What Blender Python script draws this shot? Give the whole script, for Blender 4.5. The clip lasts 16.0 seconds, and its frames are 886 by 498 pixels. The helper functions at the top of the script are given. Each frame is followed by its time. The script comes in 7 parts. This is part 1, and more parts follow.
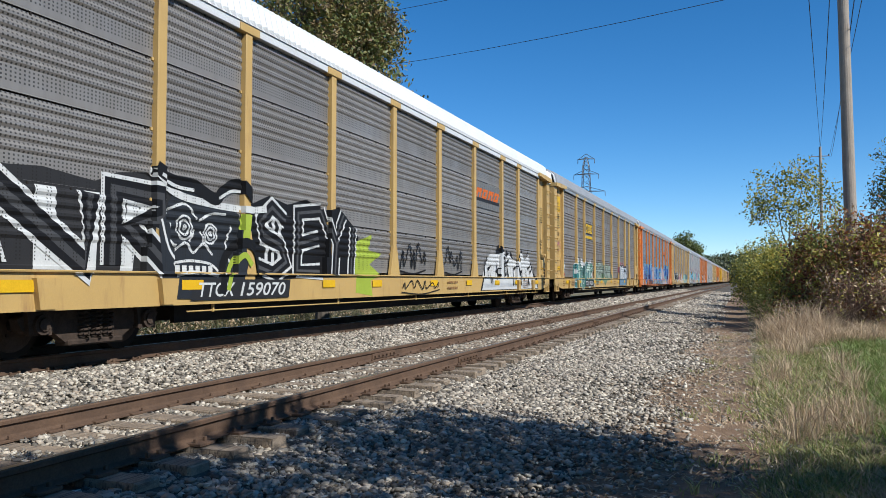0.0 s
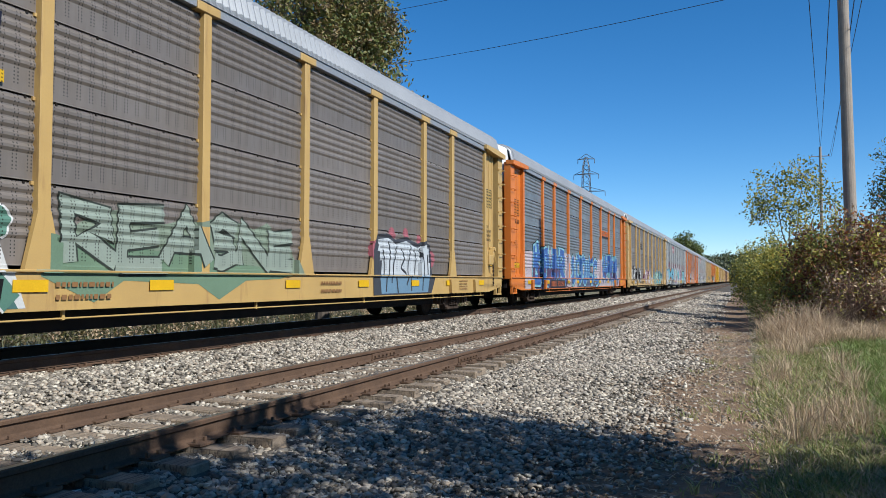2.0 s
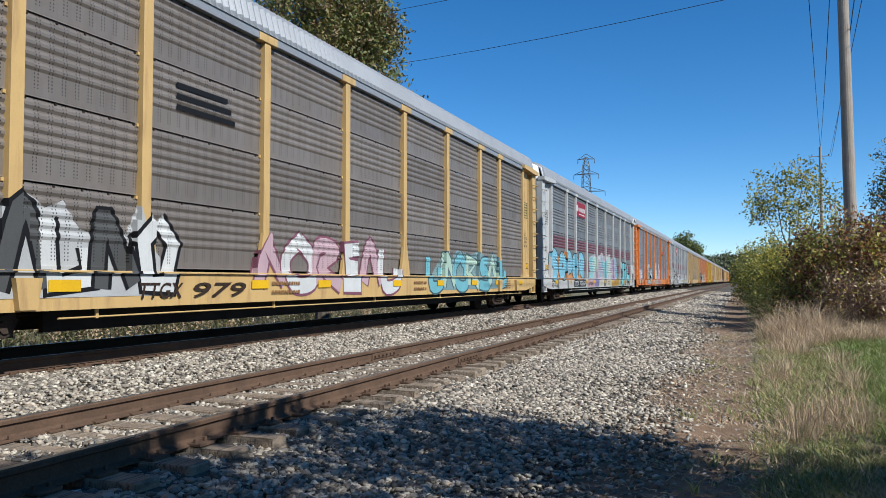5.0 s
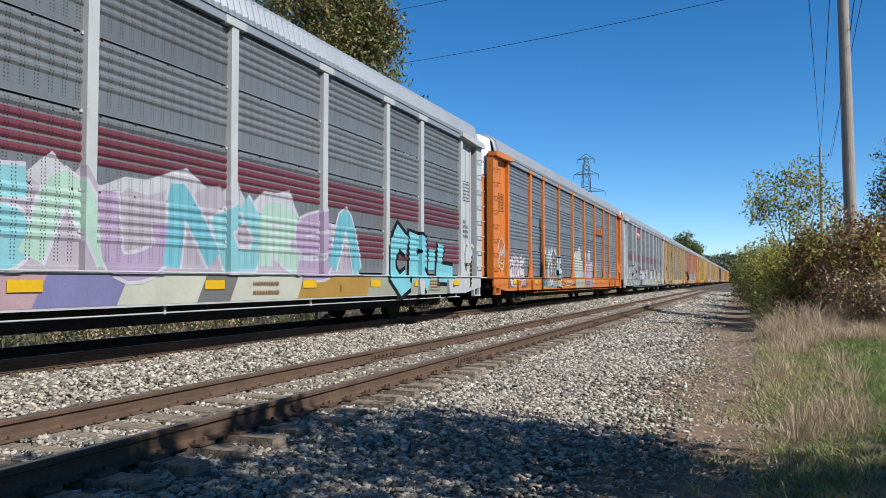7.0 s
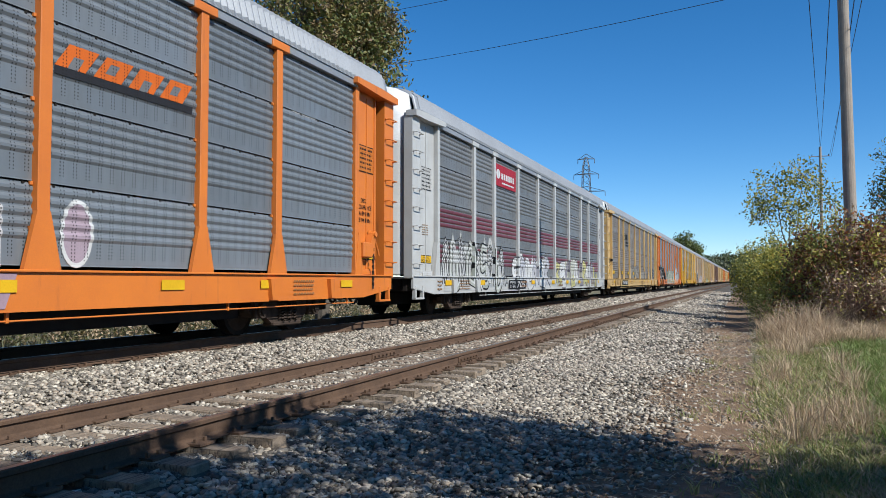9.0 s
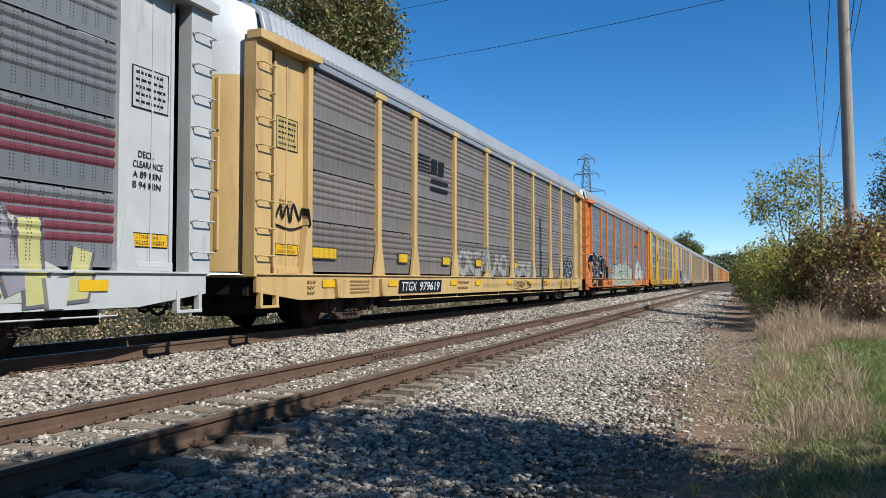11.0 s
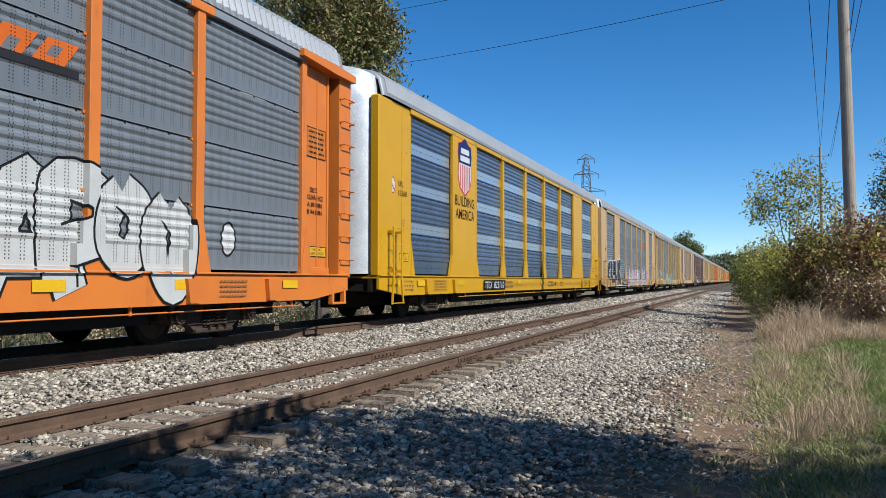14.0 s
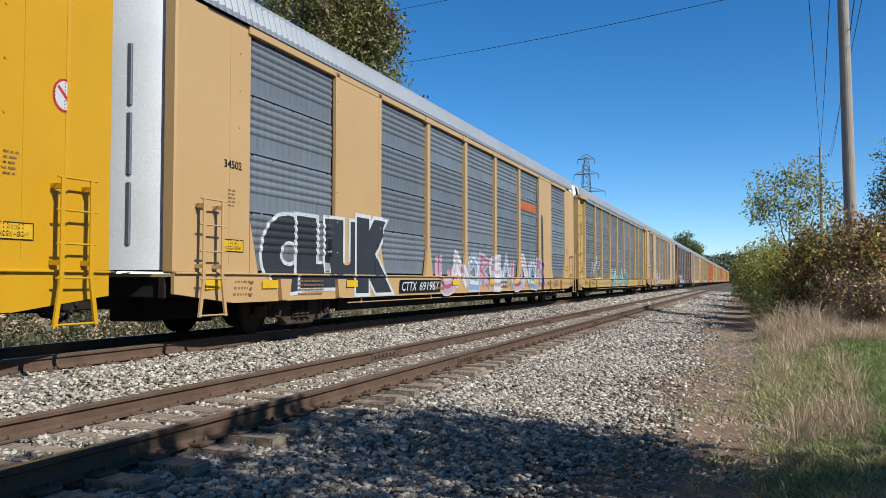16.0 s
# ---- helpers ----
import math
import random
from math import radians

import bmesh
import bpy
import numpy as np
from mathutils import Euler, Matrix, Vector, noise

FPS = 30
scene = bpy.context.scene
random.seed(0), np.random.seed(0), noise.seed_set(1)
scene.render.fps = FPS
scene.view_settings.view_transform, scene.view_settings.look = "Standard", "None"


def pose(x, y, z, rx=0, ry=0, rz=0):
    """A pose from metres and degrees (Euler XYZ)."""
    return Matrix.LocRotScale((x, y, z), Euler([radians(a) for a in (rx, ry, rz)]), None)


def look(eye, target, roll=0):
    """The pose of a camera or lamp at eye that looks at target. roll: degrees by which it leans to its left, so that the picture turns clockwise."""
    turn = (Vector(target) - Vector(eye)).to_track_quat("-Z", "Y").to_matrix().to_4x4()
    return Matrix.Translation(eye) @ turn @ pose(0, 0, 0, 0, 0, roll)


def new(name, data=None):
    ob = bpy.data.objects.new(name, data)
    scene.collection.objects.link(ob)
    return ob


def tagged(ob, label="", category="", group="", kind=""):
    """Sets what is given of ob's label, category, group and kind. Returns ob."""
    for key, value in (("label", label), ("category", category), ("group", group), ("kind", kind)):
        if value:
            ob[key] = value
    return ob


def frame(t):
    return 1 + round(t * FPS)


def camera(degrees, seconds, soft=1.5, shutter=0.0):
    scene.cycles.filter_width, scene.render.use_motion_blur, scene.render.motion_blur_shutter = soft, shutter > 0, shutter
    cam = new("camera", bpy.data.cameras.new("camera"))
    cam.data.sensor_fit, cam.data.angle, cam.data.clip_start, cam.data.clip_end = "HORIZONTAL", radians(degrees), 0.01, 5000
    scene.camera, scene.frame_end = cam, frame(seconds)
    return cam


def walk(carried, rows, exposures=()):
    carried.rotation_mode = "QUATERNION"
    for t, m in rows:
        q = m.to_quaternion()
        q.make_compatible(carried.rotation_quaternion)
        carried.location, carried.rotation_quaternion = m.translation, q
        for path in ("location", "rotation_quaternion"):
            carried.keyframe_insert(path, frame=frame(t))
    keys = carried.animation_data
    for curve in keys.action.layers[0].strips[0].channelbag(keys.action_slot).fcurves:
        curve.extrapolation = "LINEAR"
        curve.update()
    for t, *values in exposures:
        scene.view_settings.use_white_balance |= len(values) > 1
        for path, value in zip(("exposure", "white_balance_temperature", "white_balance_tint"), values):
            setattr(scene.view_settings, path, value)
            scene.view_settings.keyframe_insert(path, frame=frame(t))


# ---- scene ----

cam = camera(58.3, 16.0, soft=0.5)
EYE = pose(0, 0, 1.15, 92.28, 0, 20.8)
walk(cam, [(0.0, EYE), (16.0, EYE)], exposures=[(0.0, 0.55, 5700, 8), (16.0, 0.55, 5700, 8)])

# ---------------------------------------------------------------- light
SUN_WAY = Vector((1.0, -0.37, 0.92)).normalized()      # towards the sun
world = bpy.data.worlds.new("sky")
scene.world = world
world.use_nodes = True
wn = world.node_tree.nodes
sky = wn.new("ShaderNodeTexSky")
sky.sky_type = "NISHITA"
sky.sun_disc = False
sky.sun_elevation = math.asin(SUN_WAY.z)
sky.sun_rotation = math.atan2(SUN_WAY.x, SUN_WAY.y)
sky.altitude, sky.air_density, sky.dust_density, sky.ozone_density = 2600, 1.0, 0.0, 2.2
tint = wn.new("ShaderNodeHueSaturation")
tint.inputs["Hue"].default_value, tint.inputs["Saturation"].default_value = 0.497, 1.30
world.node_tree.links.new(sky.outputs[0], tint.inputs["Color"])
world.node_tree.links.new(tint.outputs[0], wn["Background"].inputs[0])
wn["Background"].inputs[1].default_value = 0.0885
sun = new("sun", bpy.data.lights.new("sun", "SUN"))
sun.data.energy, sun.data.angle, sun.data.color = 5.0, radians(0.5), (1.0, 0.92, 0.78)
sun.matrix_world = look(SUN_WAY * 60, (0, 0, 0))


# ---------------------------------------------------------------- materials
def node_set(name):
    m = bpy.data.materials.new(name)
    m.use_nodes = True
    return m, m.node_tree.nodes, m.node_tree.links, m.node_tree.nodes["Principled BSDF"]


def math_node(n, l, op, a, b=None):
    k = n.new("ShaderNodeMath")
    k.operation = op
    for i, v in enumerate((a, b)):
        if v is None:
            continue
        if isinstance(v, (int, float)):
            k.inputs[i].default_value = v
        else:
            l.new(v, k.inputs[i])
    return k.outputs[0]


def mix_node(n, l, fac, a, b, mode="MIX"):
    k = n.new("ShaderNodeMix")
    k.data_type, k.blend_type = "RGBA", mode
    for sock, v in ((k.inputs[0], fac), (k.inputs[6], a), (k.inputs[7], b)):
        if isinstance(v, (int, float)):
            sock.default_value = v
        elif isinstance(v, (tuple, list)):
            sock.default_value = (*v[:3], 1)
        else:
            l.new(v, sock)
    return k.outputs[2]


def ramp_node(n, l, v, lo, hi):
    k = n.new("ShaderNodeMapRange")
    l.new(v, k.inputs[0])
    k.inputs[1].default_value, k.inputs[2].default_value = lo, hi
    return k.outputs[0]


def coords(n, l, scale=(1, 1, 1), shift=True):
    """Object coordinates, moved by the object's own random number."""
    tc, mp = n.new("ShaderNodeTexCoord"), n.new("ShaderNodeMapping")
    l.new(tc.outputs["Object"], mp.inputs[0])
    mp.inputs[3].default_value = scale
    if shift:
        oi = n.new("ShaderNodeObjectInfo")
        l.new(math_node(n, l, "MULTIPLY", oi.outputs["Random"], 37.0), mp.inputs[1])
    return mp.outputs[0]


def noise_node(n, l, vec, scale, detail=4, rough=0.6):
    k = n.new("ShaderNodeTexNoise")
    l.new(vec, k.inputs["Vector"])
    k.inputs["Scale"].default_value, k.inputs["Detail"].default_value, k.inputs["Roughness"].default_value = scale, detail, rough
    return k.outputs["Fac"]


def surface(name, base, second, rough=0.6, metal=0.0, fine=40.0, coarse=2.5, amount=0.5, bump=0.15, stretch=(1, 1, 1), stain=None, stain_at=(0.58, 0.72), shift=True, grain=(0.78, 1.15), gloss=0.5):
    """A weathered surface: two colours by a coarse noise, grain by a fine one, stains that may run down."""
    m, n, l, b = node_set(name)
    v = coords(n, l, (1, 1, 1), shift)
    big = ramp_node(n, l, noise_node(n, l, v, coarse, 5), 0.35, 0.68)
    col = mix_node(n, l, math_node(n, l, "MULTIPLY", big, amount), base, second)
    small = noise_node(n, l, v, fine, 3, 0.7)
    grey = n.new("ShaderNodeMapRange")
    l.new(small, grey.inputs[0])
    grey.inputs[1].default_value, grey.inputs[2].default_value, grey.inputs[3].default_value, grey.inputs[4].default_value = 0.3, 0.7, *grain
    col = mix_node(n, l, 1.0, col, grey.outputs[0], "MULTIPLY")
    if stain:
        s = ramp_node(n, l, noise_node(n, l, coords(n, l, stretch, shift), 5.0, 6, 0.65), *stain_at)
        col = mix_node(n, l, math_node(n, l, "MULTIPLY", s, 0.8), col, stain)
    l.new(col, b.inputs["Base Color"])
    l.new(math_node(n, l, "ADD", math_node(n, l, "MULTIPLY", small, 0.25), rough - 0.12), b.inputs["Roughness"])
    b.inputs["Metallic"].default_value = metal
    b.inputs["Specular IOR Level"].default_value = gloss
    if bump:
        bp = n.new("ShaderNodeBump")
        bp.inputs["Strength"].default_value, bp.inputs["Distance"].default_value = bump, 0.02
        l.new(small, bp.inputs["Height"])
        l.new(bp.outputs[0], b.inputs["Normal"])
    return m


def near(n, l, value, period, half):
    f = math_node(n, l, "FRACT", math_node(n, l, "DIVIDE", value, period))
    return math_node(n, l, "LESS_THAN", math_node(n, l, "ABSOLUTE", math_node(n, l, "SUBTRACT", f, 0.5)), half)


def holes(n, l, y, z, rows=False, grid=False):
    """One where a hole is punched: pairs of upright columns, or wide staggered rows."""
    ys = math_node(n, l, "ADD", y, 50.0)
    if grid:
        return math_node(n, l, "MULTIPLY", near(n, l, ys, 0.062, 0.20), near(n, l, z, 0.048, 0.24))
    if rows:
        m = math_node(n, l, "MULTIPLY", near(n, l, ys, 0.085, 0.17), near(n, l, z, 0.060, 0.24))
        return math_node(n, l, "MULTIPLY", m, near(n, l, z, 0.24, 0.27))
    m = math_node(n, l, "MULTIPLY", near(n, l, ys, 0.050, 0.17), near(n, l, z, 0.042, 0.23))
    return math_node(n, l, "MULTIPLY", m, near(n, l, ys, 0.20, 0.26))


def screen_material(name, base, second, metal=0.3, rough=0.5, stripe=None, dots=0.85, rows=False, grid=False, ridged=False):
    """Perforated sheet steel: columns of small holes, dust and streaks that run down."""
    m, n, l, b = node_set(name)
    v = coords(n, l, (1, 1, 1))
    tc = n.new("ShaderNodeTexCoord")
    sep = n.new("ShaderNodeSeparateXYZ")
    l.new(tc.outputs["Object"], sep.inputs[0])
    y, z = sep.outputs[1], sep.outputs[2]

    hole = holes(n, l, y, z, rows, grid)
    hole = math_node(n, l, "MULTIPLY", hole, math_node(n, l, "GREATER_THAN", z, 0.10))
    streak = ramp_node(n, l, noise_node(n, l, coords(n, l, (1, 1, 0.12)), 6.0, 5, 0.65), 0.35, 0.7)
    cloud = ramp_node(n, l, noise_node(n, l, v, 1.3, 5, 0.6), 0.3, 0.7)
    col = mix_node(n, l, math_node(n, l, "MULTIPLY", math_node(n, l, "ADD", streak, cloud), 0.45), base, second)
    oi = n.new("ShaderNodeObjectInfo")
    if stripe:
        band = math_node(n, l, "MULTIPLY", math_node(n, l, "GREATER_THAN", z, stripe[1]), math_node(n, l, "LESS_THAN", z, stripe[2]))
        if ridged:
            band = math_node(n, l, "MULTIPLY", band, near(n, l, math_node(n, l, "SUBTRACT", z, 0.2925), 0.13, 0.39))
        col = mix_node(n, l, math_node(n, l, "MULTIPLY", band, 0.9), col, stripe[0])
    tone = math_node(n, l, "ADD", math_node(n, l, "MULTIPLY", oi.outputs["Random"], 0.22), 0.88)
    col = mix_node(n, l, 1.0, col, tone, "MULTIPLY")
    col = mix_node(n, l, math_node(n, l, "MULTIPLY", hole, dots), col, (0.012, 0.011, 0.010))
    l.new(col, b.inputs["Base Color"])
    b.inputs["Metallic"].default_value = metal
    l.new(math_node(n, l, "ADD", math_node(n, l, "MULTIPLY", cloud, 0.2), rough - 0.1), b.inputs["Roughness"])
    return m


def leaf_material(name, colours, through_light=0.45):
    """Leaves: each takes its own tone."""
    m, n, l, b = node_set(name)
    geo, cr = n.new("ShaderNodeNewGeometry"), n.new("ShaderNodeValToRGB")
    l.new(geo.outputs["Random Per Island"], cr.inputs[0])
    while len(cr.color_ramp.elements) < len(colours):
        cr.color_ramp.elements.new(0.5)
    for i, c in enumerate(colours):
        cr.color_ramp.elements[i].position = i / (len(colours) - 1)
        cr.color_ramp.elements[i].color = (*c, 1)
    l.new(cr.outputs[0], b.inputs["Base Color"])
    b.inputs["Roughness"].default_value = 0.55
    tr, mx = n.new("ShaderNodeBsdfTranslucent"), n.new("ShaderNodeMixShader")
    l.new(cr.outputs[0], tr.inputs[0])
    mx.inputs[0].default_value = through_light
    l.new(b.outputs[0], mx.inputs[1])
    l.new(tr.outputs[0], mx.inputs[2])
    l.new(mx.outputs[0], n["Material Output"].inputs[0])
    return m


def stone_material(name, colours):
    m, n, l, b = node_set(name)
    geo, cr = n.new("ShaderNodeNewGeometry"), n.new("ShaderNodeValToRGB")
    l.new(geo.outputs["Random Per Island"], cr.inputs[0])
    while len(cr.color_ramp.elements) < len(colours):
        cr.color_ramp.elements.new(0.5)
    for i, c in enumerate(colours):
        cr.color_ramp.elements[i].position = i / (len(colours) - 1)
        cr.color_ramp.elements[i].color = (*c, 1)
    g = noise_node(n, l, coords(n, l), 60.0, 3)
    tone = math_node(n, l, "ADD", math_node(n, l, "MULTIPLY", g, 0.6), 0.7)
    l.new(mix_node(n, l, 1.0, cr.outputs[0], tone, "MULTIPLY"), b.inputs["Base Color"])
    b.inputs["Roughness"].default_value = 0.85
    return m


TAN = surface("tan_paint", (0.395, 0.258, 0.085), (0.325, 0.208, 0.072), 0.55, 0, 60, 1.2, 0.6, 0.05, (1, 1, 0.15), (0.166, 0.083, 0.038), (0.56, 0.78), grain=(0.93, 1.05))
PALE_TAN = surface("pale_tan_paint", (0.440, 0.292, 0.112), (0.365, 0.235, 0.090), 0.55, 0, 60, 1.2, 0.6, 0.05, (1, 1, 0.15), (0.207, 0.117, 0.055), (0.52, 0.76), grain=(0.93, 1.05))
BUFF = surface("buff_paint", (0.375, 0.232, 0.095), (0.410, 0.262, 0.112), 0.5, 0, 60, 0.8, 0.6, 0.05, (1, 1, 0.12), (0.276, 0.166, 0.069), (0.66, 0.88), grain=(0.93, 1.05))
ORANGE = surface("orange_paint", (0.500, 0.142, 0.014), (0.400, 0.108, 0.016), 0.5, 0, 60, 1.3, 0.6, 0.05, (1, 1, 0.15), (0.152, 0.055, 0.024), (0.60, 0.82), grain=(0.93, 1.05))
WHITE = surface("white_paint", (0.386, 0.383, 0.373), (0.297, 0.290, 0.276), 0.5, 0, 60, 1.2, 0.6, 0.05, (1, 1, 0.12), (0.193, 0.138, 0.097), (0.60, 0.86), grain=(0.93, 1.05))
YELLOW = surface("yellow_paint", (0.440, 0.235, 0.002), (0.390, 0.200, 0.002), 0.4, 0, 60, 0.8, 0.5, 0.04, (1, 1, 0.12), (0.310, 0.166, 0.021), (0.70, 0.95), grain=(0.93, 1.05), gloss=0.3)
BROWN = surface("brown_paint", (0.117, 0.059, 0.038), (0.083, 0.045, 0.034), 0.6, 0, 60, 1.2, 0.6, 0.05)
BLACK = surface("grimy_black_steel", (0.012, 0.010, 0.009), (0.024, 0.019, 0.015), 0.8, 0.0, 50, 3, 0.7, 0.2, gloss=0.15)
RUSTY = surface("rusty_truck_steel", (0.060, 0.042, 0.032), (0.026, 0.020, 0.016), 0.9, 0.0, 50, 6, 0.8, 0.3, gloss=0.12)
ROOF = surface("galvanised_roof", (0.276, 0.283, 0.297), (0.214, 0.221, 0.235), 0.5, 0.35, 60, 0.9, 0.6, 0.05, (0.2, 1, 1), (0.221, 0.207, 0.193), (0.6, 0.9))
ROOF_WHITE = surface("white_roof", (0.538, 0.538, 0.538), (0.455, 0.455, 0.448), 0.5, 0.1, 60, 0.9, 0.6, 0.05)
GREY_SCREEN = screen_material("grey_screen", (0.225, 0.208, 0.192), (0.155, 0.140, 0.127), grid=True)
BROWN_SCREEN = screen_material("dusty_screen", (0.200, 0.172, 0.150), (0.128, 0.107, 0.091))
BLUE_SCREEN = screen_material("blue_grey_screen", (0.172, 0.190, 0.208), (0.125, 0.134, 0.144))
PLAIN_SCREEN = screen_material("slate_screen", (0.166, 0.169, 0.172), (0.124, 0.124, 0.124))
MAROON = screen_material("maroon_band", (0.166, 0.169, 0.172), (0.124, 0.124, 0.124), stripe=((0.138, 0.021, 0.034), 0.29, 0.80), ridged=True)
# the blue in both base colours stands in for reflected sky
GALV_SCREEN = screen_material("sky_tinted_galvanised_screen", (0.26, 0.33, 0.44), (0.18, 0.23, 0.32), 0.85, 0.36, rows=True)
GALV_SHEET = screen_material("sky_tinted_galvanised_sheet_with_bright_band", (0.26, 0.33, 0.44), (0.18, 0.23, 0.32), 0.85, 0.36, rows=True, stripe=((0.66, 0.67, 0.68), 0.03, 0.27))
GALV_BAND = surface("galvanised_band", (0.62, 0.63, 0.64), (0.48, 0.50, 0.52), 0.42, 0.5, 40, 3, 0.8, 0.04)
RAIL = surface("rail_steel", (0.110, 0.068, 0.044), (0.060, 0.038, 0.027), 0.85, 0.0, 60, 3, 0.7, 0.25, shift=False, gloss=0.15)
RAIL_TOP = surface("worn_rail_head", (0.235, 0.214, 0.200), (0.166, 0.145, 0.131), 0.35, 0.8, 60, 3, 0.7, 0.02, shift=False)
TIE = surface("weathered_tie", (0.262, 0.200, 0.141), (0.145, 0.107, 0.076), 0.9, 0, 50, 5, 0.8, 0.6, (8, 0.5, 4), (0.034, 0.029, 0.025), (0.5, 0.62))
# bed colour darkened to deepen the shade in the gaps between stones
BALLAST = surface("gap_shaded_ballast_bed", (0.105, 0.090, 0.072), (0.045, 0.038, 0.031), 0.95, 0, 24, 5, 0.9, 1.0, shift=False, gloss=0.2)
SOIL = surface("soil_and_grit", (0.205, 0.132, 0.082), (0.120, 0.078, 0.050), 0.95, 0, 30, 1.2, 0.8, 0.8, (1, 1, 1), (0.28, 0.215, 0.150), (0.52, 0.70), shift=False, gloss=0.2)
TURF = surface("turf", (0.103, 0.090, 0.038), (0.166, 0.128, 0.069), 0.95, 0, 40, 0.8, 0.9, 0.8, shift=False)
GRAVEL = stone_material("gravel", [(0.062, 0.052, 0.040), (0.380, 0.328, 0.262), (0.115, 0.098, 0.079), (0.455, 0.396, 0.320), (0.220, 0.168, 0.124), (0.560, 0.505, 0.415), (0.078, 0.067, 0.056), (0.360, 0.308, 0.245), (0.048, 0.041, 0.034), (0.180, 0.154, 0.126)])
BARK = surface("bark", (0.069, 0.055, 0.041), (0.117, 0.097, 0.076), 0.9, 0, 30, 6, 0.8, 0.8, shift=False)
POLE_WOOD = surface("weathered_pole", (0.304, 0.255, 0.207), (0.241, 0.200, 0.162), 0.85, 0, 50, 4, 0.8, 0.4, (6, 6, 0.3), (0.166, 0.131, 0.103), (0.5, 0.7))
STEEL = surface("lattice_steel", (0.138, 0.152, 0.172), (0.110, 0.121, 0.138), 0.5, 0.5, 30, 2, 0.5, 0)
WIRE = surface("wire", (0.021, 0.021, 0.024), (0.028, 0.028, 0.028), 0.6, 0.2, 30, 2, 0.5, 0)
OAK_LEAF = leaf_material("oak_leaf", [(0.065, 0.092, 0.021), (0.108, 0.130, 0.032), (0.151, 0.151, 0.038), (0.215, 0.151, 0.043), (0.081, 0.108, 0.023)], 0.25)
RUST_OAK = leaf_material("browning_oak_leaf", [(0.120, 0.085, 0.035), (0.170, 0.110, 0.045), (0.090, 0.085, 0.028)], 0.25)
BRUSH_LEAF = leaf_material("brush_leaf", [(0.070, 0.085, 0.024), (0.115, 0.105, 0.040), (0.045, 0.058, 0.017), (0.170, 0.130, 0.065), (0.055, 0.050, 0.025)], 0.2)
GREEN_LEAF = leaf_material("green_leaf", [(0.083, 0.105, 0.028), (0.132, 0.160, 0.044), (0.188, 0.199, 0.061), (0.105, 0.127, 0.033)])
YELLOW_LEAF = leaf_material("yellow_green_leaf", [(0.270, 0.280, 0.050), (0.440, 0.390, 0.070), (0.180, 0.215, 0.045), (0.520, 0.400, 0.080), (0.330, 0.310, 0.055)], 0.4)
RED_LEAF = leaf_material("russet_leaf", [(0.250, 0.058, 0.028), (0.150, 0.090, 0.032), (0.320, 0.115, 0.042), (0.080, 0.042, 0.024), (0.360, 0.215, 0.065), (0.110, 0.078, 0.032), (0.250, 0.140, 0.065)], 0.2)
DRY_GRASS = leaf_material("dry_grass", [(0.470, 0.335, 0.205), (0.600, 0.465, 0.305), (0.270, 0.180, 0.110), (0.520, 0.400, 0.255)], 0.35)
GREEN_GRASS = leaf_material("green_grass", [(0.150, 0.195, 0.048), (0.250, 0.275, 0.080), (0.420, 0.350, 0.170), (0.095, 0.125, 0.032), (0.330, 0.310, 0.110), (0.190, 0.225, 0.060)], 0.35)
LAWN = leaf_material("lawn_grass", [(0.145, 0.214, 0.041), (0.207, 0.262, 0.069), (0.103, 0.159, 0.031), (0.276, 0.262, 0.110)], 0.45)
HILL_LEAF = leaf_material("far_leaf", [(0.041, 0.062, 0.025), (0.070, 0.087, 0.033), (0.099, 0.091, 0.037), (0.050, 0.070, 0.029)], 0.2)


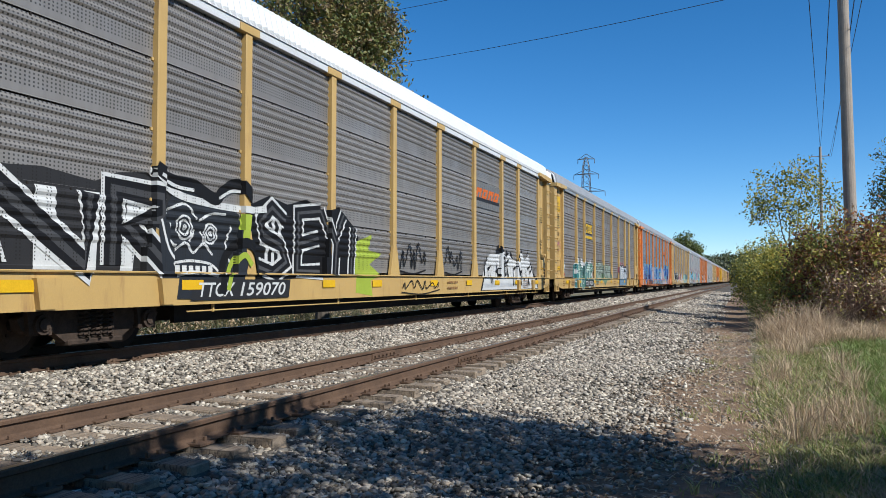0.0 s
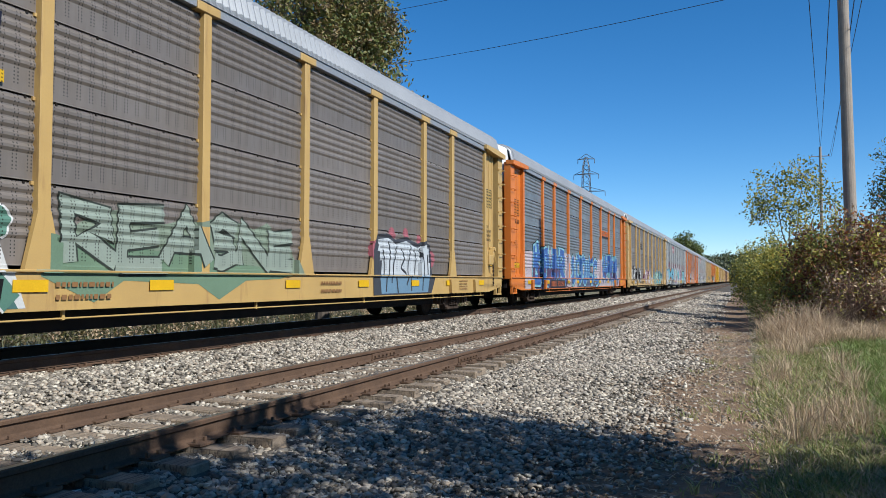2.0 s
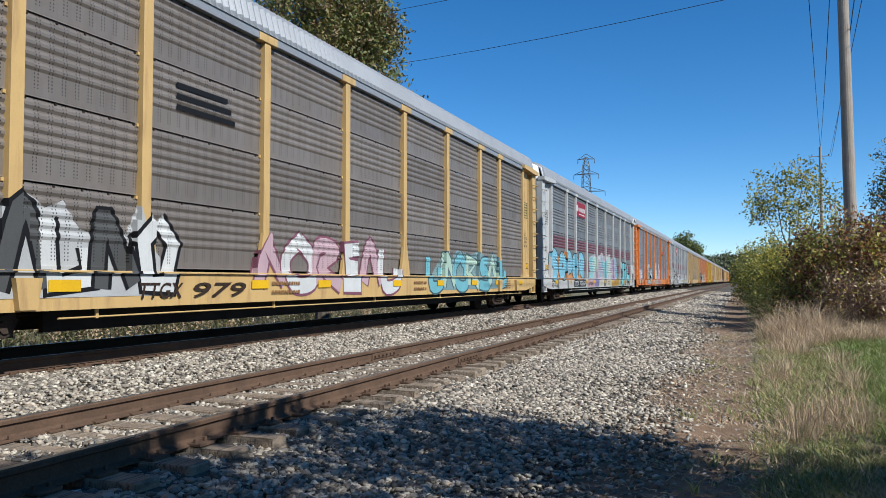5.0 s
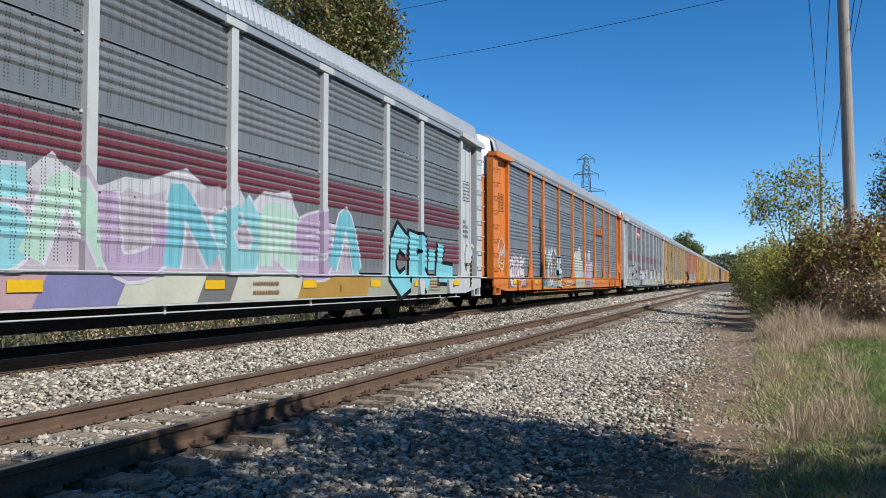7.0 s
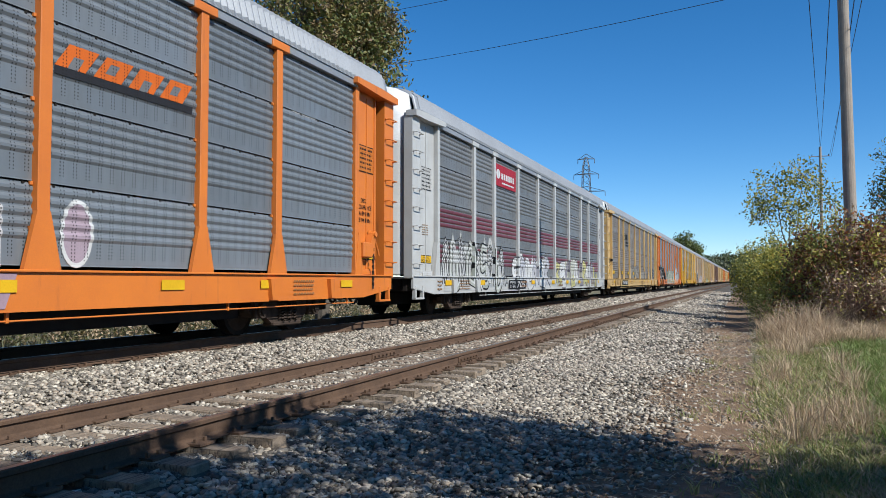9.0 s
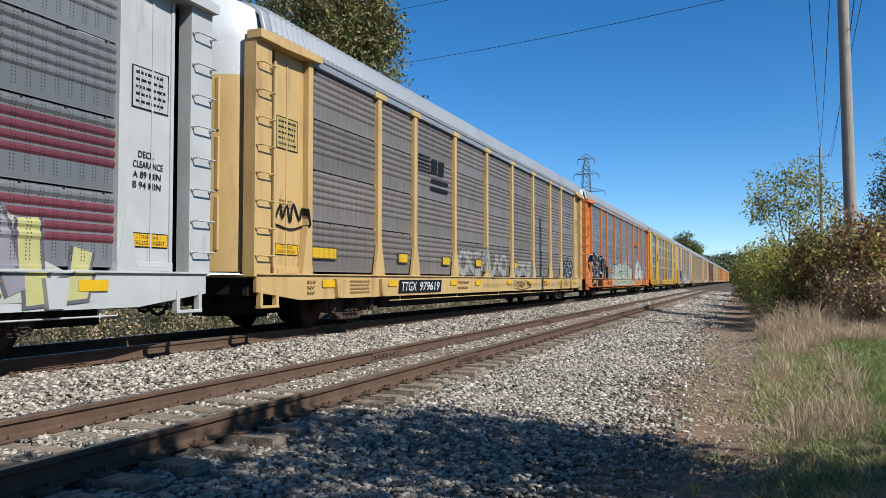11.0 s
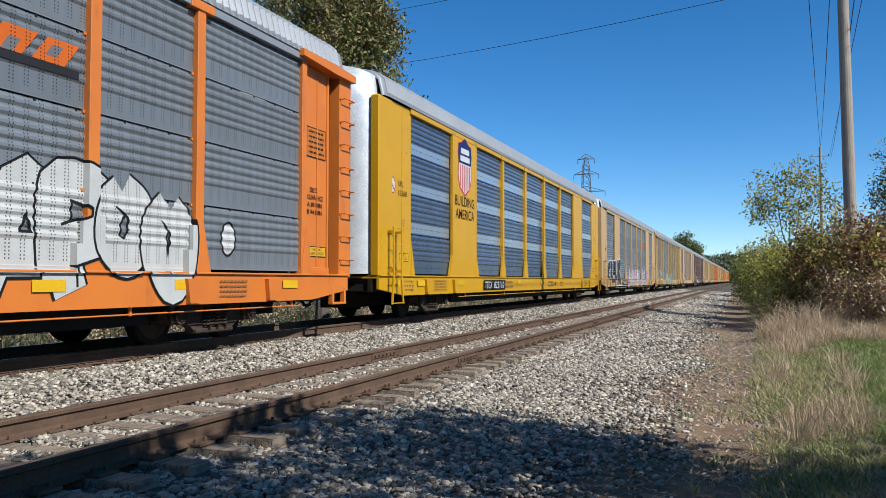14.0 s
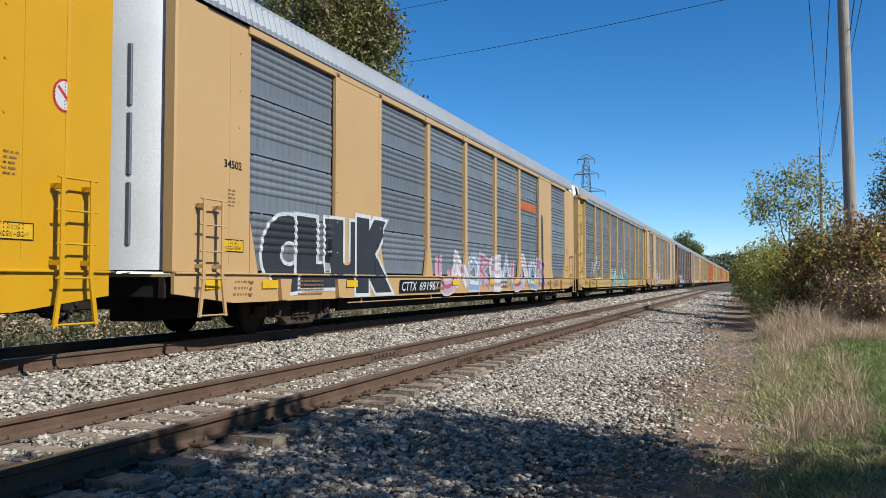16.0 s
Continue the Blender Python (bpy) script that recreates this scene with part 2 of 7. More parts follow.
# ---------------------------------------------------------------- mesh helpers
class Geo:
    """Gathers vertices and faces, with a material slot for each face."""

    def __init__(self):
        self.v, self.f, self.s = [], [], []

    def add(self, verts, faces, slot=0):
        o = len(self.v)
        self.v += [tuple(p) for p in verts]
        self.f += [tuple(i + o for i in q) for q in faces]
        self.s += [slot] * len(faces)
        return self

    def box(self, x0, x1, y0, y1, z0, z1, slot=0, b=0.0):
        """A box; with b its edges are chamfered."""
        if not b:
            v = [(x, y, z) for x in (x0, x1) for y in (y0, y1) for z in (z0, z1)]
            return self.add(v, [(0, 1, 3, 2), (4, 6, 7, 5), (0, 4, 5, 1), (2, 3, 7, 6), (0, 2, 6, 4), (1, 5, 7, 3)], slot)
        lo, hi, v, ix = (x0, y0, z0), (x1, y1, z1), [], {}
        for c in ((i, j, k) for i in (0, 1) for j in (0, 1) for k in (0, 1)):
            for a in range(3):
                p = [(lo[d] + b if not c[d] else hi[d] - b) for d in range(3)]
                p[a] = hi[a] if c[a] else lo[a]
                ix[c, a] = len(v)
                v.append(p)
        faces = []
        for a in range(3):
            u, w = (a + 1) % 3, (a + 2) % 3
            for side in (0, 1):
                ring = []
                for i, j in ((0, 0), (1, 0), (1, 1), (0, 1)):
                    c = [0, 0, 0]
                    c[a], c[u], c[w] = side, i, j
                    ring.append(ix[tuple(c), a])
                faces.append(tuple(ring if side else ring[::-1]))
            for i in (0, 1):
                for j in (0, 1):
                    c0, c1 = [0, 0, 0], [0, 0, 0]
                    c0[u] = c1[u] = i
                    c0[w] = c1[w] = j
                    c1[a] = 1
                    q = [ix[tuple(c0), u], ix[tuple(c1), u], ix[tuple(c1), w], ix[tuple(c0), w]]
                    faces.append(tuple(q if i == j else q[::-1]))
        for c in ((i, j, k) for i in (0, 1) for j in (0, 1) for k in (0, 1)):
            q = [ix[c, 0], ix[c, 1], ix[c, 2]]
            faces.append(tuple(q if sum(c) % 2 else q[::-1]))
        return self.add(v, faces, slot)

    def tube(self, p0, p1, r0, r1=None, seg=8, slot=0, caps=True):
        p0, p1 = Vector(p0), Vector(p1)
        r1 = r0 if r1 is None else r1
        d = (p1 - p0).normalized()
        a = d.orthogonal().normalized()
        c = d.cross(a)
        v, f = [], []
        for p, r in ((p0, r0), (p1, r1)):
            for i in range(seg):
                t = 2 * math.pi * i / seg
                v.append(p + a * (r * math.cos(t)) + c * (r * math.sin(t)))
        f = [(i, (i + 1) % seg, seg + (i + 1) % seg, seg + i) for i in range(seg)]
        if caps:
            f += [tuple(range(seg))[::-1], tuple(range(seg, 2 * seg))]
        return self.add(v, f, slot)

    def prism(self, ring, y0, y1, slot=0):
        """A ring of (x, z) carried from y0 to y1."""
        k = len(ring)
        v = [(x, y0, z) for x, z in ring] + [(x, y1, z) for x, z in ring]
        return self.add(v, [(i, (i + 1) % k, k + (i + 1) % k, k + i) for i in range(k)] + [tuple(range(k))[::-1], tuple(range(k, 2 * k))], slot)

    def slab(self, ring, x0, x1, slot=0):
        """A ring of (y, z) carried from x0 to x1."""
        k = len(ring)
        v = [(x0, y, z) for y, z in ring] + [(x1, y, z) for y, z in ring]
        return self.add(v, [(i, (i + 1) % k, k + (i + 1) % k, k + i) for i in range(k)] + [tuple(range(k))[::-1], tuple(range(k, 2 * k))], slot)

    def mesh(self, name, mats, smooth=False):
        me = bpy.data.meshes.new(name)
        me.from_pydata(self.v, [], self.f)
        for m in mats:
            me.materials.append(m)
        if len(mats) > 1:
            me.polygons.foreach_set("material_index", self.s)
        if smooth:
            me.polygons.foreach_set("use_smooth", [True] * len(me.polygons))
        me.update()
        return me


def part(name, data, parent, label="", m=None):
    ob = new(name, data)
    ob.parent = parent
    if m is not None:
        ob.matrix_basis = m
    if label:
        ob["label"] = label
    return ob


def swarm(name, verts, quads, mat):
    """One mesh from arrays of vertices and faces."""
    me = bpy.data.meshes.new(name)
    k = quads.shape[1]
    me.vertices.add(len(verts))
    me.vertices.foreach_set("co", verts.astype(np.float32).ravel())
    me.loops.add(quads.size)
    me.loops.foreach_set("vertex_index", quads.astype(np.int32).ravel())
    me.polygons.add(len(quads))
    me.polygons.foreach_set("loop_start", np.arange(0, quads.size, k, dtype=np.int32))
    me.polygons.foreach_set("loop_total", np.full(len(quads), k, dtype=np.int32))
    me.materials.append(mat)
    me.update(calc_edges=True)
    me.validate()
    return me


# ---------------------------------------------------------------- ground
TRACK_X, TRAIN_X, TRAIN_Z = -5.015, -9.10, 0.20


def ground_height(x, y):
    """The bed's cross section: shoulders, the ditch beyond the train, the path and the verge."""
    pts = [(-400, -1.2), (-60, -1.0), (-16, -0.75), (-13.5, -0.75), (-11.4, -0.02), (-7.5, -0.02), (-6.6, -0.22), (-6.3, -0.238), (-3.9, -0.238), (-3.5, -0.315), (-2.6, -0.38), (-1.3, -0.43), (-0.3, -0.44), (0.6, -0.36), (3, -0.20), (8, 0.25), (30, 1.0), (400, 4.0)]
    for (x0, z0), (x1, z1) in zip(pts, pts[1:]):
        if x0 <= x <= x1:
            k = (x - x0) / (x1 - x0)
            return z0 + (z1 - z0) * k * k * (3 - 2 * k)
    return pts[-1][1]


def make_ground():
    xs = [-900, -400, -200, -100, -60, -30, -20] + [-16 + 0.35 * i for i in range(0, 62)] + [6.5, 8, 11, 16, 30, 60, 120, 300, 900]
    ys = [-300, -60, -20, -8] + [-4 + 0.5 * i for i in range(0, 110)] + [52, 56, 60, 70, 80, 100, 140, 200, 300, 500, 900, 2500]
    g = Geo()
    v = []
    for y in ys:
        for x in xs:
            z = ground_height(max(-400, min(400, x)), y)
            rough = 0.035 if -11 < x < -0.8 else 0.06
            v.append((x, y, z + rough * noise.noise((x * 0.9, y * 0.9, 0)) + 0.5 * rough * noise.noise((x * 3.1, y * 3.1, 5))))
    w = len(xs)
    for j in range(len(ys) - 1):
        for i in range(w - 1):
            xm = 0.5 * (xs[i] + xs[i + 1]) + 0.35 * noise.noise((0, ys[j] * 0.4, 3))
            g.f.append((j * w + i, j * w + i + 1, (j + 1) * w + i + 1, (j + 1) * w + i))
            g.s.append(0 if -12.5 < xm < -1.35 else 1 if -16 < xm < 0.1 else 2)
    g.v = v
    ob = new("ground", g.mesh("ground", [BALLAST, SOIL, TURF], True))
    return tagged(ob, "grey gravel bed with a bare dirt path and verge", "ground", kind="structure")


make_ground()

RAIL_RING = [(-0.070, -0.185), (0.070, -0.185), (0.070, -0.172), (0.018, -0.155), (0.011, -0.135), (0.011, -0.055), (0.036, -0.042), (0.038, -0.012), (0.026, 0.0), (-0.026, 0.0), (-0.038, -0.012), (-0.036, -0.042), (-0.011, -0.055), (-0.011, -0.135), (-0.018, -0.155), (-0.070, -0.172)]


def make_track(name, x, z, label, tie_top):
    track = tagged(new(name), label, "railway track", "railway tracks", "structure")
    track.location = (x, 0, z)
    k = len(RAIL_RING)
    ys = [-40, -12, 0.4, 12.3, 24.2, 48, 90, 200, 900]
    for s in (-0.7535, 0.7535):
        for y0, y1 in zip(ys, ys[1:]):
            g = Geo()
            v = [(a, y0, b) for a, b in RAIL_RING] + [(a, y1 - 0.008, b) for a, b in RAIL_RING]
            for i in range(k):
                g.add([v[i], v[(i + 1) % k], v[k + (i + 1) % k], v[k + i]], [(0, 1, 2, 3)], 1 if i == 8 else 0)
            g.add(v, [tuple(range(k))[::-1], tuple(range(k, 2 * k))])
            part("rail", g.mesh("rail", [RAIL, RAIL_TOP]), track, "rusty steel rail with a worn head", pose(s, 0, 0))
    return track


near_track = make_track("near_track", TRACK_X, 0.0, "rusty rails on weathered wooden ties in gravel", -0.185)
far_track = make_track("far_track", TRAIN_X, TRAIN_Z, "rusty rails under the passing train", -0.185)


# ---------------------------------------------------------------- the train's cars
POSTS = (-9.3, -7.25, -4.38, -1.46, 1.46, 4.38, 7.25, 9.3)
SCREEN_END = 12.25
SHEET, BASE, EAVE = 0.97, 1.12, 5.12
SKIN, POST_FACE = 1.50, 1.60
WAVE = [(0.0, 0.004), (0.015, 0.0), (0.285, 0.0)]
for i in range(5):
    WAVE += [(0.30 + 0.13 * i, 0.0), (0.340 + 0.13 * i, 0.022), (0.375 + 0.13 * i, 0.022), (0.412 + 0.13 * i, 0.0)]
WAVE += [(0.946, 0.0)]
ROOF_RING = [(-1.62, 5.12), (-1.60, 5.20), (-1.52, 5.52), (-1.38, 5.64), (-1.15, 5.74), (-0.6, 5.84), (0, 5.88), (0.6, 5.84), (1.15, 5.74), (1.38, 5.64), (1.52, 5.52), (1.60, 5.20), (1.62, 5.12)]


def wave(z):
    """How far the screen stands out at the height z above its base."""
    z = (z - BASE) % SHEET
    for (a, p), (b, q) in zip(WAVE, WAVE[1:]):
        if a <= z <= b:
            return p + (q - p) * (z - a) / max(b - a, 1e-6)
    return 0.0


def sheet_mesh(width, rows, mat, name):
    """Corrugated sheets above one another, with a turned edge; the origin is at the lower edge's middle."""
    g = Geo()
    h = width / 2
    for r in range(rows):
        v, f = [], []
        for z, d in WAVE:
            v += [(d, -h, z + r * SHEET), (d, h, z + r * SHEET)]
        v += [(-0.03, -h, r * SHEET), (-0.03, h, r * SHEET), (-0.03, -h, WAVE[-1][0] + r * SHEET), (-0.03, h, WAVE[-1][0] + r * SHEET)]
        k = len(WAVE)
        f = [(2 * i, 2 * i + 1, 2 * i + 3, 2 * i + 2) for i in range(k - 1)]
        f += [(2 * k, 2 * k + 1, 1, 0), (2 * k - 2, 2 * k - 1, 2 * k + 3, 2 * k + 2)]
        g.add(v, f)
        for i in range(5):
            y = (i - 2) * width * 0.22
            g.box(0.0, 0.014, y - 0.014, y + 0.014, r * SHEET + 0.925, r * SHEET + 0.955, 1)
    return g.mesh(name, [mat, BLACK])


def roof_mesh(mat):
    """A ribbed roof: the ribs run across the car."""
    g = Geo()
    n, k = 300, len(ROOF_RING)
    v, f = [], []
    step = 2 * 13.62 / n
    for i in range(n + 1):
        y = -13.62 + i * step
        lift = 0.040 if i % 2 else 0.0
        for x, z in ROOF_RING:
            out = math.copysign(min(0.97, (abs(x) / 1.6) ** 4), x)
            inner = 1.0 if abs(x) < 1.61 else 0.0
            v.append((x + lift * inner * out, y, z + lift * inner * math.sqrt(1 - out * out)))
    for i in range(n):
        for j in range(k - 1):
            f.append((i * k + j, i * k + j + 1, (i + 1) * k + j + 1, (i + 1) * k + j))
    g.add(v, f)
    return g.mesh("roof", [mat])


def post_mesh(mat, flare):
    """A side post with its cap under the eave and a flared foot on the sill."""
    g = Geo()
    g.box(SKIN - 0.05, POST_FACE, -0.09, 0.09, 1.04, 4.98, 0, 0.008)
    g.box(SKIN - 0.02, POST_FACE + 0.025, -0.27, 0.27, 4.96, 5.10, 0, 0.01)
    if flare:
        g.slab([(-0.27, 1.04), (0.27, 1.04), (0.092, 1.75), (-0.092, 1.75)], SKIN + 0.04, POST_FACE + 0.004)
    for z in (1.55, 2.06, 3.03, 4.0):
        for y in (-0.115, 0.115):
            g.box(SKIN, SKIN + 0.035, y - 0.018, y + 0.018, z - 0.022, z + 0.022, 0, 0.004)
    return g.mesh("post", [mat])


def wide_panel_mesh(mat):
    """The plain pressed panel between two close posts."""
    g = Geo()
    g.box(SKIN, POST_FACE - 0.01, -1.03, 1.03, 1.05, 5.08, 0, 0.008)
    for y in (-0.98, 0.98):
        g.box(SKIN + 0.02, POST_FACE, y - 0.07, y + 0.07, 1.05, 5.08, 0, 0.006)
        for z in (1.5, 2.1, 2.7, 3.3, 3.9, 4.5):
            g.tube((POST_FACE - 0.01, y, z), (POST_FACE + 0.012, y, z), 0.02, seg=6)
    g.slab([(-1.30, 1.05), (-1.0, 1.05), (-1.0, 1.8)], SKIN + 0.03, POST_FACE - 0.004)
    g.slab([(1.30, 1.05), (1.0, 1.8), (1.0, 1.05)], SKIN + 0.03, POST_FACE - 0.004)
    return g.mesh("panel", [mat])


def frame_mesh(mat):
    """The deck with side sills, jacking pads, tie-down rail and end sill."""
    g = Geo()
    for s in (-1, 1):
        ring = [(-14.0, 0.98), (-14.0, 0.76), (-12.6, 0.60), (12.6, 0.60), (14.0, 0.76), (14.0, 0.98), (14.0, 1.05), (-14.0, 1.05)]
        g.slab(ring, s * 1.52, s * 1.58)
        g.box(min(s * 1.50, s * 1.62), max(s * 1.50, s * 1.62), -14.0, 14.0, 1.045, 1.075, 0, 0.006)
        for y in (-10.1 - 1.1, -10.1 + 0.95, 10.1 + 1.1, 10.1 - 0.95):
            g.slab([(y - 0.18, 0.98), (y - 0.12, 0.62), (y + 0.12, 0.62), (y + 0.18, 0.98)], s * 1.57, s * 1.66)
    g.box(-1.52, 1.52, -14.0, 14.0, 1.00, 1.04)
    return g.mesh("deck", [mat])


def underbody_mesh():
    g = Geo()
    g.box(-0.35, 0.35, -13.2, 13.2, 0.31, 1.0, 0, 0.02)
    g.box(0.5, 1.1, -5.6, -4.3, 0.36, 0.9, 0, 0.03)
    g.box(0.4, 1.2, 3.4, 4.4, 0.34, 0.9, 0, 0.03)
    # black skirts added here and at the ends, for the dark below the sills
    g.box(-1.50, -1.42, -12.0, 12.0, 0.44, 1.0)
    g.box(1.20, 1.27, -8.6, 8.6, 0.33, 1.0)
    for a, b in ((-14.0, -11.6), (11.6, 14.0)):
        g.box(1.30, 1.40, a, b, 0.70, 1.0)
    for y in (-12.6, -10.1, -6.5, -3.2, 0, 3.2, 6.5, 10.1, 12.6):
        g.box(-1.45, 1.45, y - 0.12, y + 0.12, 0.62, 1.0)
    g.tube((0.75, -2.4, 0.62), (0.75, -1.2, 0.62), 0.2, seg=12)
    g.tube((0.62, 0.6, 0.60), (0.62, 1.2, 0.60), 0.16, seg=12)
    g.tube((0.45, -9, 0.52), (0.45, 9, 0.52), 0.03, seg=6)
    return g.mesh("underbody", [BLACK])


def side_frame_mesh():
    """A truck's cast side frame with the spring group and the axle boxes."""
    g = Geo()
    ring = [(-1.18, 0.50), (-1.10, 0.36), (-0.72, 0.36), (-0.42, 0.16), (0.42, 0.16), (0.72, 0.36), (1.10, 0.36), (1.18, 0.50), (0.80, 0.66), (0.36, 0.74), (-0.36, 0.74), (-0.80, 0.66)]
    g.slab(ring, 1.12, 1.25)
    g.box(1.05, 1.30, -0.46, 0.46, 0.14, 0.22, 0, 0.02)
    for y in (-0.89, 0.89):
        g.tube((0.95, y, 0.43), (1.36, y, 0.43), 0.125, seg=14)
        g.tube((1.36, y, 0.43), (1.385, y, 0.43), 0.08, seg=10)
        g.slab([(y - 0.2, 0.60), (y - 0.16, 0.30), (y + 0.16, 0.30), (y + 0.2, 0.60)], 1.22, 1.31)
    return g.mesh("side_frame", [RUSTY])


def spring_mesh():
    """A coil spring on the truck's side."""
    g = Geo()
    last = None
    for i in range(49):
        a = i * math.pi / 4
        p = (1.27 + 0.07 * math.cos(a), 0.07 * math.sin(a), 0.23 + 0.33 * i / 48)
        if last:
            g.tube(last, p, 0.017, seg=5, caps=False)
        last = p
    return g.mesh("spring", [RUSTY])


def wheelset_mesh():
    g = Geo()
    g.tube((-1.0, 0, 0), (1.0, 0, 0), 0.085, seg=10)
    for s in (-1, 1):
        g.tube((s * 0.70, 0, 0), (s * 0.84, 0, 0), 0.42, seg=28, slot=0)
        g.tube((s * 0.685, 0, 0), (s * 0.70, 0, 0), 0.445, seg=28, slot=0)
        g.tube((s * 0.84, 0, 0), (s * 0.845, 0, 0), 0.34, 0.30, seg=20, slot=1)
        for a in range(3):
            t = a * 2.094
            g.tube((s * 0.84, 0.15 * math.cos(t), 0.15 * math.sin(t)), (s * 0.87, 0.15 * math.cos(t), 0.15 * math.sin(t)), 0.02, seg=6, slot=1)
    return g.mesh("wheelset", [BLACK, RUSTY])


def coupler_mesh():
    g = Geo()
    g.box(-0.14, 0.14, 13.0, 14.35, 0.52, 0.84, 0, 0.02)
    g.box(-0.22, 0.16, 14.30, 14.61, 0.50, 0.86, 0, 0.04)
    g.box(-1.25, 1.25, 13.85, 13.95, 0.70, 1.0, 0, 0.02)
    for k in range(8):
        a, b = k / 8, (k + 1) / 8
        g.tube((0.5, 13.9 + a * 0.72, 0.70 - 0.28 * math.sin(math.pi * a)), (0.5 - 0.05 * b, 13.9 + b * 0.72, 0.70 - 0.28 * math.sin(math.pi * b)), 0.03, seg=6)
    return g.mesh("coupler", [BLACK])


def end_panel_mesh(mat):
    """The recessed plain sheet beside the ladder, framed."""
    g = Geo()
    g.box(1.40, 1.46, 12.20, 13.36, 1.06, 5.0, 0, 0.005)
    g.box(1.40, 1.585, 12.20, 12.36, 1.06, 5.06, 0, 0.008)
    g.box(1.40, 1.475, 12.92, 12.95, 1.2, 4.9)
    g.box(1.24, 1.49, 13.30, 13.36, 1.06, 5.0, 0, 0.006)
    g.box(1.40, 1.50, 12.36, 13.36, 1.06, 1.20, 0, 0.006)
    return g.mesh("end_panel", [mat])


def corner_mesh(mat):
    """The corner column at the car's end, a channel open to the inside."""
    g = Geo()
    ring = [(13.60, 1.36), (13.60, 1.585), (14.08, 1.585), (14.08, 1.36), (14.05, 1.36), (14.05, 1.555), (13.63, 1.555), (13.63, 1.36)]
    v = [(x, y, 1.02) for y, x in ring] + [(x, y, 5.06) for y, x in ring]
    g.add(v, [(i, (i + 1) % 8, 8 + (i + 1) % 8, 8 + i) for i in range(8)] + [(0, 1, 6, 7), (1, 2, 5, 6), (2, 3, 4, 5), (8, 15, 14, 9), (9, 14, 13, 10), (10, 13, 12, 11)])
    return g.mesh("corner_column", [mat])


def flush_end_mesh(mat):
    """The plain flush sheet that closes the side at the end, folded twice."""
    g = Geo()
    g.box(1.40, 1.555, 12.16, 13.30, 1.05, 5.10, 0, 0.006)
    g.box(1.36, 1.585, 13.30, 14.02, 1.05, 5.10, 0, 0.03)
    g.slab([(12.16, 1.05), (12.16, 1.9), (11.92, 1.05)], 1.50, 1.57)
    g.box(1.40, 1.56, 12.70, 12.715, 1.2, 5.0)
    for z in (1.6, 2.2, 2.8, 3.4, 4.0, 4.6):
        g.tube((1.55, 12.45, z), (1.566, 12.45, z), 0.018, seg=6)
    return g.mesh("end_panel", [mat])


def rung_mesh(mat):
    """A straight rung that stands off the corner column."""
    g = Geo()
    p = [(1.585, 13.64, 0.0), (1.70, 13.65, 0.0), (1.70, 14.03, 0.0), (1.585, 14.04, 0.0)]
    for a, b in zip(p, p[1:]):
        g.tube(a, b, 0.013, seg=6)
    for q in (p[0], p[-1]):
        g.tube((1.585, q[1], q[2]), (1.61, q[1], q[2]), 0.028, seg=8)
    return g.mesh("rung", [mat])


def gap_shade_mesh():
    """A black sheet standing in for the shade between end panel and corner column."""
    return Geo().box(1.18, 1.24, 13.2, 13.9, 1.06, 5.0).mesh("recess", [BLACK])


def stirrup_mesh(mat):
    """The step hung below the sill at the car's corner."""
    g = Geo()
    for y in (13.38, 13.86):
        g.box(1.50, 1.60, y - 0.035, y + 0.035, 0.50, 0.82, 0, 0.008)
    g.box(1.49, 1.61, 13.345, 13.895, 0.485, 0.53, 0, 0.008)
    return g.mesh("stirrup", [mat])


def gusset_mesh(mat):
    """The folded bracket that stiffens the end panel's foot."""
    g = Geo()
    g.slab([(12.18, 1.06), (12.56, 1.06), (12.40, 1.95), (12.34, 1.95)], 1.47, 1.592)
    g.box(1.47, 1.53, 12.62, 13.26, 1.075, 1.16, 0, 0.008)
    return g.mesh("gusset", [mat])


def brake_box_mesh(mat):
    """The hand brake's housing on the end panel."""
    g = Geo()
    g.box(1.47, 1.66, 12.46, 12.86, 1.44, 1.76, 0, 0.02)
    g.slab([(12.86, 1.76), (13.00, 2.02), (13.10, 2.02), (13.06, 1.60), (12.90, 1.44)], 1.48, 1.62)
    g.tube((1.50, 13.04, 1.95), (1.66, 13.04, 1.95), 0.09, 0.06, 10)
    g.tube((1.60, 13.05, 1.9), (1.60, 13.30, 1.50), 0.022, seg=6)
    return g.mesh("brake_box", [mat])


def chain_mesh():
    """A brake chain that hangs from the housing to the sill."""
    g = Geo()
    for i in range(14):
        z = 1.62 - i * 0.062
        w = 0.028
        if i % 2:
            g.box(1.60, 1.612, 13.0 - w, 13.0 + w, z - 0.04, z + 0.04, 0, 0.004)
        else:
            g.box(1.606 - w, 1.606 + w, 12.994, 13.006, z - 0.04, z + 0.04, 0, 0.004)
    return g.mesh("chain", [RUSTY])


def low_ladder_mesh(mat):
    """A short ladder that stands off the side and reaches below the sill."""
    g = Geo()
    for y in (13.11, 13.55):
        g.box(1.72, 1.75, y - 0.03, y + 0.03, 0.98, 2.17, 0, 0.006)
        g.slab([(y - 0.03, 0.98), (y + 0.03, 0.98), (y + 0.03 + 0.09 * (1 if y > 13.2 else -1), 0.42), (y - 0.03 + 0.09 * (1 if y > 13.2 else -1), 0.42)], 1.72, 1.75)
        for z in (1.16, 2.05):
            g.box(1.55, 1.74, y - 0.025, y + 0.025, z - 0.03, z + 0.03)
    for z in (0.44, 0.98, 1.38, 1.77, 2.15):
        g.tube((1.735, 13.03, z), (1.735, 13.63, z), 0.014, seg=6)
    return g.mesh("ladder", [mat])


